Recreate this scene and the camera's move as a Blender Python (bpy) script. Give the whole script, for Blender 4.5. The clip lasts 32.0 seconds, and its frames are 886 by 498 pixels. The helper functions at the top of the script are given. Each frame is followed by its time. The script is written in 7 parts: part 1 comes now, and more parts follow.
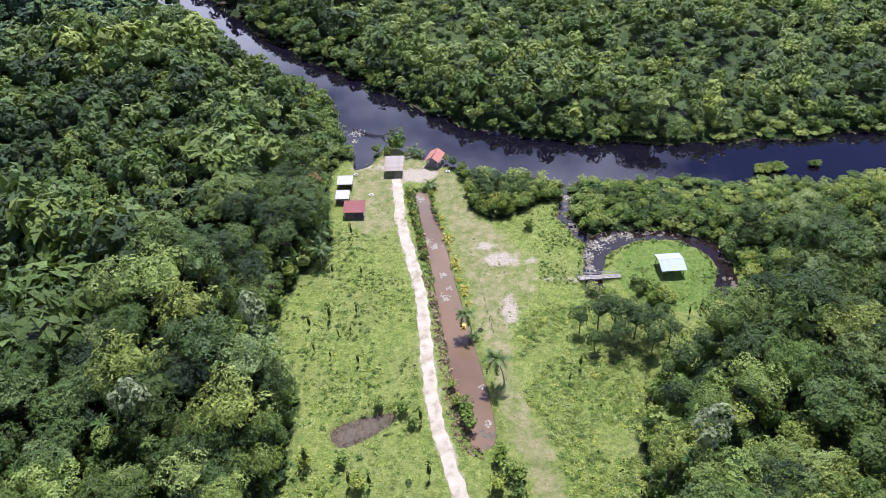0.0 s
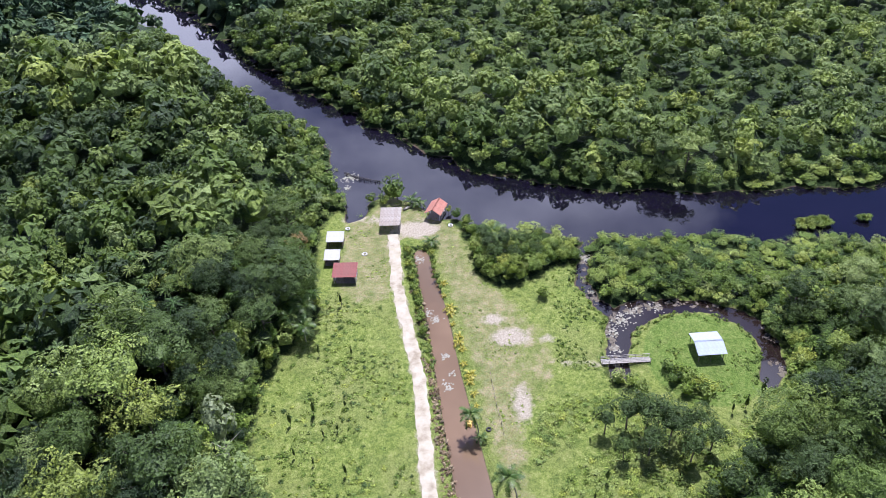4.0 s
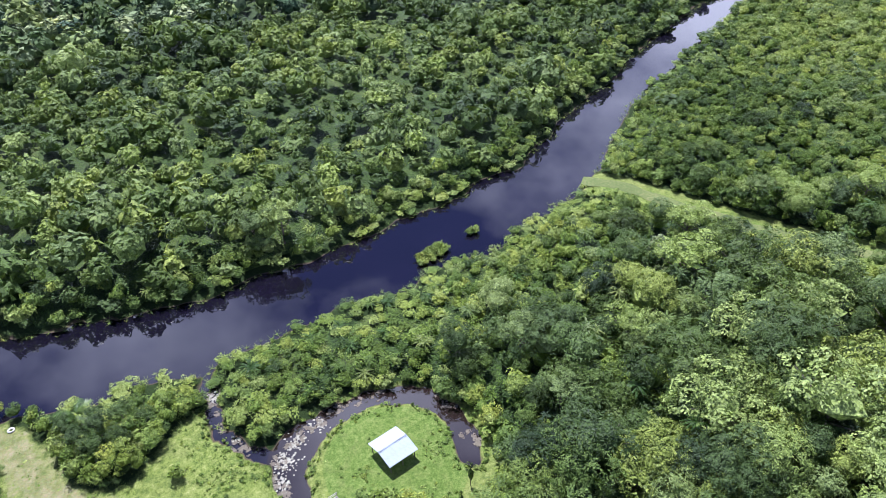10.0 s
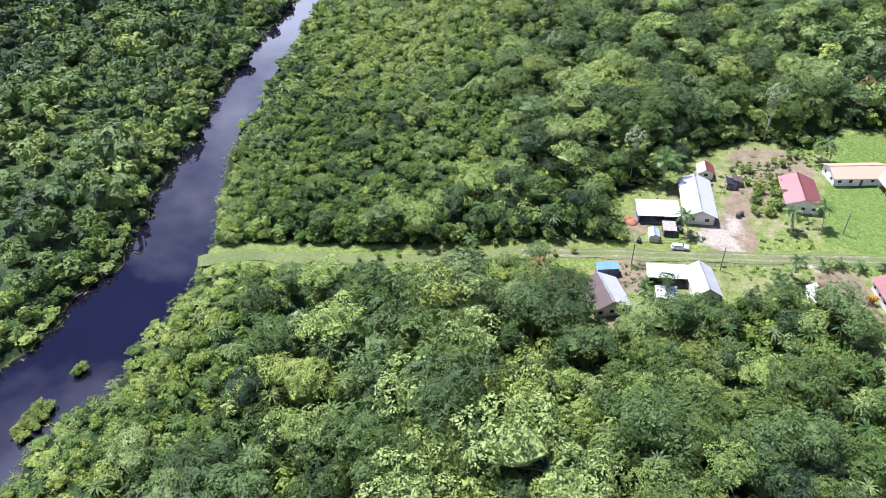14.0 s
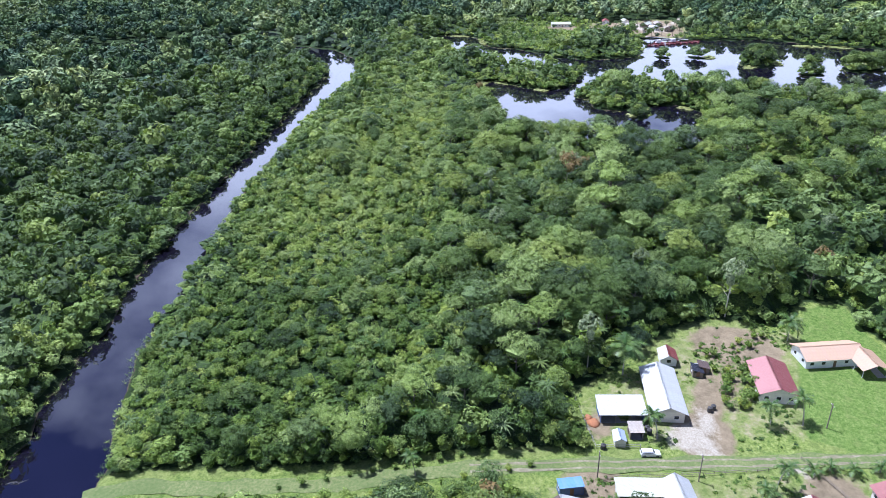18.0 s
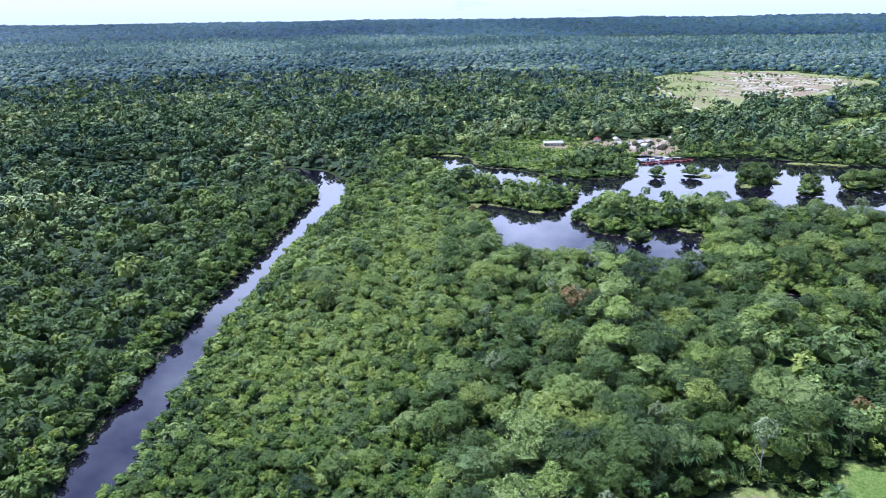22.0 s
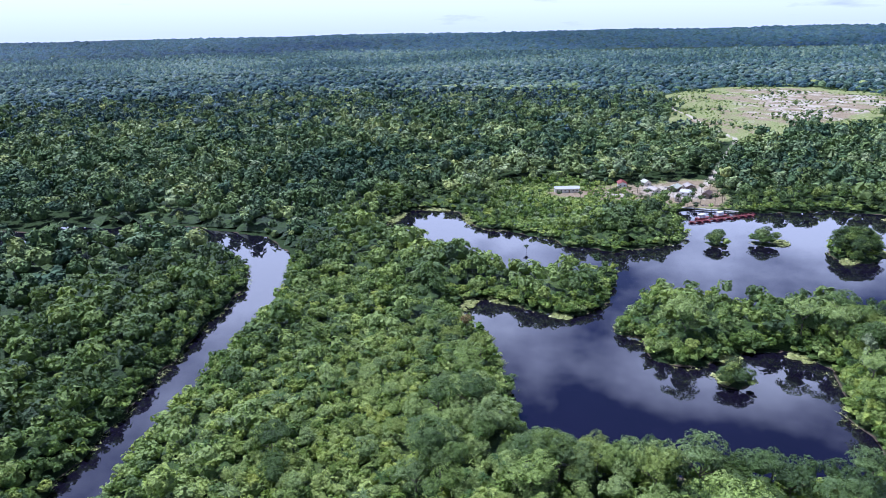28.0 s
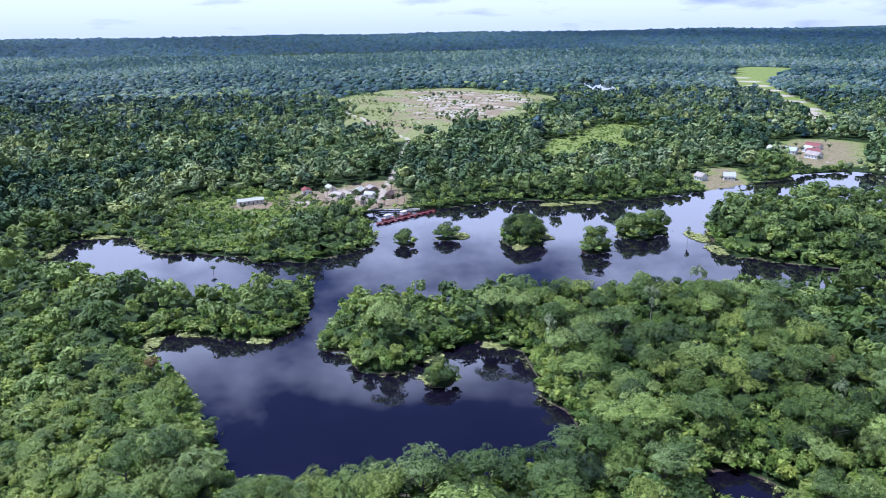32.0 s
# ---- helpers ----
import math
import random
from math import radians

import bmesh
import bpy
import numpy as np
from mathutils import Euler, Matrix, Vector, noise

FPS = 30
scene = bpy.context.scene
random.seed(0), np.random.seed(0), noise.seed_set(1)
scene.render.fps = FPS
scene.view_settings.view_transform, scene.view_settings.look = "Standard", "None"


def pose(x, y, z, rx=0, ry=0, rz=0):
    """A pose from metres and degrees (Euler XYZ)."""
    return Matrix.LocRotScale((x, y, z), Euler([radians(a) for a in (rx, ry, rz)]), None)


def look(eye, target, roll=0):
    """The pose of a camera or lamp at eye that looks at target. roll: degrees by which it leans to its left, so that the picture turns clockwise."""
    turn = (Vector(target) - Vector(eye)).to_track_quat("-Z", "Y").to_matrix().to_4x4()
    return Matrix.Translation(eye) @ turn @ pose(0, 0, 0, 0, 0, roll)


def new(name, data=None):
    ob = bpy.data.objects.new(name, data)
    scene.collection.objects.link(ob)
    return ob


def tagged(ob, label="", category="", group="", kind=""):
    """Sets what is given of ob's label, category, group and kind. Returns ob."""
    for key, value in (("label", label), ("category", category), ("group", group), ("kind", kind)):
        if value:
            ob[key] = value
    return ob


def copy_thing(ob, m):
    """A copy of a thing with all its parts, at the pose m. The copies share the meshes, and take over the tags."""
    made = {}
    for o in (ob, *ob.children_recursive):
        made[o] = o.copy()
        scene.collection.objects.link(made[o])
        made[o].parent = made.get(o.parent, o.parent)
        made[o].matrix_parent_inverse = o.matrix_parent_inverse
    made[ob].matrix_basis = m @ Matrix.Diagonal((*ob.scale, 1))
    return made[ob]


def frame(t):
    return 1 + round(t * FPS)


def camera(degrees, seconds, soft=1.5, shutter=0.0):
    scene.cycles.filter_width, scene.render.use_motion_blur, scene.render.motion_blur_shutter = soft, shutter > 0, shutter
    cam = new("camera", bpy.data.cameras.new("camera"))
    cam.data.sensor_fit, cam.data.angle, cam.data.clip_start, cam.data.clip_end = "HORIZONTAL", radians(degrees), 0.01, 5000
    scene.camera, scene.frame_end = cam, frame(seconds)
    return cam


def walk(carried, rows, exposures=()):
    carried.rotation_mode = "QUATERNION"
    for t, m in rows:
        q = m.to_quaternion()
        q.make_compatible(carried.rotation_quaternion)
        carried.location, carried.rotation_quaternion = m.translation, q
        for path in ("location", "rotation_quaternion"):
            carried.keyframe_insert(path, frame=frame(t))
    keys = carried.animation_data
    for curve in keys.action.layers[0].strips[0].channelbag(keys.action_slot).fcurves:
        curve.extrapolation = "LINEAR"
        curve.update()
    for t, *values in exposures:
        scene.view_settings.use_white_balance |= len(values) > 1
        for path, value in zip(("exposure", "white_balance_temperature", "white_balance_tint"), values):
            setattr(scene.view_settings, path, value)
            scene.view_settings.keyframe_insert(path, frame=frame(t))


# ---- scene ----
cam = camera(61.7, 32.0, soft=0.5)
PATH = [
    (0, (0.00, -0.00, 124.18), (-1.38, 78.45, 62.19), -3.02),
    (0.5, (0.28, 3.99, 123.83), (-1.23, 82.48, 61.89), -3.14),
    (1, (0.41, 8.03, 123.51), (-1.21, 86.55, 61.61), -3.25),
    (1.5, (0.52, 11.91, 123.22), (-1.12, 90.43, 61.32), -3.32),
    (2, (0.66, 15.79, 122.98), (-1.05, 94.29, 61.05), -3.34),
    (2.5, (0.59, 19.58, 122.76), (-1.12, 98.10, 60.86), -3.29),
    (3, (0.57, 23.16, 122.56), (-1.18, 101.67, 60.64), -3.23),
    (3.5, (0.57, 26.53, 122.36), (-1.19, 105.08, 60.50), -3.21),
    (5.5, (0.43, 40.56, 121.17), (-1.45, 119.31, 59.57), -3.27),
    (6, (1.24, 43.97, 120.48), (-0.69, 122.85, 59.04), -3.44),
    (6.5, (2.69, 47.62, 119.68), (1.55, 126.58, 58.33), -3.71),
    (7, (3.76, 50.71, 118.80), (6.48, 129.75, 57.60), -3.76),
    (7.5, (4.59, 53.72, 117.82), (14.45, 132.31, 56.78), -3.54),
    (8, (5.68, 57.12, 116.76), (24.35, 134.16, 55.80), -3.20),
    (8.5, (7.21, 60.39, 115.68), (33.54, 135.21, 54.79), -2.83),
    (9, (8.66, 63.20, 114.70), (42.18, 135.23, 53.97), -2.45),
    (9.5, (10.47, 65.81, 113.88), (50.82, 134.41, 53.32), -2.10),
    (10, (12.66, 67.83, 113.33), (59.22, 132.61, 53.03), -1.95),
    (10.5, (15.07, 69.45, 113.04), (67.77, 129.59, 53.00), -1.92),
    (11, (17.91, 70.98, 113.00), (75.29, 126.76, 53.03), -1.80),
    (11.5, (21.34, 72.50, 113.15), (83.00, 123.43, 53.11), -1.67),
    (12, (24.49, 73.99, 113.40), (90.48, 118.88, 53.15), -1.51),
    (12.5, (27.93, 75.59, 113.62), (97.20, 115.01, 53.23), -1.27),
    (13, (31.42, 76.85, 113.77), (102.50, 112.75, 53.29), -1.02),
    (13.5, (34.77, 77.73, 113.83), (107.31, 110.55, 53.33), -0.83),
    (14, (38.08, 78.46, 113.80), (111.88, 108.55, 53.40), -0.72),
    (14.5, (41.41, 78.99, 113.71), (115.98, 107.35, 53.41), -0.67),
    (16.5, (54.24, 80.82, 112.55), (132.37, 107.41, 56.09), -0.72),
    (17, (57.30, 81.54, 112.54), (138.20, 108.60, 60.36), -0.67),
    (17.5, (60.03, 82.42, 112.55), (143.39, 109.77, 64.55), -0.56),
    (18, (63.04, 83.06, 112.62), (148.72, 110.83, 69.17), -0.53),
    (18.5, (66.11, 83.85, 112.79), (153.87, 111.95, 73.94), -0.52),
    (19, (69.35, 84.87, 113.02), (158.95, 113.24, 78.84), -0.53),
    (19.5, (72.15, 85.82, 113.30), (162.96, 114.51, 82.80), -0.54),
    (20, (74.07, 86.09, 113.61), (164.96, 114.83, 83.40), -0.57),
    (20.5, (75.91, 86.33, 113.95), (166.82, 115.08, 83.80), -0.61),
    (21, (78.18, 86.88, 114.29), (169.11, 115.62, 84.20), -0.68),
    (21.5, (81.59, 87.96, 114.59), (172.56, 116.61, 84.52), -0.75),
    (22, (87.12, 89.75, 114.80), (178.13, 118.27, 84.75), -0.79),
    (22.5, (96.02, 92.16, 114.91), (187.13, 120.58, 85.03), -0.79),
    (23, (108.77, 95.30, 114.91), (199.94, 123.73, 85.27), -0.83),
    (23.5, (123.77, 98.99, 114.78), (214.99, 127.48, 85.33), -1.03),
    (24, (139.60, 103.14, 114.56), (230.85, 131.68, 85.26), -1.21),
    (24.5, (155.51, 107.57, 114.26), (246.83, 136.11, 85.16), -1.34),
    (25, (171.43, 111.92, 113.96), (262.84, 140.41, 85.11), -1.35),
    (25.5, (187.18, 116.16, 113.72), (278.72, 144.51, 85.13), -1.34),
    (27.5, (229.71, 128.16, 113.95), (321.48, 155.86, 85.45), -1.21),
    (28, (235.12, 129.97, 113.94), (326.96, 157.53, 85.53), -1.24),
    (28.5, (238.94, 130.97, 113.88), (330.79, 158.46, 85.46), -1.27),
    (29, (241.63, 131.28, 113.74), (334.25, 155.98, 85.27), -1.19),
    (29.5, (244.51, 131.73, 113.58), (338.93, 148.21, 85.08), -1.18),
    (30, (247.73, 132.26, 113.43), (343.44, 137.66, 84.96), -1.19),
    (30.5, (249.65, 132.58, 113.26), (345.51, 133.86, 84.83), -1.10),
    (31, (250.38, 132.35, 113.14), (346.24, 130.17, 84.73), -1.05),
    (31.5, (250.70, 132.01, 113.06), (346.41, 126.24, 84.68), -1.01),
    (32, (251.62, 131.42, 113.02), (346.59, 118.41, 84.56), -0.92),
]
walk(cam, [(t, look(eye, target, roll)) for t, eye, target, roll in PATH],
     exposures=[(0, 0.41, 5650, 24), (6, 0.46, 5600, 24), (9, 0.58, 5550, 23), (12, 0.88, 5500, 22), (14, 0.80, 5500, 22), (17, 0.64, 5350, 19), (19, 0.60, 5000, 20), (25, 0.39, 5000, 22), (28, 0.29, 5000, 23), (32, 0.25, 5000, 23)])

# ---- light ----
SUN_DIR = Vector((0.10, 0.40, 0.91)).normalized()
sun_el = math.asin(SUN_DIR.z)
sun_az = math.atan2(SUN_DIR.x, SUN_DIR.y)
world = bpy.data.worlds.new("sky")
scene.world = world
world.use_nodes = True
wn, wl = world.node_tree.nodes, world.node_tree.links
wn.clear()
w_out = wn.new("ShaderNodeOutputWorld")
w_bg = wn.new("ShaderNodeBackground")
w_sky = wn.new("ShaderNodeTexSky")
w_sky.sky_type = "NISHITA"
w_sky.sun_disc = False
w_sky.sun_elevation = sun_el
w_sky.sun_rotation = sun_az
w_sky.altitude = 100
w_sky.dust_density = 0.4
w_sky.ozone_density = 3.0
w_co = wn.new("ShaderNodeTexCoord")
w_sep = wn.new("ShaderNodeSeparateXYZ")
wl.new(w_co.outputs["Generated"], w_sep.inputs[0])
# a cloud deck: the direction is laid on a flat layer overhead
w_up = wn.new("ShaderNodeMath"); w_up.operation = "MAXIMUM"; w_up.inputs[1].default_value = 0.0
wl.new(w_sep.outputs["Z"], w_up.inputs[0])
w_add = wn.new("ShaderNodeMath"); w_add.operation = "ADD"; w_add.inputs[1].default_value = 0.16
wl.new(w_up.outputs[0], w_add.inputs[0])
w_dx = wn.new("ShaderNodeMath"); w_dx.operation = "DIVIDE"
w_dy = wn.new("ShaderNodeMath"); w_dy.operation = "DIVIDE"
wl.new(w_sep.outputs["X"], w_dx.inputs[0]); wl.new(w_add.outputs[0], w_dx.inputs[1])
wl.new(w_sep.outputs["Y"], w_dy.inputs[0]); wl.new(w_add.outputs[0], w_dy.inputs[1])
w_cmb = wn.new("ShaderNodeCombineXYZ")
wl.new(w_dx.outputs[0], w_cmb.inputs[0]); wl.new(w_dy.outputs[0], w_cmb.inputs[1])
w_noise = wn.new("ShaderNodeTexNoise")
w_noise.noise_dimensions = "4D"
w_noise.inputs["W"].default_value = 3.7
w_noise.inputs["Scale"].default_value = 1.2
w_noise.inputs["Detail"].default_value = 8
w_noise.inputs["Roughness"].default_value = 0.55
wl.new(w_cmb.outputs[0], w_noise.inputs["Vector"])
w_ramp = wn.new("ShaderNodeValToRGB")
w_ramp.color_ramp.elements[0].position = 0.50
w_ramp.color_ramp.elements[1].position = 0.66
# the deck closes towards the horizon
w_low = wn.new("ShaderNodeMath"); w_low.operation = "SUBTRACT"; w_low.inputs[0].default_value = 1.0
wl.new(w_up.outputs[0], w_low.inputs[1])
w_lowp = wn.new("ShaderNodeMath"); w_lowp.operation = "POWER"; w_lowp.inputs[1].default_value = 5.2
wl.new(w_low.outputs[0], w_lowp.inputs[0])
w_lowm = wn.new("ShaderNodeMath"); w_lowm.operation = "MULTIPLY_ADD"; w_lowm.inputs[1].default_value = 1.35; w_lowm.inputs[2].default_value = -0.08
wl.new(w_lowp.outputs[0], w_lowm.inputs[0])
w_cov = wn.new("ShaderNodeMath"); w_cov.operation = "ADD"
w_top = wn.new("ShaderNodeMath"); w_top.operation = "MINIMUM"; w_top.inputs[1].default_value = 0.25
wl.new(w_lowm.outputs[0], w_top.inputs[0])
# more cloud to the north than to the south
w_north = wn.new("ShaderNodeMath"); w_north.operation = "MULTIPLY_ADD"; w_north.inputs[1].default_value = 0.13
wl.new(w_sep.outputs["Y"], w_north.inputs[0]); wl.new(w_top.outputs[0], w_north.inputs[2])
wl.new(w_noise.outputs["Fac"], w_cov.inputs[0]); wl.new(w_north.outputs[0], w_cov.inputs[1])
wl.new(w_cov.outputs[0], w_ramp.inputs[0])
w_mix = wn.new("ShaderNodeMixRGB")
w_mix.inputs[2].default_value = (43.0, 44.0, 47.0, 1)
wl.new(w_ramp.outputs["Color"], w_mix.inputs[0])
w_blue = wn.new("ShaderNodeMixRGB"); w_blue.blend_type = "MULTIPLY"; w_blue.inputs[0].default_value = 1.0
w_blue.inputs[2].default_value = (0.72, 0.82, 1.30, 1)
wl.new(w_sky.outputs[0], w_blue.inputs[1])
wl.new(w_blue.outputs[0], w_mix.inputs[1])
w_inv = wn.new("ShaderNodeMath"); w_inv.operation = "SUBTRACT"; w_inv.inputs[0].default_value = 1.0
wl.new(w_up.outputs[0], w_inv.inputs[1])
w_pow = wn.new("ShaderNodeMath"); w_pow.operation = "POWER"; w_pow.inputs[1].default_value = 4.5
wl.new(w_inv.outputs[0], w_pow.inputs[0])
w_fac = wn.new("ShaderNodeMath"); w_fac.operation = "MULTIPLY"; w_fac.inputs[1].default_value = 0.86
wl.new(w_pow.outputs[0], w_fac.inputs[0])
w_haze = wn.new("ShaderNodeMixRGB"); w_haze.inputs[2].default_value = (12.2, 13.4, 15.4, 1)
wl.new(w_fac.outputs[0], w_haze.inputs[0]); wl.new(w_mix.outputs[0], w_haze.inputs[1])
wl.new(w_haze.outputs[0], w_bg.inputs["Color"])
w_bg.inputs["Strength"].default_value = 0.040
wl.new(w_bg.outputs[0], w_out.inputs[0])

sun_data = bpy.data.lights.new("sun", "SUN")
sun_data.energy = 5.0
sun_data.angle = radians(0.5)
sun_data.color = (1.0, 0.97, 0.92)
sun = new("sun", sun_data)
sun.matrix_world = look((0, 0, 400), Vector((0, 0, 400)) - SUN_DIR)


# ---- materials ----
def shader(name):
    m = bpy.data.materials.new(name)
    m.use_nodes = True
    n, l = m.node_tree.nodes, m.node_tree.links
    return m, n, l, n["Principled BSDF"]


def tex(n, l, kind, scale, source=None, **keys):
    t = n.new(kind)
    t.inputs["Scale"].default_value = scale
    for k, v in keys.items():
        t.inputs[k].default_value = v
    if source is not None:
        l.new(source, t.inputs["Vector"])
    return t


def ramp(n, l, source, stops):
    r = n.new("ShaderNodeValToRGB")
    e = r.color_ramp.elements
    while len(e) < len(stops):
        e.new(0.5)
    for k, (p, c) in enumerate(stops):
        e[k].position = p
        e[k].color = (*c, 1)
    l.new(source, r.inputs[0])
    return r


def mixc(n, l, fac, a, b, blend="MIX"):
    m = n.new("ShaderNodeMixRGB")
    m.blend_type = blend
    for k, v in ((0, fac), (1, a), (2, b)):
        if isinstance(v, (int, float)):
            m.inputs[k].default_value = v
        elif isinstance(v, tuple):
            m.inputs[k].default_value = (*v, 1)
        else:
            l.new(v, m.inputs[k])
    return m


def mathn(n, l, op, a, b=0.0):
    m = n.new("ShaderNodeMath")
    m.operation = op
    for k, v in ((0, a), (1, b)):
        if isinstance(v, (int, float)):
            m.inputs[k].default_value = v
        else:
            l.new(v, m.inputs[k])
    return m


def bump(n, l, source, strength, distance, bsdf):
    b = n.new("ShaderNodeBump")
    b.inputs["Strength"].default_value = strength
    b.inputs["Distance"].default_value = distance
    l.new(source, b.inputs["Height"])
    l.new(b.outputs[0], bsdf.inputs["Normal"])
    return b


def foliage_mat(name, dark, mid, light, translucent=0.25, leaf=1.6, rough=0.55, relief=0.3, ragged=0.0, kinds=True, shine=0.25):
    """Leaves: the colour goes by tree (attribute tint and the object's random), by clump and by fine noise."""
    m, n, l, b = shader(name)
    co = n.new("ShaderNodeTexCoord").outputs["Object"]
    geo = n.new("ShaderNodeNewGeometry")
    at = n.new("ShaderNodeAttribute"); at.attribute_name = "tint"
    ob = n.new("ShaderNodeObjectInfo")
    fine = tex(n, l, "ShaderNodeTexNoise", leaf, co, Detail=3.0)
    s1 = mathn(n, l, "MULTIPLY", at.outputs["Fac"], 0.72)
    s2 = mathn(n, l, "MULTIPLY", geo.outputs["Random Per Island"], 0.10)
    s3 = mathn(n, l, "MULTIPLY", fine.outputs["Fac"], 0.22)
    s4 = mathn(n, l, "MULTIPLY", ob.outputs["Random"], 0.16)
    s = mathn(n, l, "ADD", mathn(n, l, "ADD", s1.outputs[0], s2.outputs[0]).outputs[0],
              mathn(n, l, "ADD", s3.outputs[0], s4.outputs[0]).outputs[0])
    r = ramp(n, l, s.outputs[0], [(0.2, dark), (0.58, mid), (1.0, light)])
    cell = tex(n, l, "ShaderNodeTexVoronoi", leaf * 1.6, co)
    grain = ramp(n, l, mathn(n, l, "MULTIPLY", cell.outputs["Color"], 1.0).outputs[0], [(0.1, (0.42, 0.46, 0.46)), (0.9, (1.5, 1.46, 1.36))])
    r = mixc(n, l, 1.0, r.outputs[0], grain.outputs[0], "MULTIPLY")
    # kinds of tree: some lean to grey-green, some to yellow-green
    kind = mathn(n, l, "FRACT", mathn(n, l, "MULTIPLY", at.outputs["Fac"], 17.3).outputs[0])
    hue = ramp(n, l, kind.outputs[0], [(0.0, (0.94, 0.98, 1.12)), (0.25, (0.95, 1.0, 1.0)), (0.6, (0.98, 1.05, 0.8)), (1.0, (1.12, 1.08, 0.75))])
    if kinds:
        r = mixc(n, l, 1.0, r.outputs[0], hue.outputs[0], "MULTIPLY")
    l.new(r.outputs[0], b.inputs["Base Color"])
    b.inputs["Roughness"].default_value = rough
    b.inputs["Specular IOR Level"].default_value = shine
    vor = tex(n, l, "ShaderNodeTexVoronoi", leaf * 1.3, co)
    bump(n, l, vor.outputs["Distance"], 0.6, relief, b)
    tr = n.new("ShaderNodeBsdfTranslucent")
    l.new(mixc(n, l, 0.5, r.outputs[0], (0.2, 0.3, 0.02)).outputs[0], tr.inputs["Color"])
    mx = n.new("ShaderNodeMixShader")
    mx.inputs[0].default_value = translucent
    l.new(b.outputs[0], mx.inputs[1]); l.new(tr.outputs[0], mx.inputs[2])
    if ragged:
        so = n.new("ShaderNodeAttribute"); so.attribute_name = "solid"
        warp = mixc(n, l, 0.25, co, tex(n, l, "ShaderNodeTexNoise", leaf * 1.5, co).outputs["Color"], "ADD")
        cut = tex(n, l, "ShaderNodeTexVoronoi", ragged, warp.outputs[0])
        gap = mathn(n, l, "GREATER_THAN", mathn(n, l, "SUBTRACT", cut.outputs["Distance"], so.outputs["Fac"]).outputs[0], 0.5)
        clear = n.new("ShaderNodeBsdfTransparent")
        mx2 = n.new("ShaderNodeMixShader")
        l.new(gap.outputs[0], mx2.inputs[0]); l.new(mx.outputs[0], mx2.inputs[1]); l.new(clear.outputs[0], mx2.inputs[2])
        mx = mx2
    l.new(mx.outputs[0], n["Material Output"].inputs["Surface"])
    return m


MAT_LEAF = foliage_mat("broad_leaves", (0.022, 0.043, 0.016), (0.110, 0.165, 0.043), (0.305, 0.372, 0.108), 0.16, 2.6, rough=0.5, ragged=3.4)
MAT_SHRUB = foliage_mat("shrub_leaves", (0.042, 0.080, 0.018), (0.162, 0.236, 0.046), (0.380, 0.435, 0.118), 0.2, 2.6, ragged=3.2)
# undergrowth leaves: the shade of the canopy's gaps is put into their dark colour
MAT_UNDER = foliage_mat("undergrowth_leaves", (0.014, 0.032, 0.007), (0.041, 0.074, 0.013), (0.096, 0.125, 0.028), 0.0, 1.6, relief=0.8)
MAT_PALM = foliage_mat("palm_leaves", (0.035, 0.078, 0.018), (0.080, 0.138, 0.034), (0.190, 0.235, 0.090), 0.2, 2.0, 0.4)
MAT_YELLOW_PALM = foliage_mat("yellow_palm_leaves", (0.24, 0.25, 0.03), (0.44, 0.40, 0.05), (0.62, 0.54, 0.12), 0.25, 2.0, 0.4, kinds=False)
MAT_PALE = foliage_mat("pale_leaves", (0.12, 0.15, 0.10), (0.21, 0.24, 0.16), (0.32, 0.34, 0.25), 0.15, 1.5)
MAT_RUST = foliage_mat("rust_leaves", (0.12, 0.08, 0.04), (0.22, 0.14, 0.07), (0.30, 0.21, 0.12), 0.15, 1.5)
# bluer with distance: aerial haze put into these three leaf colours
MAT_FAR = foliage_mat("haze_tinted_far_leaves", (0.036, 0.073, 0.038), (0.138, 0.188, 0.085), (0.345, 0.380, 0.180), 0.0, 0.34, relief=2.2, shine=0.06)
MAT_HORIZON = foliage_mat("haze_blue_horizon_leaves", (0.016, 0.036, 0.054), (0.036, 0.070, 0.094), (0.074, 0.114, 0.136), 0.0, 0.12, relief=5.0, shine=0.06)
MAT_HAZE_TINT = foliage_mat("haze_tinted_leaves", (0.020, 0.047, 0.050), (0.072, 0.116, 0.114), (0.180, 0.222, 0.195), 0.0, 0.22, relief=4.0, shine=0.06)
MAT_GRASS = foliage_mat("grass_blades", (0.11, 0.18, 0.022), (0.21, 0.29, 0.045), (0.36, 0.40, 0.11), 0.3, 1.0, kinds=False)
MAT_MARSH = foliage_mat("marsh_grass", (0.26, 0.29, 0.08), (0.40, 0.42, 0.14), (0.52, 0.52, 0.24), 0.2, 1.0, kinds=False)
MAT_DRY = foliage_mat("dry_brush", (0.10, 0.07, 0.04), (0.23, 0.16, 0.09), (0.36, 0.29, 0.18), 0.1, 1.5, kinds=False)


def bark_mat(name, a, b2):
    m, n, l, b = shader(name)
    co = n.new("ShaderNodeTexCoord").outputs["Object"]
    t = tex(n, l, "ShaderNodeTexNoise", 3.0, co, Detail=5.0)
    l.new(ramp(n, l, t.outputs["Fac"], [(0.3, a), (0.7, b2)]).outputs[0], b.inputs["Base Color"])
    b.inputs["Roughness"].default_value = 0.85
    bump(n, l, t.outputs["Fac"], 0.7, 0.05, b)
    return m


MAT_BARK = bark_mat("bark", (0.09, 0.07, 0.05), (0.22, 0.19, 0.15))
MAT_PALE_BARK = bark_mat("pale_bark", (0.3, 0.27, 0.22), (0.45, 0.42, 0.36))


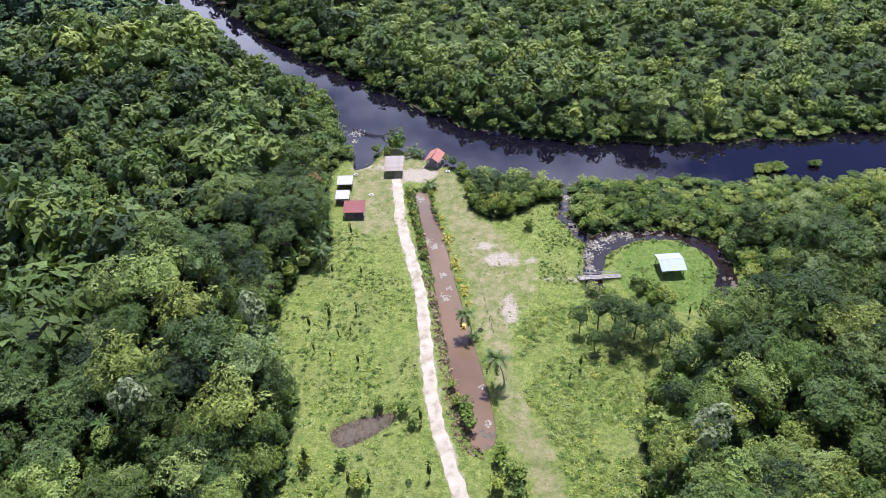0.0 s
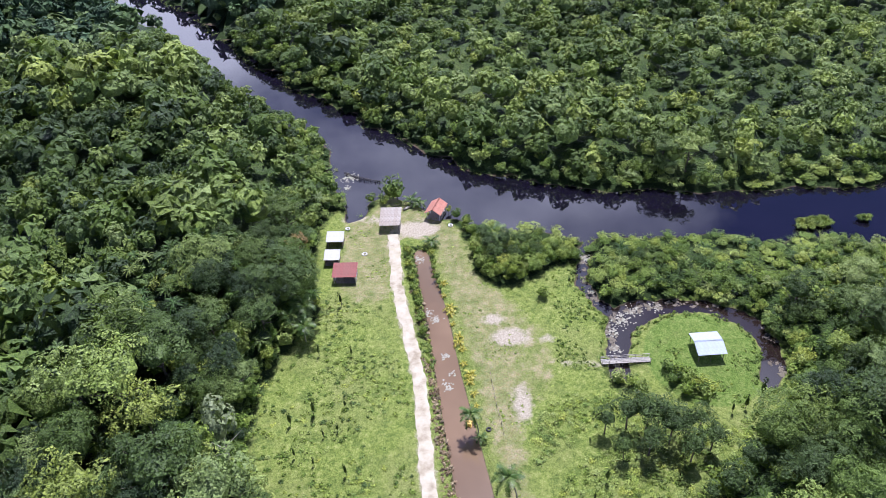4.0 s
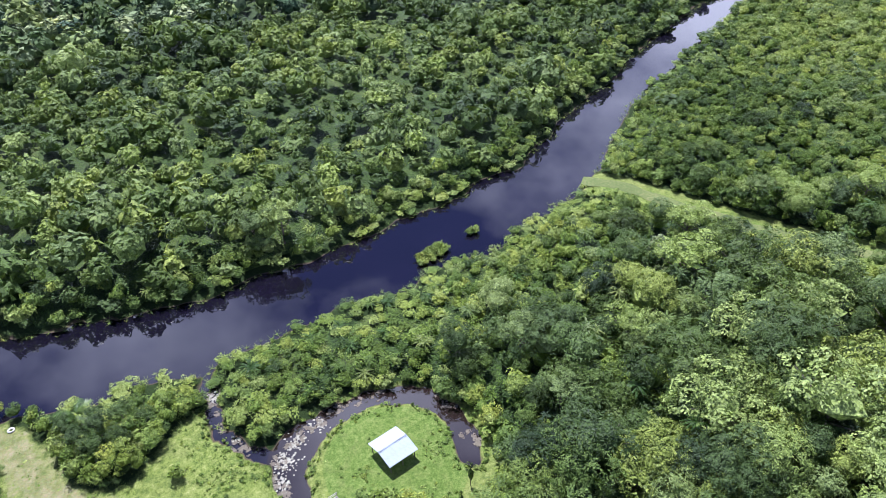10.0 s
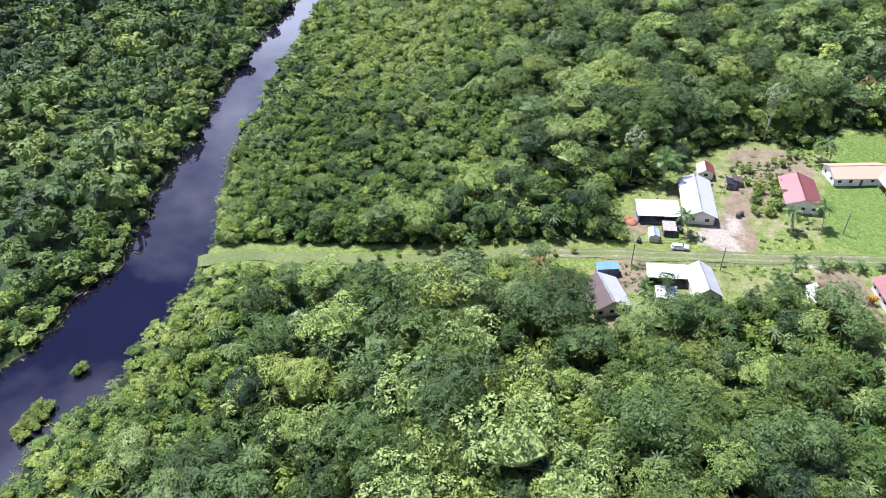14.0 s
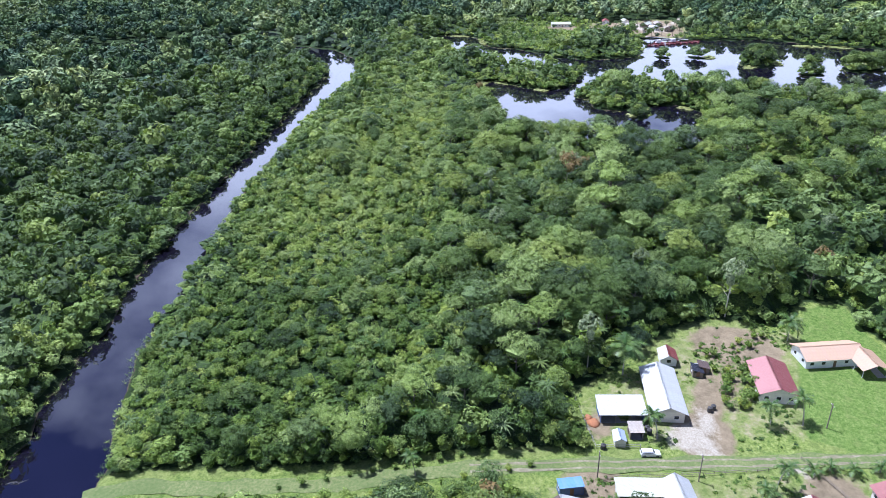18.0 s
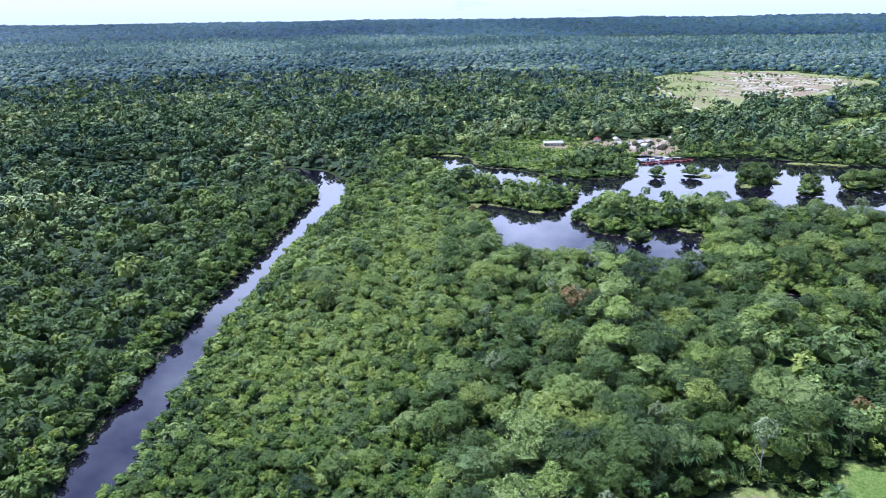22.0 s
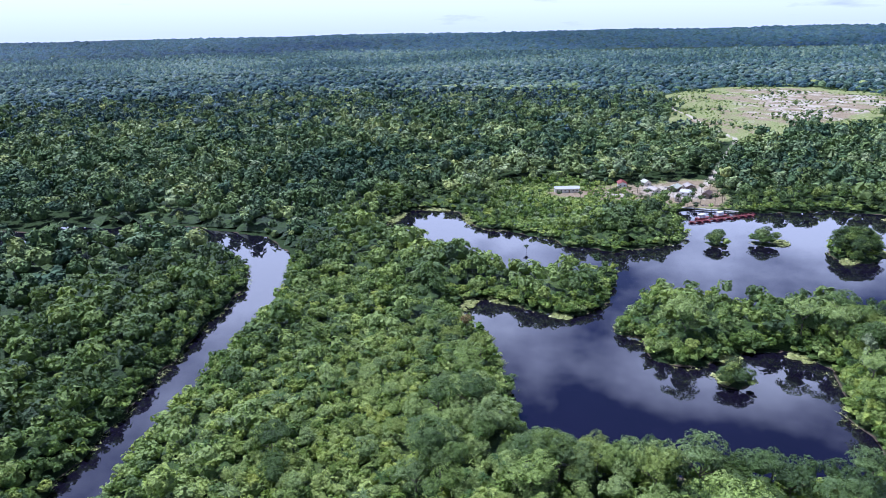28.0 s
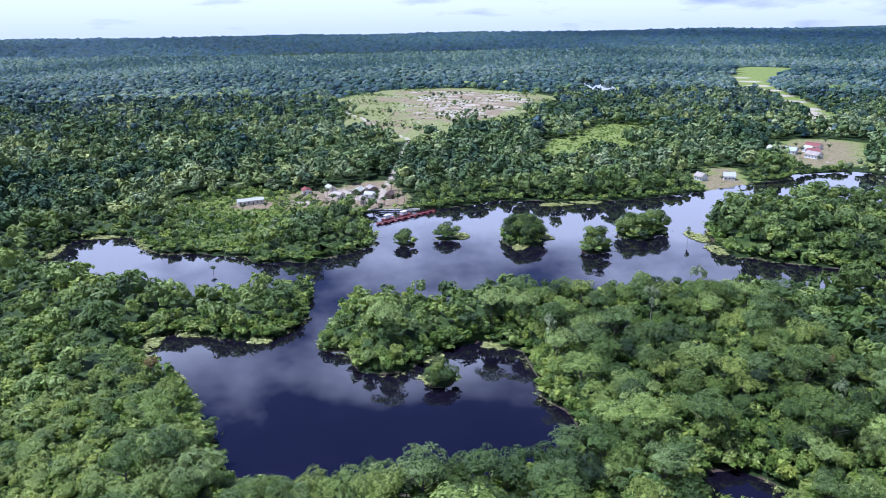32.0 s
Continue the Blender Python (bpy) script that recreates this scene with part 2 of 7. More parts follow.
def ground_mat():
    """Forest floor, meadow, mown grass, white sand and yard earth by the plan's zones, with ragged borders."""
    m, n, l, b = shader("ground_cover")
    co = n.new("ShaderNodeTexCoord").outputs["Object"]
    big = tex(n, l, "ShaderNodeTexNoise", 0.06, co, Detail=6.0, Roughness=0.6)
    mid = tex(n, l, "ShaderNodeTexNoise", 0.35, co, Detail=7.0, Roughness=0.7)
    fine = tex(n, l, "ShaderNodeTexNoise", 2.4, co, Detail=6.0, Roughness=0.75)

    def zone(name, soft=0.14, wob=0.55):
        a = n.new("ShaderNodeAttribute"); a.attribute_name = name
        s = mathn(n, l, "ADD", a.outputs["Fac"], mathn(n, l, "MULTIPLY", mathn(n, l, "SUBTRACT", mid.outputs["Fac"], 0.5).outputs[0], wob * 2).outputs[0])
        return ramp(n, l, s.outputs[0], [(0.5 - soft, (0, 0, 0)), (0.5 + soft, (1, 1, 1))]).outputs[0]

    floor_c = ramp(n, l, fine.outputs["Fac"], [(0.3, (0.012, 0.024, 0.008)), (0.7, (0.04, 0.065, 0.016))]).outputs[0]
    blades = tex(n, l, "ShaderNodeTexNoise", 1.1, co, Detail=9.0, Roughness=0.82)
    tall = ramp(n, l, blades.outputs["Fac"], [(0.36, (0.055, 0.092, 0.016)), (0.48, (0.180, 0.240, 0.048)), (0.56, (0.255, 0.305, 0.075)), (0.68, (0.42, 0.43, 0.17))]).outputs[0]
    tall = mixc(n, l, ramp(n, l, big.outputs["Fac"], [(0.45, (0, 0, 0)), (0.7, (0.55, 0.55, 0.55))]).outputs[0], tall, (0.26, 0.265, 0.10)).outputs[0]
    tall = mixc(n, l, ramp(n, l, mid.outputs["Fac"], [(0.36, (0.5, 0.5, 0.5)), (0.5, (0, 0, 0))]).outputs[0], tall, (0.085, 0.135, 0.028)).outputs[0]
    mown = ramp(n, l, mid.outputs["Fac"], [(0.32, (0.145, 0.185, 0.052)), (0.5, (0.245, 0.25, 0.10)), (0.66, (0.36, 0.315, 0.175))]).outputs[0]
    mown = mixc(n, l, 0.5, mown, fine.outputs["Color"], "SOFT_LIGHT").outputs[0]
    sand = ramp(n, l, fine.outputs["Fac"], [(0.3, (0.30, 0.255, 0.18)), (0.6, (0.51, 0.45, 0.345))]).outputs[0]
    earth = ramp(n, l, mid.outputs["Fac"], [(0.3, (0.175, 0.135, 0.080)), (0.65, (0.325, 0.255, 0.155))]).outputs[0]
    lawn = ramp(n, l, blades.outputs["Fac"], [(0.36, (0.062, 0.118, 0.018)), (0.5, (0.140, 0.215, 0.040)), (0.64, (0.24, 0.30, 0.085))]).outputs[0]
    lawn = mixc(n, l, ramp(n, l, mid.outputs["Fac"], [(0.5, (0, 0, 0)), (0.75, (0.7, 0.7, 0.7))]).outputs[0], lawn, (0.20, 0.225, 0.07)).outputs[0]
    c = mixc(n, l, zone("meadow"), floor_c, tall).outputs[0]
    c = mixc(n, l, zone("mown"), c, mown).outputs[0]
    c = mixc(n, l, zone("lawn", 0.1, 0.25), c, lawn).outputs[0]
    c = mixc(n, l, zone("earth"), c, earth).outputs[0]
    c = mixc(n, l, zone("sand"), c, sand).outputs[0]
    c = mixc(n, l, zone("mud", 0.1, 0.2), c, (0.10, 0.075, 0.05)).outputs[0]
    l.new(c, b.inputs["Base Color"])
    b.inputs["Roughness"].default_value = 0.95
    b.inputs["Specular IOR Level"].default_value = 0.15
    bump(n, l, mathn(n, l, "ADD", blades.outputs["Fac"], mid.outputs["Fac"]).outputs[0], 0.9, 0.5, b)
    return m


MAT_GROUND = ground_mat()


def water_mat(name, deep, rough, ripple):
    m, n, l, b = shader(name)
    co = n.new("ShaderNodeTexCoord").outputs["Object"]
    t = tex(n, l, "ShaderNodeTexNoise", 0.9, co, Detail=4.0)
    g = tex(n, l, "ShaderNodeTexNoise", 0.05, co, Detail=3.0)
    l.new(ramp(n, l, g.outputs["Fac"], [(0.35, deep), (0.7, tuple(min(1, v * 1.5) for v in deep))]).outputs[0], b.inputs["Base Color"])
    b.inputs["Roughness"].default_value = rough
    b.inputs["IOR"].default_value = 1.5
    b.inputs["Specular IOR Level"].default_value = 0.95
    bump(n, l, t.outputs["Fac"], ripple, 0.05, b)
    return m


MAT_WATER = water_mat("dark_river_water", (0.005, 0.004, 0.009), 0.02, 0.012)
MAT_MOAT = water_mat("brown_moat_water", (0.014, 0.009, 0.008), 0.05, 0.04)
MAT_MUDDY = water_mat("muddy_water", (0.16, 0.105, 0.06), 0.1, 0.15)


def plain(name, col, rough=0.6, metal=0.0, var=0.15, scale=4.0, dirt=(0.12, 0.09, 0.06), dirty=0.15):
    """Paint, timber or metal with grain and patches of dirt."""
    m, n, l, b = shader(name)
    co = n.new("ShaderNodeTexCoord").outputs["Object"]
    t = tex(n, l, "ShaderNodeTexNoise", scale, co, Detail=6.0)
    g = tex(n, l, "ShaderNodeTexNoise", scale * 0.17, co, Detail=4.0)
    lo, hi = tuple(v * (1 - var) for v in col), tuple(min(1.0, v * (1 + var)) for v in col)
    c = ramp(n, l, t.outputs["Fac"], [(0.3, lo), (0.7, hi)]).outputs[0]
    f = ramp(n, l, g.outputs["Fac"], [(0.5, (0, 0, 0)), (0.75, (dirty * 3, dirty * 3, dirty * 3))]).outputs[0]
    ob = n.new("ShaderNodeObjectInfo")
    c = mixc(n, l, f, c, dirt).outputs[0]
    c = mixc(n, l, mathn(n, l, "MULTIPLY", ob.outputs["Random"], 0.3).outputs[0], c, dirt).outputs[0]
    l.new(c, b.inputs["Base Color"])
    b.inputs["Roughness"].default_value = rough
    b.inputs["Metallic"].default_value = metal
    bump(n, l, t.outputs["Fac"], 0.25, 0.02, b)
    return m


# ---- the plan ----
# river banks, west to east
FAR_BANK = [(-420, 720), (-260, 540), (-153, 409), (-113, 361), (-82, 316), (-55, 285), (-37, 266), (-17, 244), (0, 229), (13, 220), (25, 214),
            (47, 209.5), (69, 207), (105, 206), (144, 208.5), (172, 220.8), (206, 232), (236, 243.8), (283, 257.6), (326, 268), (400, 286), (483, 305),
            (526, 314), (554, 330), (587, 373), (575, 430), (520, 520)]
NEAR_BANK = [(560, 540), (618, 430), (606, 350), (574, 316), (523, 293), (460, 282), (384, 267), (298, 246.5), (235, 225.8), (192, 210.8), (161, 193.5),
             (145, 186), (115, 182), (87, 183), (63, 186), (34, 187), (14, 193), (4, 196), (-1.6, 199.6), (-8.5, 205.5), (-15, 210), (-20.5, 213),
             (-23, 209), (-24.5, 201), (-30, 200.5), (-32, 209), (-36, 222), (-40, 238), (-50, 254), (-75, 278), (-95, 303), (-122, 344), (-160, 390), (-270, 520), (-430, 700)]
LAGOON = [(534, 201), (530, 209), (510, 208), (491, 190), (472, 182), (449, 172), (431, 167), (419, 158), (413, 146), (416, 130), (414, 115), (415, 100),
          (417, 84), (423, 72), (436, 66), (460, 71), (476, 71), (490, 69), (501, 75), (504, 92), (492, 105), (482, 114), (484, 126), (500, 132),
          (507, 140), (517, 146), (530, 137), (550, 133), (575, 125), (600, 130), (595, 146), (565, 148), (540, 149), (524, 155), (520, 165), (524, 179), (529, 190)]
LAKE = [(590, 147), (562, 131), (549, 112), (545, 90), (554, 62), (545, 40), (540, 10), (536, -34), (526, -80), (515, -130), (500, -220), (540, -420), (660, -420),
        (710, -340), (752, -288), (784, -258), (761, -204), (747, -151), (731, -113), (721, -75), (717, -26), (738, 18), (725, 52), (720, 83), (722, 117),
        (693, 121), (668, 115), (648, 114), (629, 129), (619, 152)]
POND = [(644, 289), (665, 290), (684, 286), (692, 270), (687, 253), (661, 241), (648, 228), (643, 207), (635, 183), (622, 177), (619, 150), (604, 140),
        (588, 146), (582, 158), (579, 176), (566, 193), (574, 210), (598, 240), (610, 270), (625, 287)]
MOAT = [(32.5, 137), (33.5, 147), (35, 156), (38, 160), (43, 161.8), (50, 161.8), (61, 160.2), (68.5, 156.5), (71.6, 146.5), (70.4, 138), (65.5, 132.2),
        (63.5, 136), (67, 142), (67.5, 147), (64, 154), (57, 157.5), (48, 157), (41, 152.5), (37.5, 146), (36.8, 137)]
CREEK = [(37, 188), (34, 183), (33.5, 178), (31.3, 170), (34, 162), (37, 157)]
CANAL = [(-11, 185.5), (-7, 184.5), (-4.7, 173), (-2, 158), (0, 142), (3, 125), (6.2, 106), (7.4, 92), (1.5, 91.5), (-1.4, 112), (-4, 132), (-6, 150), (-8, 165), (-9.5, 175)]
REED_POOL = [(-27.7, 98), (-15, 102), (-13, 100), (-20, 95), (-25, 93)]
FAR_POOL = [(1650, -340), (1780, -360), (1850, -410), (1700, -415), (1590, -375), (1580, -340)]
POOL_GREEN = [(1440, -290), (1600, -325), (1660, -420), (1560, -400), (1440, -345)]
SIDE_POOL = [(408, 46), (410, 30), (396, 22), (388, 34), (396, 46)]
BIG_ISLE = [(655, -82), (625, -68), (600, -63), (585, -66), (556, -104), (545, -150), (560, -230), (640, -250), (690, -200), (690, -140), (675, -100)]
# small islands: x, y, half-length along x, half-length along y
ISLES = [(642, 99, 6, 6), (649, 74, 6, 7), (640, 33, 17, 13), (611, 1, 8, 8), (636, -30, 12, 10), (641, -44, 10, 9), (615, -52, 2, 2), (474, 103, 5, 5)]
REED_ISLES = [(96, 189.0, 5.4, 2.0, 8), (109.5, 190.4, 2.3, 0.9, -10)]
CLEARING = [(-37, 206), (-36, 170), (-31, 162), (-41, 146), (-43, 133), (-42, 118), (-34, 108), (-35, 85), (-36, 55), (33, 55), (34, 88), (38, 100), (42, 109), (50, 112.5), (56, 119), (63, 127), (59, 128.5), (48, 126.5), (38, 131),
            (31, 137), (34, 142), (35, 158), (30, 170), (31, 178), (22, 173), (12.5, 167), (4, 175), (3, 192), (-8, 206), (-20, 214), (-24, 200)]
LAWN_ISLE = [(54 + 14.2 * math.cos(a * math.pi / 8), 142.5 + 15.2 * math.sin(a * math.pi / 8)) for a in range(16)]
MOWN = [(-31, 200), (-30, 166), (-15, 163), (-17, 188), (-12, 190), (-5, 188), (-2.5, 172), (1, 155), (4, 136), (7, 118), (9, 100), (14, 80), (18, 55),
        (25, 55), (20, 80), (16.5, 95), (12.8, 106), (12.5, 122), (17, 131), (24, 141), (20, 155), (13, 166), (4, 174), (2.5, 192), (-8, 205), (-19, 212), (-23, 201)]
SAND_SPOTS = [(12, 151, 4.5, 3.0), (13, 131.5, 2.2, 5), (8.5, 157, 2.5, 2), (-10, 194, 6, 4), (-27, 200.5, 4, 1.5), (26, 142, 3, 0.8), (-21, 199, 3, 1.5), (20, 150, 1.5, 1)]
YARD_NORTH = [(214, 101), (197, 93), (199, 78), (205, 60), (211, 45), (216, 18), (240, 12), (262, 20), (270, 28), (284, 28), (279, 42), (263, 47), (263, 65), (254, 76), (242, 84), (229, 89)]
YARD_SOUTH = [(181, 109), (189, 88), (200, 60), (207, 42), (214, 18), (198, 18), (184, 28), (179, 35), (187, 50), (176, 68), (172, 80), (161, 85), (161, 94), (172, 100)]
VILLAGE_LAWN = [(211, 47), (243, 46), (277, 41), (284, 28), (266, 24), (240, 12), (216, 18)]
ROAD = [(150, 190), (156, 180), (163, 158), (170, 140), (182, 116), (190.5, 92), (198, 69), (206, 46), (214, 24), (226, -6), (250, -60)]
ROAD_WIDE = 8.0
TRACK = [(-16.5, 192), (-15.3, 180), (-14.6, 170), (-11.4, 154), (-8.6, 138), (-7.3, 122), (-6.2, 108), (-4.6, 97), (-0.8, 82), (6, 55)]
SANDPIT = [(1299, 138), (1450, 135), (1614, 108), (1716, 19), (1726, -161), (1507, -217), (1351, -226), (1240, -150), (1110, -78), (1095, -5), (1050, 45), (1030, 85), (1075, 112), (1180, 128)]
PIT_PATHS = [[(1253, 100), (1330, 120), (1450, 118), (1560, 107)], [(1256, 107), (1331, 45), (1400, -20), (1330, -90), (1260, -110)], [(1331, 45), (1500, -30), (1560, -120), (1650, -150)], [(1175, 4), (1250, -40), (1400, -60)]]
SAW_YARD = [(722, 126), (728, 88), (760, 84), (815, 92), (822, 112), (792, 150), (782, 176), (770, 208), (745, 208), (735, 170)]
SAW_ROAD = [(770, 105), (822, 94), (957, 71), (1010, 62), (1052, 59), (1120, 80), (1253, 100), (1330, 120)]
HOUSE_GREEN = [(781, 229), (790, 195), (776, 171), (779, 150), (746, 144), (722, 158), (726, 182), (722, 205), (745, 232)]
EAST_LANDING = [(788, -137), (735, -122), (731, -144), (752, -166), (812, -188), (815, -166)]
INNER_GREEN = [(862, -28), (1010, -92), (962, -110), (864, -62)]
ROAD_FIELD = [(2080, -880), (2230, -990), (2050, -1060), (1700, -740), (1420, -600), (1340, -560), (1450, -540), (1660, -650)]
EAST_VILLAGE = [(788, -226), (838, -250), (905, -272), (953, -328), (915, -380), (800, -300), (786, -250)]
EAST_FIELD = [(1060, -138), (1130, -202), (1080, -258), (1020, -238), (985, -190), (900, -135), (905, -80), (988, -80)]
EAST_ROAD = [(1861, -760), (1617, -673), (1438, -600), (1150, -480), (1000, -400)]


def rounded(poly, passes=2):
    """Cut the corners of a polygon until it runs smoothly."""
    for _ in range(passes):
        out = []
        for k in range(len(poly)):
            (ax, ay), (bx, by) = poly[k], poly[(k + 1) % len(poly)]
            out += [(0.78 * ax + 0.22 * bx, 0.78 * ay + 0.22 * by), (0.22 * ax + 0.78 * bx, 0.22 * ay + 0.78 * by)]
        poly = out
    return poly


MOAT, CANAL, MOWN, CLEARING, LAWN_ISLE, REED_POOL = [rounded(p) for p in (MOAT, CANAL, MOWN, CLEARING, LAWN_ISLE, REED_POOL)]
LAGOON, LAKE, POND, SANDPIT, YARD_NORTH, YARD_SOUTH, HOUSE_GREEN, EAST_FIELD, ROAD_FIELD = [rounded(p, 1) for p in (LAGOON, LAKE, POND, SANDPIT, YARD_NORTH, YARD_SOUTH, HOUSE_GREEN, EAST_FIELD, ROAD_FIELD)]


def rand2(x, y, s):
    """Cheap smooth noise of the plan, about -1 to 1."""
    return (np.sin(x * s + 1.7 * np.sin(y * s * 0.83 + 2.0)) + np.sin(y * s * 1.13 + 1.3 * np.sin(x * s * 0.71 + 0.6) + 4.0)) * 0.5


def sdist(px, py, poly, closed=True):
    """Signed distance to a polygon, negative inside; or the distance to an open line."""
    best = np.full(px.shape, 1e18)
    inside = np.zeros(px.shape, bool)
    n = len(poly)
    for k in range(n if closed else n - 1):
        (ax, ay), (bx, by) = poly[k], poly[(k + 1) % n]
        dx, dy = bx - ax, by - ay
        t = np.clip(((px - ax) * dx + (py - ay) * dy) / (dx * dx + dy * dy + 1e-9), 0, 1)
        best = np.minimum(best, (px - ax - t * dx) ** 2 + (py - ay - t * dy) ** 2)
        if closed:
            cross = ((ay > py) != (by > py)) & (px < dx * (py - ay) / (dy if abs(dy) > 1e-9 else 1e-9) + ax)
            inside ^= cross
    best = np.sqrt(best)
    return np.where(inside, -best, best) if closed else best


def spots(px, py, some):
    d = np.full(px.shape, 1e9)
    for x, y, a, b in some:
        d = np.minimum(d, (np.hypot((px - x) / a, (py - y) / b) - 1) * min(a, b))
    return d


def water_sd(px, py):
    """Distance to the shore, negative in the water."""
    px, py = np.asarray(px, float), np.asarray(py, float)
    wx = px + 1.6 * rand2(px, py, 0.21) + 0.7 * rand2(px + 9, py, 0.63)
    wy = py + 1.6 * rand2(py + 50, px, 0.23) + 0.7 * rand2(py, px + 30, 0.57)
    d = sdist(wx, wy, FAR_BANK + NEAR_BANK)
    for poly in (LAGOON, LAKE, POND, FAR_POOL, SIDE_POOL):
        d = np.minimum(d, sdist(wx, wy, poly))
    for x, y, a, b in ISLES:
        d = np.maximum(d, -(np.hypot((wx - x) / a, (wy - y) / b) - 1) * min(a, b))
    d = np.maximum(d, -sdist(wx, wy, BIG_ISLE))
    rag = 0.55 * rand2(px, py, 0.8) + 0.3 * rand2(py + 7, px, 1.9)
    d = np.minimum(d, sdist(px, py, MOAT) + rag)
    d = np.minimum(d, sdist(px, py, CREEK, False) - 1.3 + 1.2 * rag)
    d = np.minimum(d, sdist(px, py, CANAL))
    return np.minimum(d, sdist(px, py, REED_POOL))


def far_rise(px, py):
    r = np.clip((np.hypot(px - 250, py - 130) - 2300) / 2600, 0, 1)
    return 84 * r * r * (3 - 2 * r) + 5 * r * rand2(px, py, 0.004)


def mesh_of(name, v, f, mat=None, smooth=False, tint=None, solid=None):
    """A mesh from arrays; faces all of one size."""
    me = bpy.data.meshes.new(name)
    v, f = np.asarray(v, np.float32), np.asarray(f, np.int32)
    k = f.shape[1]
    me.vertices.add(len(v)); me.vertices.foreach_set("co", v.ravel())
    me.loops.add(f.size); me.loops.foreach_set("vertex_index", f.ravel())
    me.polygons.add(len(f)); me.polygons.foreach_set("loop_start", np.arange(0, f.size, k, dtype=np.int32))
    me.polygons.foreach_set("use_smooth", np.full(len(f), smooth))
    if solid is not None:
        me.attributes.new("solid", "FLOAT", "POINT").data.foreach_set("value", np.asarray(solid, np.float32))
    if tint is not None:
        me.attributes.new("tint", "FLOAT", "POINT").data.foreach_set("value", np.asarray(tint, np.float32))
    if mat:
        me.materials.append(mat)
    me.update(calc_edges=True)
    me.validate()
    return me


def lines(*pieces):
    out = []
    for a, b, step in pieces:
        out += list(np.arange(a, b, step))
    return np.array(out + [pieces[-1][1]])


gx = lines((-4950, -600, 600), (-600, -60, 12), (-60, 80, 1.3), (80, 300, 3), (300, 760, 5.5), (760, 1120, 24), (1120, 1860, 11), (1860, 2300, 40), (2300, 5100, 200))
gy = lines((-4950, -1100, 350), (-1100, -500, 40), (-500, -300, 16), (-300, 10, 6), (10, 80, 2.5), (80, 215, 1.3), (215, 420, 4), (420, 1500, 40), (1500, 5100, 300))
GX, GY = np.meshgrid(gx, gy)
sd = water_sd(GX, GY)
gz = np.clip(sd * 0.28, -1.6, 0.55) + np.clip(sd - 3, 0, 1) * 0.10 * rand2(GX, GY, 0.35)
gz = gz + far_rise(GX, GY)
nx, ny = len(gx), len(gy)
idx = np.arange(nx * ny).reshape(ny, nx)
gf = np.stack([idx[:-1, :-1], idx[:-1, 1:], idx[1:, 1:], idx[1:, :-1]], -1).reshape(-1, 4)
ground_me = mesh_of("ground", np.stack([GX, GY, gz], -1).reshape(-1, 3), gf, MAT_GROUND, True)


PIT_SD = sdist(GX, GY, SANDPIT) + 26 * rand2(GX, GY, 0.021) + 15 * rand2(GX + 90, GY, 0.057)


def soft_in(d, w):
    return np.clip(0.5 - d / (2 * w), 0, 1)


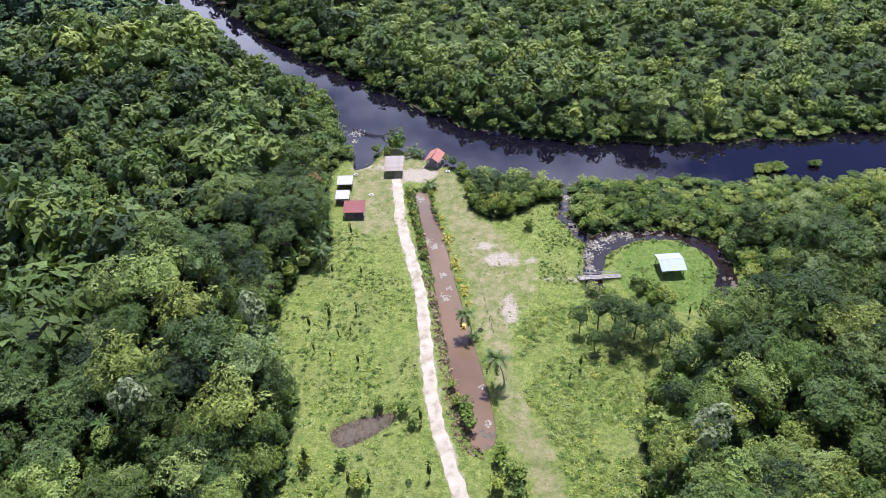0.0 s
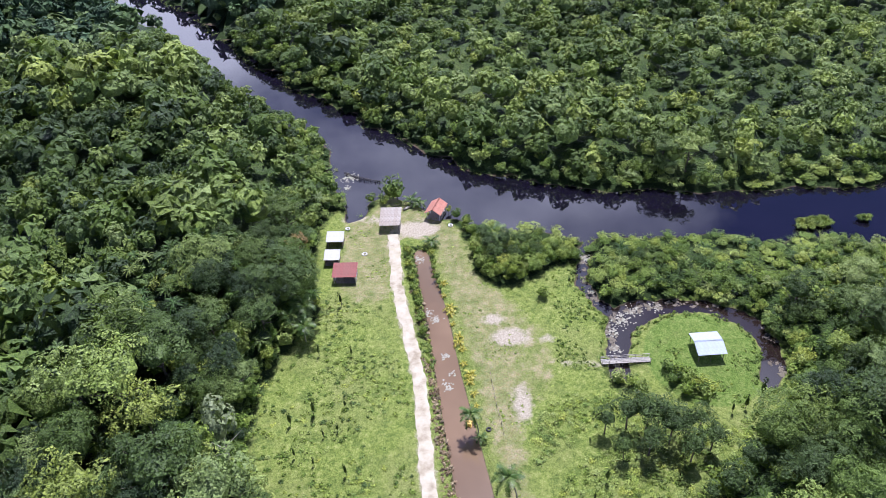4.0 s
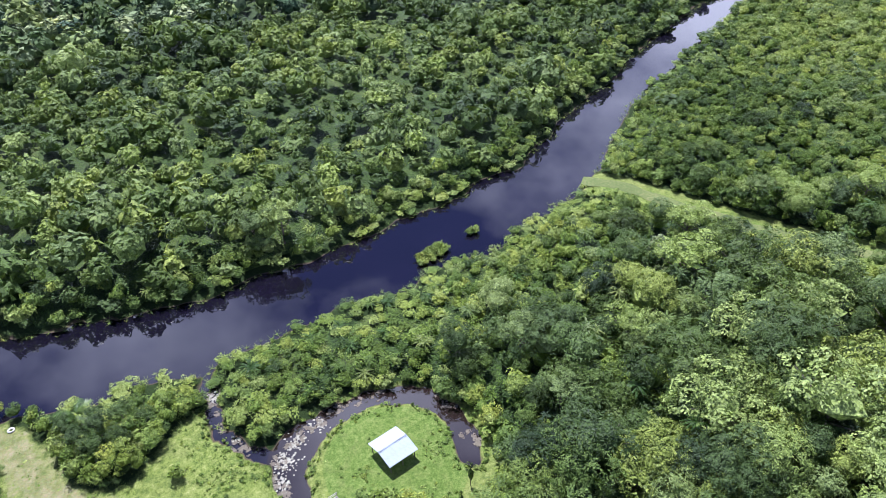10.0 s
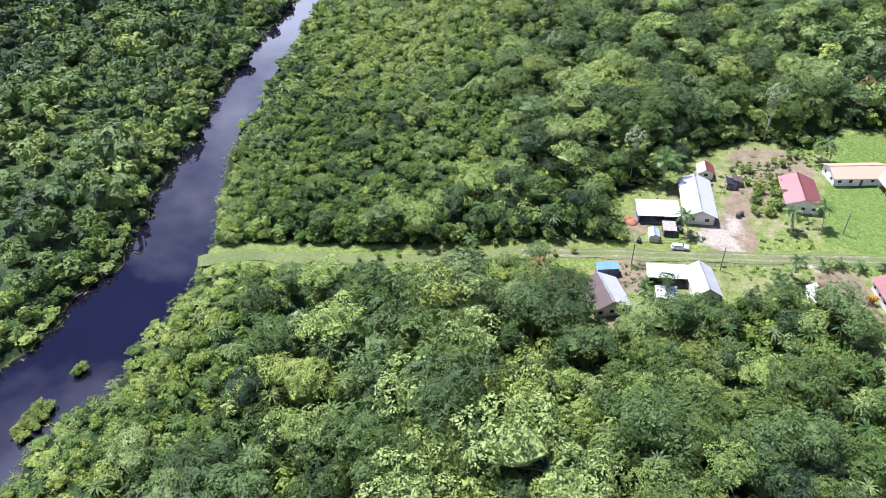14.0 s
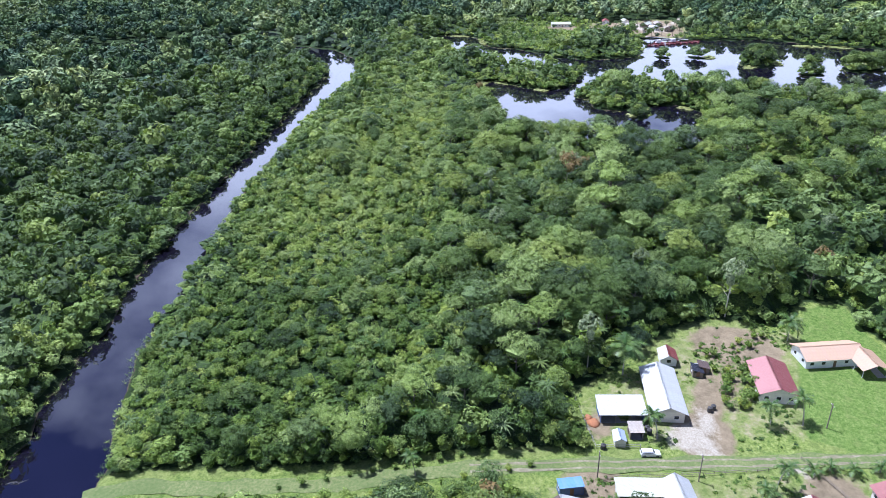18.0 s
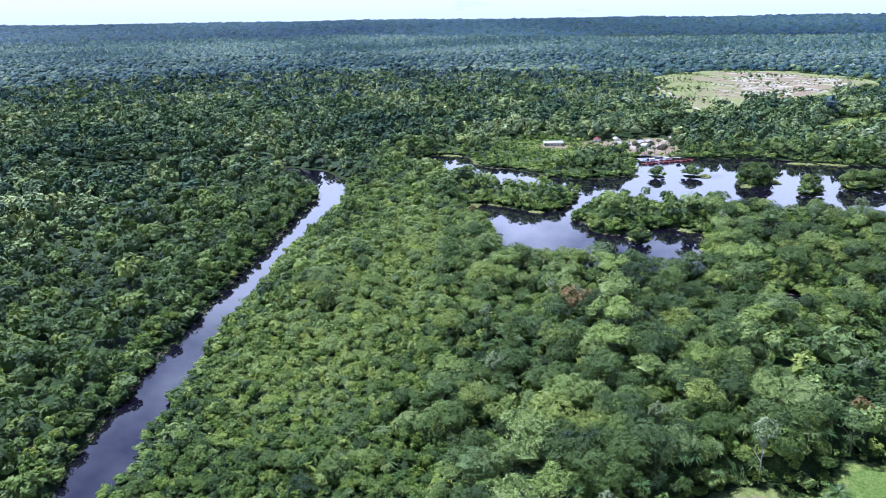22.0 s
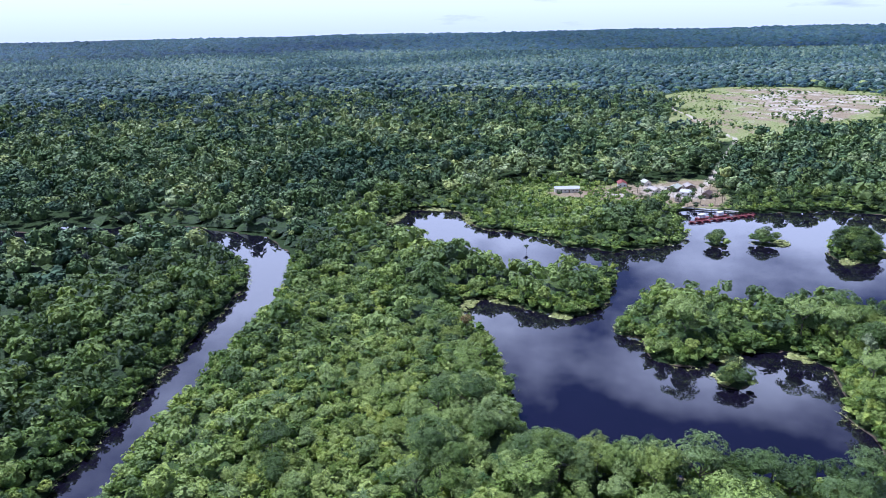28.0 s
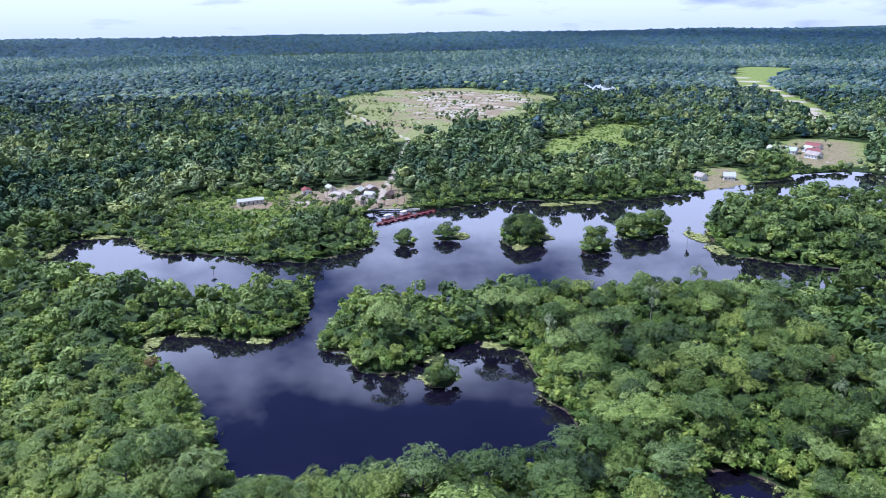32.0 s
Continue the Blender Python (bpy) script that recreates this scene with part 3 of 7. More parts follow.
zones = {
    "meadow": np.maximum.reduce([soft_in(sdist(GX, GY, p), 3) for p in (CLEARING, YARD_NORTH, YARD_SOUTH, SAW_YARD, HOUSE_GREEN, EAST_LANDING, EAST_VILLAGE, EAST_FIELD, INNER_GREEN, ROAD_FIELD, POOL_GREEN)]
                                + [soft_in(PIT_SD, 12), soft_in(sdist(GX, GY, LAWN_ISLE) - 5, 3), soft_in(sdist(GX, GY, ROAD, False) - 6, 2), soft_in(sdist(GX, GY, EAST_ROAD, False) - 30, 8)]),
    "mown": np.maximum.reduce([(0.85 - 0.3 * np.clip((GX - 7) / 8, 0, 1) * (GY > 120)) * soft_in(sdist(GX, GY, MOWN), 3.0), 0.55 * soft_in(sdist(GX, GY, ROAD, False) - 1.2, 1.2),
                               0.5 * soft_in(sdist(GX, GY, YARD_NORTH) + 2, 3), 0.5 * soft_in(sdist(GX, GY, YARD_SOUTH) + 2, 3), 0.52 * soft_in(PIT_SD - 6, 12)]),
    "lawn": np.maximum.reduce([soft_in(sdist(GX, GY, LAWN_ISLE) + 1, 1), soft_in(sdist(GX, GY, VILLAGE_LAWN) + 1, 1.5), 0.58 * soft_in(sdist(GX, GY, ROAD, False) - ROAD_WIDE / 2, 1.5)]),
    "earth": np.maximum.reduce([soft_in(spots(GX, GY, [(208, 68, 9, 7), (222, 67, 14, 3.5), (249, 60, 10, 12), (232, 62, 10, 2.5), (184, 90, 8, 6), (167, 89, 6, 4),
                                                       (193, 42, 10, 7), (184, 36, 7, 3.5), (205, 91, 5, 3)]), 2.0), 0.48 * soft_in(sdist(GX, GY, ROAD[5:], False) - 1.4, 1.0), 0.36 * soft_in(sdist(GX, GY, ROAD, False) - 2.5, 1.5),
                                0.85 * soft_in(sdist(GX, GY, SAW_YARD), 8), soft_in(PIT_SD + 40, 25) * np.clip(0.44 + 0.3 * rand2(GX, GY, 0.03) + 0.25 * rand2(GX, GY * 1.4, 0.11) + 0.36 * np.clip((60 - GY) / 90, 0, 1), 0, 0.85), 0.6 * soft_in(sdist(GX, GY, EAST_VILLAGE), 10), 0.6 * soft_in(sdist(GX, GY, EAST_LANDING), 4)]),
    "sand": np.maximum.reduce([0.85 * soft_in(spots(GX, GY, SAND_SPOTS) - 0.2, 2.0), 0.62 * soft_in(sdist(GX, GY, TRACK, False) - 2.0, 1.1), soft_in(PIT_SD + 45, 25) * np.clip((90 - GY) / 100, 0, 1) * np.clip(0.46 + 0.4 * rand2(GX, GY, 0.045) + 0.4 * rand2(GX + 33, GY, 0.12), 0, 0.85), *[0.8 * soft_in(sdist(GX, GY, q, False) - 2.0, 4) for q in PIT_PATHS], 0.9 * soft_in(sdist(GX, GY, SAW_ROAD, False) - 2.6, 2.5),
                               soft_in(sdist(GX, GY, EAST_ROAD, False) - 9, 6), 
                               soft_in(spots(GX, GY, [(775, 130, 18, 14), (765, 112, 14, 14), (756, 158, 7, 9)]), 12), 0.75 * soft_in(spots(GX, GY, [(206, 71, 5.5, 6), (212, 68, 8, 3), (201, 66, 4, 3), (203, 50, 3, 5)]), 2.5)]),
    "mud": soft_in(sd - 0.25, 0.8) * (sd > -30),
}
for key, val in zones.items():
    ground_me.attributes.new(key, "FLOAT", "POINT").data.foreach_set("value", val.astype(np.float32).ravel())
ground = tagged(new("ground", ground_me), "grassy and sandy ground with forest floor", "ground", kind="structure")

# still dark water lies over the low ground
wv = [(-700, -700, 0), (2200, -700, 0), (2200, 900, 0), (-700, 900, 0)]
water = tagged(new("river_water", mesh_of("river_water", wv, [(0, 1, 2, 3)], MAT_WATER)), "dark still tea-coloured river and lagoon water", "water", kind="structure")


def polygon_mesh(name, poly, z, mat):
    bm = bmesh.new()
    vs = [bm.verts.new((x, y, z)) for x, y in poly]
    bm.faces.new(vs)
    bmesh.ops.triangulate(bm, faces=bm.faces[:])
    bmesh.ops.recalc_face_normals(bm, faces=bm.faces[:])
    if sum(f.normal.z for f in bm.faces) < 0:
        bmesh.ops.reverse_faces(bm, faces=bm.faces[:])
    me = bpy.data.meshes.new(name)
    bm.to_mesh(me)
    bm.free()
    me.materials.append(mat)
    return me


def swollen(poly, d):
    cx, cy = sum(p[0] for p in poly) / len(poly), sum(p[1] for p in poly) / len(poly)
    out = []
    n = len(poly)
    area = sum(poly[k][0] * poly[(k + 1) % n][1] - poly[(k + 1) % n][0] * poly[k][1] for k in range(n))
    s = 1 if area > 0 else -1
    for k in range(n):
        a, b = Vector(poly[k - 1]), Vector(poly[(k + 1) % n])
        t = (b - a).normalized()
        out.append((poly[k][0] + s * d * t.y, poly[k][1] - s * d * t.x))
    return out


canal_water = tagged(new("canal_water", polygon_mesh("canal_water", swollen(CANAL, 0.9), 0.04, MAT_MUDDY)), "muddy brown water in a narrow canal", "water", kind="structure")


moat_water = tagged(new("moat_water", polygon_mesh("moat_water", swollen(MOAT, 0.6), 0.03, MAT_MOAT)), "dark brown water in the ring-shaped moat", "water", kind="structure")
pool_water = tagged(new("pool_water", polygon_mesh("pool_water", swollen(REED_POOL, 0.7), 0.05, plain("drying_pool_scum", (0.115, 0.09, 0.06), 0.9, 0.0, 0.3, 1.2, (0.06, 0.06, 0.03), 0.25))), "shallow pool covered with grey scum", "water", kind="structure")


def ribbon(name, line, width, z, mat, step=1.2, ragged=0.35, seed=1):
    """A strip of worn ground along a line, with uneven edges."""
    rng = random.Random(seed)
    pts = []
    for k in range(len(line) - 1):
        a, b = Vector(line[k]), Vector(line[k + 1])
        p0 = Vector(line[max(k - 1, 0)]); p3 = Vector(line[min(k + 2, len(line) - 1)])
        m = max(2, int((b - a).length / step))
        for i in range(m):
            t = i / m
            pts.append(0.5 * ((2 * a) + (b - p0) * t + (2 * p0 - 5 * a + 4 * b - p3) * t * t + (3 * a - p0 - 3 * b + p3) * t ** 3))
    pts.append(Vector(line[-1]))
    v, f = [], []
    cols = 7
    for k, p in enumerate(pts):
        t = (pts[min(k + 1, len(pts) - 1)] - pts[max(k - 1, 0)]).normalized()
        side = Vector((t.y, -t.x))
        l = width / 2 + ragged * (math.sin(k * 0.55 + seed) + 0.6 * math.sin(k * 1.37) + rng.uniform(-0.4, 0.4)) * 0.6
        r = width / 2 + ragged * (math.sin(k * 0.47 + 2.1) + 0.6 * math.sin(k * 1.61 + seed) + rng.uniform(-0.4, 0.4)) * 0.6
        for c in range(cols):
            u = c / (cols - 1)
            q = p + side * (-l + (l + r) * u)
            zz = z + (-0.05 if c in (0, cols - 1) else 0.0) - (0.012 if c in (2, 4) else 0)
            v.append((q.x, q.y, zz))
        if k:
            for c in range(cols - 1):
                a = (k - 1) * cols + c
                f.append((a, a + 1, a + 1 + cols, a + cols))
    return mesh_of(name, v, f, mat, True)


def track_mat():
    m, n, l, b = shader("white_sand_track")
    co = n.new("ShaderNodeTexCoord").outputs["Object"]
    t = tex(n, l, "ShaderNodeTexNoise", 0.45, co, Detail=5.0, Roughness=0.55)
    g = tex(n, l, "ShaderNodeTexNoise", 0.3, co, Detail=5.0)
    c = ramp(n, l, t.outputs["Fac"], [(0.3, (0.29, 0.24, 0.16)), (0.46, (0.43, 0.38, 0.28)), (0.72, (0.54, 0.49, 0.385))]).outputs[0]
    c = mixc(n, l, ramp(n, l, g.outputs["Fac"], [(0.55, (0, 0, 0)), (0.75, (0.6, 0.6, 0.6))]).outputs[0], c, (0.42, 0.38, 0.24)).outputs[0]
    l.new(c, b.inputs["Base Color"])
    b.inputs["Roughness"].default_value = 0.95
    bump(n, l, t.outputs["Fac"], 0.1, 0.02, b)
    return m


MAT_TRACK = track_mat()
track = tagged(new("road", ribbon("road", TRACK, 2.9, 0.66, MAT_TRACK, 0.8, 0.28, 3)), "white sand track leading down to the river", "road", kind="structure")


def grass_road_mat(name, a, b, c, scale):
    m, n, l, bs = shader(name)
    co = n.new("ShaderNodeTexCoord").outputs["Object"]
    t = tex(n, l, "ShaderNodeTexNoise", scale, co, Detail=7.0, Roughness=0.7)
    g = tex(n, l, "ShaderNodeTexNoise", 0.12, co, Detail=3.0)
    col = ramp(n, l, t.outputs["Fac"], [(0.32, a), (0.5, b), (0.68, c)]).outputs[0]
    l.new(mixc(n, l, ramp(n, l, g.outputs["Fac"], [(0.4, (0, 0, 0)), (0.7, (0.6, 0.6, 0.6))]).outputs[0], col, a).outputs[0], bs.inputs["Base Color"])
    bs.inputs["Roughness"].default_value = 0.95
    bump(n, l, t.outputs["Fac"], 0.8, 0.15, bs)
    return m


grass_road = tagged(new("road", ribbon("road", ROAD, 4.4, 0.70, grass_road_mat("trodden_grass", (0.085, 0.125, 0.028), (0.150, 0.180, 0.052), (0.235, 0.23, 0.095), 1.3), 2.0, 0.7, 5)),
                    "straight grass road with pale trodden grass", "road", kind="structure")
wheel_ruts = [[(x + s * 0.95, y + s * 0.36) for x, y in ROAD[4:]] for s in (-1, 1)]
MAT_RUT = grass_road_mat("sandy_wheel_rut", (0.15, 0.14, 0.07), (0.23, 0.20, 0.12), (0.34, 0.30, 0.20), 0.8)
for line in wheel_ruts:
    tagged(new("road", ribbon("road", line, 0.75, 0.715, MAT_RUT, 1.2, 0.3, 9)), "sandy wheel rut worn into the grass road", "road", kind="structure")


# ---- vegetation ----
RNG = np.random.RandomState(7)


def ico(sub):
    bm = bmesh.new()
    bmesh.ops.create_icosphere(bm, subdivisions=sub, radius=1)
    v = np.array([q.co[:] for q in bm.verts]); f = np.array([[q.index for q in p.verts] for p in bm.faces])
    bm.free()
    return v, f


ICO1, ICO2 = ico(1), ico(2)


def crown_shape(rng, lobes, leaves, leaf, core_sub, flat=0.75, spread=0.68, lobe=(0.26, 0.46), body=0.58, whole=False):
    """A crown of unit radius, its middle at 0: a dark inner body and leaf sprays on uneven lobes. Returns vertices and triangles."""
    cs, rs = [], []
    for k in range(lobes):
        a, d = rng.uniform(0, 2 * math.pi), math.sqrt(rng.uniform(0.0, 1)) * spread
        r = rng.uniform(*lobe)
        cs.append((d * math.cos(a), d * math.sin(a), flat * (0.62 - 0.75 * d * d) + rng.uniform(-0.12, 0.16)))
        rs.append(r)
    cs, rs = np.array(cs), np.array(rs)
    cv, cf = (ICO1, ICO2)[core_sub - 1]
    core = cv * np.array([body, body, flat * body * 0.86])
    core = core * (1 + 0.16 * rng.randn(len(core), 1).clip(-1.5, 1.5))
    pts, nrm = [], []
    while len(pts) < leaves:
        k = rng.randint(lobes)
        n = rng.randn(3); n /= np.linalg.norm(n)
        if n[2] < -0.2:
            continue
        p = cs[k] + n * rs[k] * rng.uniform(0.8, 1.18)
        if (np.linalg.norm(cs - p, axis=1) < rs * 0.78).any():
            continue
        pts.append(p); nrm.append(n)
    pts, nrm = np.array(pts), np.array(nrm)
    nrm = nrm + 0.26 * rng.randn(*nrm.shape) + np.array([0, 0, 0.28])
    nrm /= np.linalg.norm(nrm, axis=1, keepdims=True)
    u = np.cross(nrm, rng.randn(*nrm.shape)); u /= np.linalg.norm(u, axis=1, keepdims=True)
    w = np.cross(nrm, u)
    s = leaf * rng.uniform(0.65, 1.4, (len(pts), 1))
    q = np.stack([pts - u * s * 0.8 + w * s * 0.55, pts - u * s * 0.55 - w * s * 0.6, pts + u * s * 1.1 - nrm * s * 0.22], 1).reshape(-1, 3)
    base = len(core) + 3 * np.arange(len(pts))[:, None]
    return np.concatenate([core, q]), np.concatenate([cf, base + [0, 1, 2]]), np.r_[np.ones(len(core)), np.full(len(q), float(whole))]


def dome_shape(rng, sub, rough=0.2):
    v, f = (ICO1, ICO2)[sub - 1]
    v = v * (1 + rough * rng.randn(len(v), 1).clip(-1.6, 1.6)) * np.array([1, 1, 0.8])
    keep = ~(v[f][:, :, 2].max(1) < 0.05)
    f = f[keep]
    used = np.unique(f)
    back = np.zeros(len(v), int); back[used] = np.arange(len(used))
    return v[used], back[f]


def fan_palm_shape(rng, fronds, segs=3, droop=0.7, wide=0.12):
    """A rosette of narrow arching fronds, unit length."""
    v, f = [], []
    for k in range(fronds):
        a = 2 * math.pi * (k + rng.uniform(-0.4, 0.4)) / fronds
        up = rng.uniform(0.2, 1.2)
        d = np.array([math.cos(a), math.sin(a)])
        s = np.array([-d[1], d[0]])
        b = len(v)
        for i in range(segs + 1):
            t = i / segs
            r = t * (1 - 0.18 * up)
            z = up * t * 0.8 - droop * t * t
            w = wide * (math.sin(math.pi * min(t * 0.9 + 0.12, 1)) ** 0.7) * (0.05 if i == segs else 1)
            c = d * r
            v += [(*(c - s * w), z - w * 0.5), (*c, z), (*(c + s * w), z - w * 0.5)]
            if i:
                o = b + 3 * (i - 1)
                for m in (0, 1):
                    f += [(o + m, o + m + 1, o + m + 4), (o + m, o + m + 4, o + m + 3)]
    return np.array(v, float), np.array(f)


NEAR_CROWNS = [crown_shape(RNG, 11 + k % 5, 350, 0.15, 1) for k in range(9)]
MID_CROWNS = [crown_shape(RNG, 8 + k % 3, 78, 0.21, 1, body=0.66, whole=True) for k in range(7)]
FAR_CROWNS = [crown_shape(RNG, 4, 14, 0.42, 1, 0.7, whole=True) for k in range(4)]
SPREADING = [crown_shape(RNG, 17, 600, 0.104, 1, 0.6, 0.78, (0.2, 0.36)) for k in range(8)]
DOMES = [dome_shape(RNG, 1) for k in range(6)]
SMALL_ROUND = [crown_shape(RNG, 5, 10, 0.42, 1, 0.8, 0.6, (0.3, 0.45), 0.85, True) for k in range(7)]


def bump_shape(rng):
    """A far crown of a few faces: a blunt top over an uneven skirt."""
    a = np.arange(6) * math.pi / 3 + rng.uniform(-0.3, 0.3, 6)
    r = rng.uniform(0.75, 1.2, 6)
    ring = np.stack([r * np.cos(a), r * np.sin(a), rng.uniform(-0.35, 0.1, 6)], -1)
    top = np.array([[rng.uniform(-0.25, 0.25), rng.uniform(-0.25, 0.25), 1.0]])
    return np.concatenate([top, ring]), np.array([(0, 1 + k, 1 + (k + 1) % 6) for k in range(6)])


FAR_RNG = np.random.RandomState(70)
BUMPS = [bump_shape(FAR_RNG) for k in range(9)]
WOODED = [crown_shape(FAR_RNG, 7, 44, 0.25, 1, 0.8, 0.66, (0.28, 0.46), 0.7, True) for k in range(9)]
REMOTE = [crown_shape(FAR_RNG, 5, 18, 0.34, 1, 0.8, 0.66, (0.3, 0.5), 0.78, True) for k in range(9)]
SHRUBS = [crown_shape(RNG, 7, 85, 0.28, 1, 0.9) for k in range(6)]
PALMS = [fan_palm_shape(RNG, 16, 3, 0.7, 0.075) for k in range(4)]
TUFTS = [fan_palm_shape(RNG, 6, 1, 0.1, 0.09) for k in range(5)]


def scatter(shapes, x, y, z, r, h, tint, rng):
    """Joined copies of shapes: middle at z, radius r, height factor h. Returns vertices, triangles, tints."""
    vs, fs, ts, ss, base = [], [], [], [], 0
    which = rng.randint(0, len(shapes), len(x))
    ang = rng.uniform(0, 2 * math.pi, len(x))
    for k, (v, f, *more) in enumerate(shapes):
        m = np.nonzero(which == k)[0]
        if not len(m):
            continue
        c, s = np.cos(ang[m])[:, None], np.sin(ang[m])[:, None]
        px = (v[:, 0] * c - v[:, 1] * s) * r[m][:, None] + x[m][:, None]
        py = (v[:, 0] * s + v[:, 1] * c) * r[m][:, None] + y[m][:, None]
        pz = v[:, 2] * h[m][:, None] + z[m][:, None]
        vs.append(np.stack([px, py, pz], -1).reshape(-1, 3))
        fs.append((f[None] + (base + len(v) * np.arange(len(m)))[:, None, None]).reshape(-1, 3))
        ts.append(np.repeat(tint[m], len(v)))
        ss.append(np.tile(more[0] if more else np.ones(len(v)), len(m)))
        base += len(v) * len(m)
    return np.concatenate(vs), np.concatenate(fs), np.concatenate(ts), np.concatenate(ss)


def stuff(name, shapes, x, y, z, r, h, tint, mat, label, category, rng, smooth=False):
    v, f, t, s = scatter(shapes, x, y, z, r, h, tint, rng)
    return tagged(new(name, mesh_of(name, v, f, mat, smooth, t, s)), label, category, kind="stuff")


def wedge(x, y, ax, ay, lo, hi, far):
    """Inside a sector: bearings from +y to the right, in degrees."""
    b = np.degrees(np.arctan2(x - ax, y - ay))
    return (b > lo) & (b < hi) & (np.hypot(x - ax, y - ay) < far)


def open_land(x, y):
    """Distance to the nearest cleared ground, negative inside it."""
    d = np.full(np.shape(x), 1e9)
    for p in (CLEARING, YARD_NORTH, YARD_SOUTH, SANDPIT, SAW_YARD, HOUSE_GREEN, EAST_LANDING, EAST_VILLAGE, EAST_FIELD, INNER_GREEN, ROAD_FIELD, POOL_GREEN):
        d = np.minimum(d, sdist(x, y, p) + (26 * rand2(x, y, 0.021) + 15 * rand2(x + 90, y, 0.057) + 8 * rand2(x, y, 0.15) if p is SANDPIT else 22 * rand2(x, y, 0.035) + 14 * rand2(x, y, 0.09) + 12 if p is EAST_FIELD else 0))
    d = np.minimum(d, np.hypot(x - 54, y - 142.5) - 17.5)
    d = np.minimum(d, sdist(x, y, ROAD, False) - ROAD_WIDE / 2 - 0.5)
    d = np.minimum(d, sdist(x, y, SAW_ROAD, False) - 2.5 - 7 * np.clip((x - 920) / 40, 0, 1))
    return np.minimum(d, sdist(x, y, EAST_ROAD, False) - 16)


def jitter(x0, x1, y0, y1, step, rng):
    X, Y = np.meshgrid(np.arange(x0, x1, float(step)), np.arange(y0, y1, step * 0.9))
    X[1::2] += step / 2
    X = X + rng.uniform(-0.42, 0.42, X.shape) * step
    Y = Y + rng.uniform(-0.42, 0.42, Y.shape) * step
    return X.ravel(), Y.ravel()


def lakeside(x, y):
    """The wooded islands and shores round the lake."""
    return ((sdist(x, y, LAKE) < 32) | (sdist(x, y, POND) < 30)) & (x < 815) & (y > -265)


SPINE = [(-20, 60), (0, 120), (55, 130), (120, 110), (170, 120), (260, 120), (340, 150), (420, 150)]
LAGOON_SIDE = [(380, 120), (400, 60), (440, 25), (500, 20)]
SOUTH_SHORE = [(36, 200), (200, 215), (300, 250), (520, 300), (560, 250), (440, 200), (300, 165), (205, 125), (180, 150), (150, 175), (110, 150), (72, 165), (60, 172), (36, 180)]
LOW_WOODS = [[(1, 194), (3, 176), (11, 167), (22, 172), (32, 178), (36, 190), (14, 196)], [(35, 160), (35, 184), (60, 181), (92, 179), (84, 163), (70, 160), (56, 164)], [(690, 150), (726, 128), (780, 150), (800, 200), (780, 245), (700, 240), (655, 225), (648, 180)], [(850, -60), (905, -50), (1000, -70), (930, -140), (880, -150)],
             [(745, -118), (735, -165), (765, -185), (815, -190), (800, -130)], [(775, -230), (800, -290), (860, -330), (910, -400), (950, -340), (880, -240)]]
ROADSIDE = [(148, 196), (164, 158), (184, 114), (190, 96), (181, 104), (170, 112), (158, 132), (146, 164), (136, 186)]
SWAMP = [(-20, 280), (60, 225), (160, 232), (300, 280), (300, 330), (40, 330)]


def tall(x, y):
    """Height of the canopy over the plan."""
    h = 10.6 + 1.8 * rand2(x, y, 0.033) + 1.6 * rand2(x + 40, y - 10, 0.09)
    low = np.clip(0.5 - sdist(x, y, SOUTH_SHORE) / 16, 0, 1)
    vines = np.clip((x - 270) / 60, 0, 1)
    h = h * (1 - low * (0.5 - 0.16 * vines)) * (1 + vines * (0.2 * rand2(x, y, 0.24) + 0.16 * rand2(x + 31, y, 0.41)))
    h = h * (1 - 0.2 * np.clip(0.5 - sdist(x, y, SWAMP) / 20, 0, 1))
    for p in LOW_WOODS:
        h = h * (1 - 0.62 * np.clip(0.5 - sdist(x, y, p) / 16, 0, 1))
    h = h * (1 - 0.74 * np.clip(0.5 - sdist(x, y, ROADSIDE) / 5, 0, 1))
    west = np.clip((-35 - x) / 20, 0, 1)
    h = h * (1 - 0.55 * np.exp(-((x - 66.5) ** 2 + (y - 101) ** 2) / 70))
    grove = np.exp(-(((x - 105) / 45) ** 2 + ((y - 92) / 38) ** 2))
    return h + 2.6 * west + 3.0 * grove


def bank(d):
    """Growth is low at the water's edge."""
    return np.clip(0.24 + d / 16, 0.24, 1)


def forest_points(x, y, margin):
    d, o = water_sd(x, y), open_land(x, y)
    k = (d > margin) & (o > 0.8)
    return x[k], y[k], d[k], o[k]


def in_view(x, y):
    return (wedge(x, y, 0, -12, -46, 46, 560) | wedge(x, y, 5, 45, -35, 100, 480) | wedge(x, y, 40, 72, 25, 112, 900) | wedge(x, y, 245, 128, 33, 138, 900))


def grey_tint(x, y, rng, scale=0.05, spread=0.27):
    # west and north of the river: darker trees, with cloud shade put into tint
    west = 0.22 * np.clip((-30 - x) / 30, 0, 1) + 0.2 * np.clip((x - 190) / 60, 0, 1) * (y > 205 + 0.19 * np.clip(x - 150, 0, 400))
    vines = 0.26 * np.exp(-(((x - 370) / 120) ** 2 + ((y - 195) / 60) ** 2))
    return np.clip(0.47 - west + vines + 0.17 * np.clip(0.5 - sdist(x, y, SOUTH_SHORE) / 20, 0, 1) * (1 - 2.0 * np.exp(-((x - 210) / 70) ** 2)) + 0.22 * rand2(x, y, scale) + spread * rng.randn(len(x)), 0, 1)


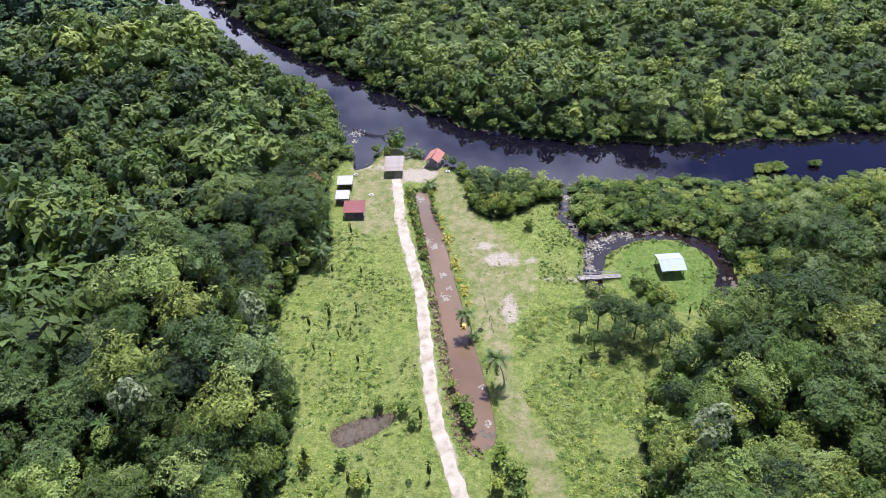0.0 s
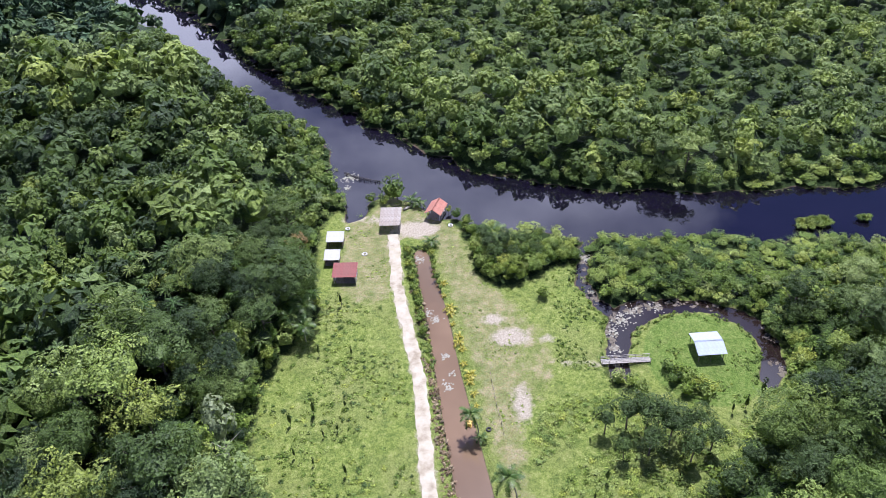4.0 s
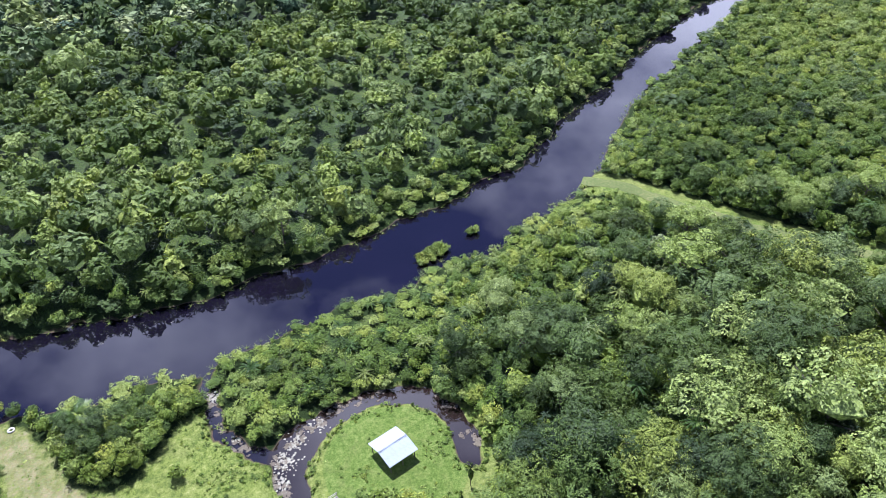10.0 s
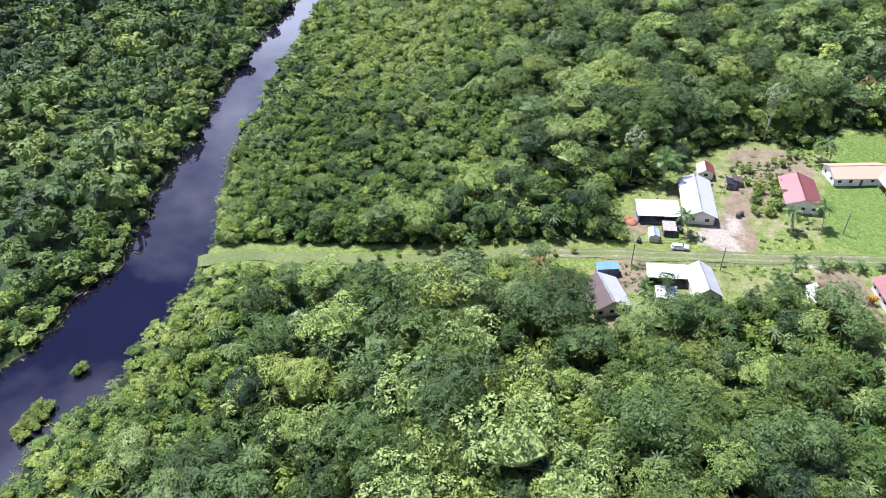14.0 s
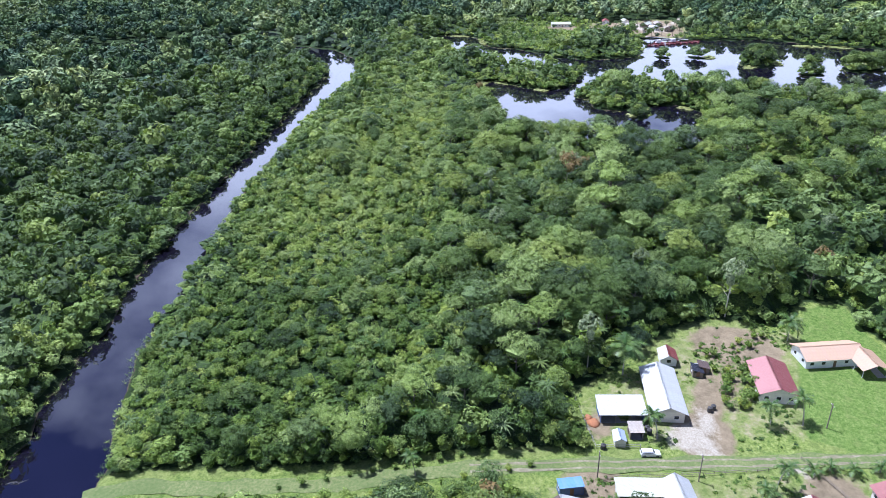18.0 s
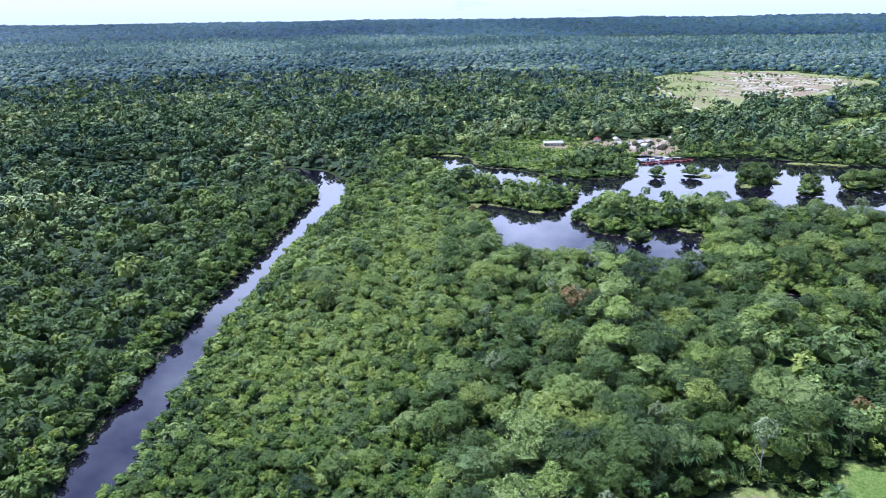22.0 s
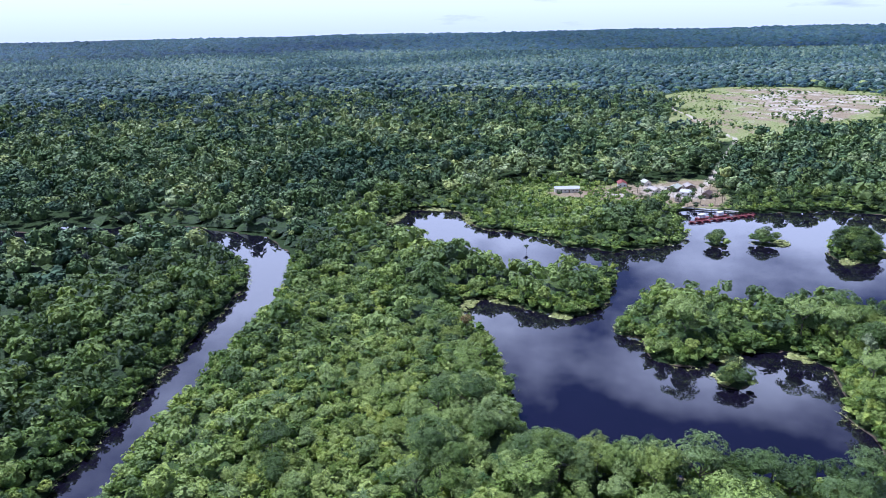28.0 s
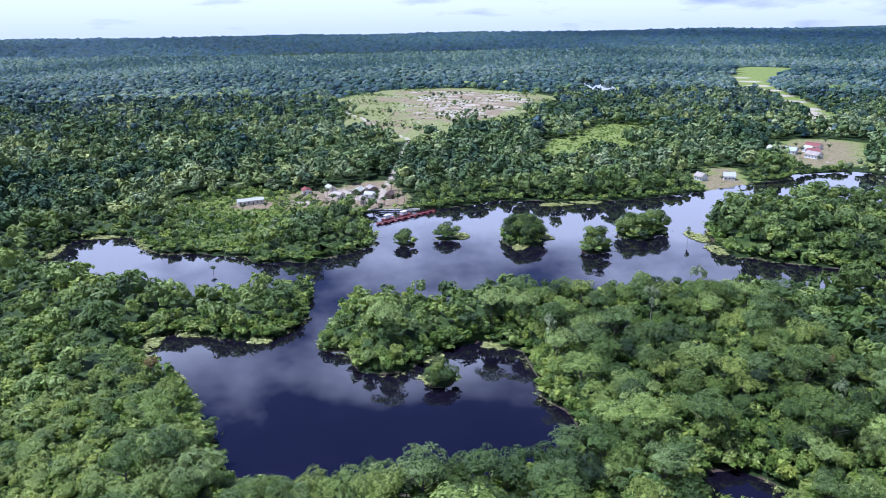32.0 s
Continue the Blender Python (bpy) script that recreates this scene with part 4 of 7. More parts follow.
def crowns(name, mask, shapes, mat, label, seed, wide=1.0, cat="forest"):
    r2 = np.random.RandomState(seed)
    x, y, h, r, t = fx[mask], fy[mask], H[mask], R[mask] * wide, TINT[mask]
    depth = np.minimum(h * 0.55, r * 1.0)
    return stuff(name, shapes, x, y, h - depth * 0.72 + 0.3, r, depth, t, mat, label, cat, r2)


# undergrowth: an uneven carpet of vines and bushes that closes the gaps
ux = lines((-330, -60, 6), (-60, 330, 3.2), (330, 720, 5))
uy = lines((-130, 20, 8), (20, 260, 3.2), (260, 470, 7))
UX, UY = np.meshgrid(ux, uy)
rng = np.random.RandomState(10)
UX = UX + rng.uniform(-1, 1, UX.shape); UY = UY + rng.uniform(-1, 1, UY.shape)
ud = np.minimum(water_sd(UX, UY), open_land(UX, UY))
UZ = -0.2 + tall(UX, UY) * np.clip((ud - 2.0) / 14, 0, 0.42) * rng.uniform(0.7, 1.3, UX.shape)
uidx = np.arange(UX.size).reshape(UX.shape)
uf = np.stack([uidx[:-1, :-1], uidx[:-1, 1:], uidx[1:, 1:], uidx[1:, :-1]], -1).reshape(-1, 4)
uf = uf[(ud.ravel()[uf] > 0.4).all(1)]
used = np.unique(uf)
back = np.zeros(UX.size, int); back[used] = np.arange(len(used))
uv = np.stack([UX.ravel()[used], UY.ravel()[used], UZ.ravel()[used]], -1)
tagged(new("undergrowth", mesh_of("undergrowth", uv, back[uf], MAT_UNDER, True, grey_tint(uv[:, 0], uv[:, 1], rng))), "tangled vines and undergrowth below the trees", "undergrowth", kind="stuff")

# the canopy, nearest belt
rng = np.random.RandomState(11)
fx, fy = jitter(-330, 820, -270, 470, 5.7, rng)
fx, fy, fd, fo = forest_points(fx, fy, 1.2)
dist = sdist(fx, fy, SPINE, False)
seen = in_view(fx, fy)
near = seen & ((dist < 80) | (sdist(fx, fy, LAGOON_SIDE, False) < 50))
mid = seen & ~near & ((dist < 235) | lakeside(fx, fy))
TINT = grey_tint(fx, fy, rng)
H = 0.86 * tall(fx, fy) * bank(np.minimum(fd, fo * 2 + 3)) * rng.uniform(0.5, 1.45, len(fx))
big = np.exp(0.34 * rng.randn(len(fx))).clip(0.62, 2.0)
R = np.clip(H * 0.30, 2.2, 4.4) * big
H = H * (0.86 + 0.16 * big)
low = H < 6.4
crowns("forest_canopy", near & ~low, NEAR_CROWNS, MAT_LEAF, "dense tropical forest canopy of mixed green crowns", 4, 1.12)
crowns("far_bank_forest", mid, MID_CROWNS, MAT_LEAF, "dense tropical forest canopy across the river", 5, 1.15)

# lower trees and saplings under the canopy's gaps
keep = (fx, fy, fd, fo)
fx, fy = jitter(-110, 560, -40, 320, 5.6, rng)
fx, fy, fd, fo = forest_points(fx, fy, 1.5)
dist = sdist(fx, fy, SPINE, False)
H = tall(fx, fy) * bank(np.minimum(fd, fo * 2 + 3)) * rng.uniform(0.5, 0.78, len(fx))
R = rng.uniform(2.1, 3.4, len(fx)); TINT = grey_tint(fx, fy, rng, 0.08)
crowns("understorey", in_view(fx, fy) & (H > 3.4) & ((dist < 80) | (sdist(fx, fy, SOUTH_SHORE) < 0) | (sdist(fx, fy, LAGOON_SIDE, False) < 54)), MID_CROWNS, MAT_SHRUB, "lower trees and saplings filling gaps in the canopy", 37)

# low thicket along the river, and a fringe of bushes at every shore
fx, fy = jitter(-120, 560, -40, 330, 3.3, rng)
fx, fy, fd, fo = forest_points(fx, fy, 0.5)
dist = sdist(fx, fy, SPINE, False)
H = tall(fx, fy) * bank(np.minimum(fd, fo * 2 + 3)) * rng.uniform(0.65, 1.25, len(fx))
seen = in_view(fx, fy)
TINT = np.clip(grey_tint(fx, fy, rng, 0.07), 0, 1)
R = rng.uniform(1.6, 2.7, len(fx))
crowns("thicket", seen & ((dist < 95) | (sdist(fx, fy, LAGOON_SIDE, False) < 54)) & (H < 6.6), SHRUBS, MAT_SHRUB, "dense bright green riverside thicket of shrubs", 3)
crowns("shore_bushes", seen & (dist >= 95) & (fd < 9), MID_CROWNS, MAT_SHRUB, "low green bushes hanging over the river bank", 33)
fx, fy = jitter(380, 800, -260, 310, 4.2, rng)
fx, fy, fd, fo = forest_points(fx, fy, 0.4)
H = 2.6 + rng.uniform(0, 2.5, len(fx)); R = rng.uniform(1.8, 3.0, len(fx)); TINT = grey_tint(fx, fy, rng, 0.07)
crowns("lagoon_bushes", in_view(fx, fy) & (fd < 6), FAR_CROWNS, MAT_SHRUB, "low green bushes along the lagoon shore", 34)

fx, fy = jitter(-60, 300, 10, 215, 2.1, rng)
fx, fy, fd, fo = forest_points(fx, fy, 0.5)
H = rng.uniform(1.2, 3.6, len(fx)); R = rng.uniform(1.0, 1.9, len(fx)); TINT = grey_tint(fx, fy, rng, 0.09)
crowns("edge_brush", in_view(fx, fy) & (fo < 3.6), SHRUBS, MAT_SHRUB, "leafy brush along the edge of the forest", 36)

# the wooded islets
ix, iy, ir, ih = [], [], [], []
for x, y, a, b in ISLES:
    for k in range(max(1, int(a * b * 0.26))):
        t, q = rng.uniform(0, 2 * math.pi), math.sqrt(rng.uniform(0, 1)) * 0.85
        ix.append(x + a * q * math.cos(t)); iy.append(y + b * q * math.sin(t))
        ih.append((11.5 if min(a, b) > 7 else 7.5 if min(a, b) > 3 else 7.0) * (1.08 - 0.6 * q * q) * rng.uniform(0.8, 1.15)); ir.append(rng.uniform(2.2, 4.0) if min(a, b) > 3 else 1.5)
fx, fy, H, R = np.array(ix), np.array(iy), np.array(ih), np.array(ir)
TINT = grey_tint(fx, fy, rng)
crowns("islet_trees", np.ones(len(fx), bool), NEAR_CROWNS, MAT_LEAF, "round green trees crowding small lake islets", 35)
# floating grass at the islets' edges and lagoon shores
fx, fy = jitter(380, 700, -120, 310, 2.6, rng)
d = water_sd(fx, fy)
k = (d > -1.8) & (d < 1.2) & in_view(fx, fy) & (rand2(fx, fy, 0.11) > -0.05)
fx, fy = fx[k], fy[k]
stuff("floating_grass", TUFTS, fx, fy, np.full(len(fx), 0.05), rng.uniform(1.2, 2.2, len(fx)), rng.uniform(0.5, 0.9, len(fx)), rng.uniform(0.2, 0.9, len(fx)), MAT_MARSH,
      "pale yellow-green floating grass at the water's edge", "grass", rng)
# fringe of reeds along the river
fx, fy = jitter(-160, 560, 170, 420, 1.9, rng)
d = water_sd(fx, fy)
k = (d > -1.4) & (d < 1.0) & in_view(fx, fy) & (open_land(fx, fy) > 0) & (rand2(fx, fy, 0.17) > -0.45)
fx, fy = fx[k], fy[k]
stuff("river_reeds", TUFTS, fx, fy, np.full(len(fx), 0.05), rng.uniform(0.9, 1.7, len(fx)), rng.uniform(0.7, 1.3, len(fx)), rng.uniform(0.2, 0.9, len(fx)), MAT_SHRUB,
      "green reeds along the river bank", "reeds", rng)
for x, y, a, b, turn in REED_ISLES:
    n = int(a * b * 5)
    t, q = rng.uniform(0, 2 * math.pi, n), np.sqrt(rng.uniform(0, 1, n))
    lx, ly, c, s = a * q * np.cos(t), b * q * np.sin(t), math.cos(radians(turn)), math.sin(radians(turn))
    stuff("reed_island", SHRUBS, x + lx * c - ly * s, y + lx * s + ly * c, np.full(n, 0.7), rng.uniform(0.8, 1.4, n), rng.uniform(0.7, 1.3, n), rng.uniform(0.4, 1, n), MAT_SHRUB,
          "floating island of green reeds in the river", "reeds", rng)

# palms among the forest trees
fx, fy = jitter(-140, 520, 40, 300, 7.0, rng)
fx, fy, fd, fo = forest_points(fx, fy, 2.5)
k = in_view(fx, fy) & (sdist(fx, fy, SPINE, False) < 95) & (rand2(fx, fy, 0.06) + 0.5 * rng.randn(len(fx)) > 0.25)
fx, fy, fd, fo = fx[k], fy[k], fd[k], fo[k]
fh = tall(fx, fy) * bank(np.minimum(fd, fo * 2 + 3)) * rng.uniform(0.9, 1.12, len(fx))
fr = rng.uniform(2.0, 3.4, len(fx))
stuff("forest_palms", PALMS, fx, fy, fh, fr, fr, rng.uniform(0, 1, len(fx)), MAT_PALM, "wild palms with arching fronds among the trees", "palms", rng)

# beyond: wider belts of crowns
rng = np.random.RandomState(12)
ox, oy = jitter(-420, 1500, -620, 1100, 9.3, rng)
ox, oy, od, oo = forest_points(ox, oy, 2.0)
far_d = sdist(ox, oy, SPINE, False)
inner = (ox > -330) & (ox < 820) & (oy > -270) & (oy < 470)
belt = (~inner & wedge(ox, oy, 245, 128, 28, 140, 1350)) | (inner & in_view(ox, oy) & (far_d >= 235) & ~lakeside(ox, oy)) | (~inner & wedge(ox, oy, 0, -10, -40, 60, 560))
bx, by, bd, bo = ox[belt], oy[belt], od[belt], oo[belt]
bh = tall(bx, by) * bank(np.minimum(bd, bo * 2 + 3)) * rng.uniform(0.7, 1.4, len(bx))
br = np.clip(bh * 0.5, 2.8, 7.5) * rng.uniform(0.7, 1.35, len(bx))
# north of the river the tint is lowered too, as cloud shade in colour
bt = np.clip(0.42 - 0.2 * (by > 245 + 0.12 * np.clip(bx - 150, 0, 500)) * (np.hypot(bx - 245, by - 128) < 700) + 0.25 * rand2(bx, by, 0.02) + 0.24 * rng.randn(len(bx)), 0, 1)
close = np.hypot(bx - 245, by - 128) < 620
br = np.where(close, br * 0.92, br * 0.95)
reach = np.hypot(bx - 245, by - 128)
# the share of crowns with haze in their colour grows with distance
haze_mask = rng.uniform(0, 1, len(bx)) < np.clip((reach - 750) / 850, 0, 1)
for name, k, shapes, mat in (("distant_forest", close, WOODED, MAT_FAR), ("remote_forest", ~close & ~haze_mask, REMOTE, MAT_FAR), ("remote_forest", ~close & haze_mask, REMOTE, MAT_HAZE_TINT)):
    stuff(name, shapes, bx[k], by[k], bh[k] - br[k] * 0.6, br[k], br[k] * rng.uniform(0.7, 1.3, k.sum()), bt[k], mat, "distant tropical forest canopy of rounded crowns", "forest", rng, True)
rng = np.random.RandomState(13)
ox, oy = jitter(900, 3300, -2600, 2600, 14.5, rng)
hx, hy = jitter(1500, 5000, -4500, 4500, 36, rng)
k = wedge(hx, hy, 245, 128, 28, 140, 4850) & (np.hypot(hx - 245, hy - 128) > 3200)
hx, hy = hx[k], hy[k]
hr = rng.uniform(18, 34, len(hx))
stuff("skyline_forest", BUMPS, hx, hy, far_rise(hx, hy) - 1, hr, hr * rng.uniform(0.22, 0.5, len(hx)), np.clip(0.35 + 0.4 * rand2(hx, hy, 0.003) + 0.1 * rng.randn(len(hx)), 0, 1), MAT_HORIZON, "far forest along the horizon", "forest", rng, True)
rr = np.hypot(ox - 245, oy - 128)
k = wedge(ox, oy, 245, 128, 28, 140, 3300) & (rr >= 1340)
ox, oy = ox[k], oy[k]
k = (open_land(ox, oy) > 2) & (water_sd(ox, oy) > 3)
ox, oy = ox[k], oy[k]
oh = 9 + 3 * rand2(ox, oy, 0.01) + rng.uniform(-3, 5, len(ox))
orr = rng.uniform(4.5, 9.5, len(ox))
rr = np.hypot(ox - 245, oy - 128)
ot = np.clip(0.4 + 0.3 * rand2(ox, oy, 0.006) + 0.24 * rng.randn(len(ox)), 0, 1)
haze_mask = rng.uniform(0, 1, len(ox)) < np.clip((rr - 750) / 850, 0, 1)
for k, shapes, mat in (((rr < 2250) & haze_mask, DOMES, MAT_HAZE_TINT), ((rr < 2250) & ~haze_mask, DOMES, MAT_FAR), (rr >= 2250, BUMPS, MAT_HAZE_TINT)):
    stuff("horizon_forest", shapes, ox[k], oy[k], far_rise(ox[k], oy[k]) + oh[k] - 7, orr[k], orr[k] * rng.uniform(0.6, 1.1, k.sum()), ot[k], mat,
          "forest reaching to the horizon, haze tinted into its leaves", "forest", rng, True)
rng = np.random.RandomState(14)
ox, oy = jitter(-700, 900, -500, 900, 22, rng)
hid = ~(in_view(ox, oy) | wedge(ox, oy, 245, 128, 28, 140, 1400) | wedge(ox, oy, 0, -10, -40, 60, 560))
ox, oy = ox[hid], oy[hid]
ox, oy, od, oo = forest_points(ox, oy, 6)
orr = rng.uniform(10, 16, len(ox))
by_path = sdist(ox, oy, [(0, 0), (60, 20), (300, 20), (420, -20)], False) < 130
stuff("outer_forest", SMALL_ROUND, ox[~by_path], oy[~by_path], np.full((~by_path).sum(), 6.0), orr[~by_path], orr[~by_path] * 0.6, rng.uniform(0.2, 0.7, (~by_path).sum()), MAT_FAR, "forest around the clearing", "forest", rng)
ox, oy = jitter(-140, 560, -160, 160, 8.2, rng)
k = ~(in_view(ox, oy) | wedge(ox, oy, 245, 128, 28, 140, 1400)) & (sdist(ox, oy, [(0, 0), (60, 20), (300, 20), (420, -20)], False) < 135)
ox, oy, od, oo = forest_points(ox[k], oy[k], 3)
orr = rng.uniform(3.5, 6.0, len(ox))
stuff("rear_forest", MID_CROWNS, ox, oy, rng.uniform(5.5, 8.5, len(ox)), orr, orr * 0.9, rng.uniform(0.1, 0.9, len(ox)), MAT_LEAF, "forest canopy behind the clearing", "forest", rng)


# ---- single trees, palms and bushes ----
def part(name, me, material, parent, label=""):
    """One mesh object under a thing or a part."""
    if material and not me.materials:
        me.materials.append(material)
    ob = new(name, me)
    ob.parent = parent
    return tagged(ob, label) if label else ob


def from_bm(name, bm):
    me = bpy.data.meshes.new(name)
    bm.normal_update()
    bm.to_mesh(me)
    bm.free()
    return me


def add_limb(bm, pts, radii, sides=6):
    """A tapered limb through points."""
    rings = []
    for k, (p, r) in enumerate(zip(pts, radii)):
        t = (Vector(pts[min(k + 1, len(pts) - 1)]) - Vector(pts[max(k - 1, 0)])).normalized()
        u = t.orthogonal().normalized(); w = t.cross(u)
        rings.append([bm.verts.new(Vector(p) + u * r * math.cos(2 * math.pi * i / sides) + w * r * math.sin(2 * math.pi * i / sides)) for i in range(sides)])
    for a, b in zip(rings, rings[1:]):
        for i in range(sides):
            bm.faces.new((a[i], a[(i + 1) % sides], b[(i + 1) % sides], b[i]))
    bm.faces.new(rings[0][::-1]); bm.faces.new(rings[-1])


def trunk_mesh(seed, height, reach, r0):
    rg = random.Random(seed)
    bm = bmesh.new()
    lean = [(0, 0, -0.3)]
    for k in range(1, 4):
        lean.append((rg.uniform(-0.25, 0.25) * k / 3, rg.uniform(-0.25, 0.25) * k / 3, height * k / 3))
    add_limb(bm, lean, [r0, r0 * 0.8, r0 * 0.62, r0 * 0.4])
    for k in range(5):
        a = 2 * math.pi * (k + rg.uniform(-0.3, 0.3)) / 5
        z0 = height * rg.uniform(0.55, 0.9)
        d = reach * rg.uniform(0.5, 0.8)
        add_limb(bm, [(0, 0, z0), (d * 0.45 * math.cos(a), d * 0.45 * math.sin(a), z0 + d * 0.35), (d * math.cos(a), d * math.sin(a), z0 + d * 0.75)], [r0 * 0.42, r0 * 0.3, r0 * 0.12], 5)
    return from_bm("trunk", bm)


def tree_proto(name, k, shape, mat, bark, height, radius, depth, tint, label, category, group="", r0=0.3):
    root = tagged(new(name), label, category, group)
    part("trunk", trunk_mesh(k + 5, height - depth * 0.8, radius, r0), bark, root)
    v, f, solid = shape
    v = v * np.array([radius, radius, depth]) + np.array([0, 0, height - depth * 0.72])
    part("crown", mesh_of("crown", v, f, mat, False, np.full(len(v), tint), solid), mat, root)
    return root


def put(proto, first, x, y, z=0.45, scale=1.0, turn=0.0, tall_by=1.0):
    """Place the proto itself the first time, then copies."""
    m = Matrix.LocRotScale((x, y, z), Euler((0, 0, turn)), (scale, scale, scale * tall_by))
    if proto.name in first:
        ob = copy_thing(proto, m)
        ob.matrix_basis = m
        return ob
    first.add(proto.name)
    proto.matrix_basis = m
    return proto


PLACED = set()
TREES = [tree_proto("forest_tree", k, SPREADING[k], MAT_LEAF, MAT_BARK, 13.5, 5.0, 4.6, (0.2, 0.9, 0.42, 0.75, 0.28, 0.58, 1.0)[k], 
                    ("tall broadleaf tree with a rounded green crown", "spreading forest tree with dense dark green leaves", "broad-crowned forest tree with light green leaves")[k % 3], "tree", "forest trees")
         for k in range(7)]
BRIGHT = tree_proto("round_tree", 20, crown_shape(RNG, 20, 620, 0.11, 2, 0.85, 0.7, (0.24, 0.36), 0.8), MAT_SHRUB, MAT_BARK, 13.5, 6.4, 7.0, 0.35, "single dome-shaped tree with fresh bright green leaves", "tree")
PALE = tree_proto("pale_tree", 21, crown_shape(RNG, 9, 260, 0.10, 1, 1.3, 0.6, (0.2, 0.4), 0.3), MAT_PALE, MAT_PALE_BARK, 14, 3.6, 5.0, 0.5, "thin grey-green tree with a bare pale trunk", "tree", "pale trees", 0.2)
RUST = tree_proto("rusty_tree", 22, crown_shape(RNG, 9, 260, 0.12, 1, 0.8, 0.6, (0.2, 0.4), 0.4), MAT_RUST, MAT_PALE_BARK, 12, 3.6, 4.0, 0.5, "half-bare tree with rust-brown leaves", "tree", "rusty trees", 0.22)
rng = np.random.RandomState(21)
tx, ty = jitter(-110, 520, -40, 290, 12.5, rng)
tx, ty, td, to = forest_points(tx, ty, 5)
th = tall(tx, ty)
k = in_view(tx, ty) & ((sdist(tx, ty, SPINE, False) < 88) | (sdist(tx, ty, LAGOON_SIDE, False) < 60)) & (np.hypot(tx - 66.5, ty - 101) > 10) & (th > 8.2) & (to > 3) & (rng.uniform(0, 1, len(tx)) < 0.86)
tx, ty, th = tx[k], ty[k], th[k]
for k in range(min(len(tx), 540)):
    kind = rng.uniform()
    proto = PALE if kind < 0.05 else RUST if kind < 0.075 else TREES[rng.randint(len(TREES))]
    put(proto, PLACED, tx[k], ty[k], 0.4, th[k] / 10.6 * rng.uniform(0.8, 1.3), rng.uniform(0, 6.28))
put(BRIGHT, PLACED, 66.5, 101, 0.4, 1.05, 0, 1.1)
for x, y, s in ((264.5, 62.5, 1.15), (312, 31, 1.05), (226, 97, 1.05), (241, 121, 0.9)):
    put(PALE, PLACED, x, y, 0.4, s, x)
for x, y in ((165, 108), (137, 121), (162, 98), (339, 121), (159, 102), (294, 34)):
    put(RUST, PLACED, x, y, 0.4, 1.0 if x < 300 else 1.6, y)

# trees standing in and round the clearing
GARDEN = [tree_proto("garden_tree", 30 + k, SPREADING[k], MAT_LEAF, MAT_BARK, 8.5, 3.4, 3.2, 0.25, "dark green garden tree with a bare lower trunk", "tree", "garden trees", 0.2) for k in range(3)]
for k, (x, y, s) in enumerate([(28.5, 123, 0.85), (33, 124, 1.1), (36.5, 122.5, 1.2), (40.5, 120, 1.15), (36, 117.5, 1.0), (44, 121.5, 0.95), (31, 117, 0.7), (48, 118, 0.95), (47, 122.5, 0.85), (43.5, 115.5, 1.0), (39.5, 124.5, 0.95),
                               (8.5, 181, 0.85), (13, 181.5, 0.92), (17.5, 182, 0.8), (11, 177, 0.8), (15.5, 176.5, 0.75), (8, 186, 0.7), (20.5, 179, 0.65), (178, 80, 0.75), (172, 71, 0.9), (176, 62, 1.0), (180, 55, 1.05), (174, 52, 1.0), (168, 66, 1.0), (182, 45, 0.9)]):
    put(GARDEN[k % 3], PLACED, x, y, 0.4, s, k * 1.3)

BUSHES = [tree_proto("bush", 40 + k, SHRUBS[k], MAT_SHRUB, MAT_BARK, 1.9, 1.25, 1.15, 0.3 + 0.15 * k, "leafy green bush growing in the grass", "bush", "bushes in the clearing", 0.06) for k in range(4)]
BUSH_SPOTS = [(-17.1, 210, 2.9), (-16.0, 209.2, 2.2), (-18.2, 209.4, 2.0), (-19.6, 206.4, 1.2), (45.5, 138.2, 1.3), (46.8, 136.8, 1.5), (48, 135.5, 1.6), (49.3, 134, 1.4), (50.6, 132.8, 1.2), (47.5, 138, 1.1), (49.8, 136, 1.2), (51.5, 134.5, 1.2), (45.2, 135.5, 1.4), (47.3, 132.2, 1.5), (50.6, 130.8, 1.4), (52.5, 132.6, 1.2), (44.6, 139.3, 1.2), (20.9, 164.5, 1.3), (21.6, 163.8, 1.1),
              (-1.5, 107.7, 1.2), (1.0, 101, 1.7), (1.6, 99, 1.6), (1.8, 96.5, 1.5), (-0.5, 103, 1.3), (-19.9, 207, 1.3), (7, 88, 1.6), (9, 85, 1.9), (6.5, 82, 1.7), (10, 80, 1.6), (8, 90, 1.3), (11, 84, 1.5),
              (-1.2, 201.5, 0.9), (1.2, 199, 0.8), (4.2, 197, 0.7), (-23.9, 89.1, 1.4), (-31, 89, 1.6), (-10, 97.5, 1.2), (-12, 101.5, 1.5), (-17, 103, 1.4), (-20, 83.5, 1.6)]
for q in range(26):
    BUSH_SPOTS.append((19 + 13 * rng.uniform(), 177.5 + 8 * rng.uniform(), rng.uniform(0.7, 1.5)))
for q in range(24):
    t = q / 23
    BUSH_SPOTS.append((-12.9 + 5.2 * t + 0.5 * math.sin(q * 2.1), 185 - 32 * t, 0.75 + 0.25 * math.sin(q * 1.7)))
for q in range(9):
    BUSH_SPOTS.append((-6.3 + 2.2 * q / 8 + 0.3 * math.sin(q), 184.5 - 16 * q / 8, 0.7 + 0.2 * math.sin(q * 2.3)))
for q in range(26):
    BUSH_SPOTS.append((rng.uniform(219, 240), rng.uniform(56.5, 64), rng.uniform(0.7, 1.5)))
for q in range(22):
    BUSH_SPOTS.append((rng.uniform(232, 262), rng.uniform(50, 82), rng.uniform(0.4, 1.2)))
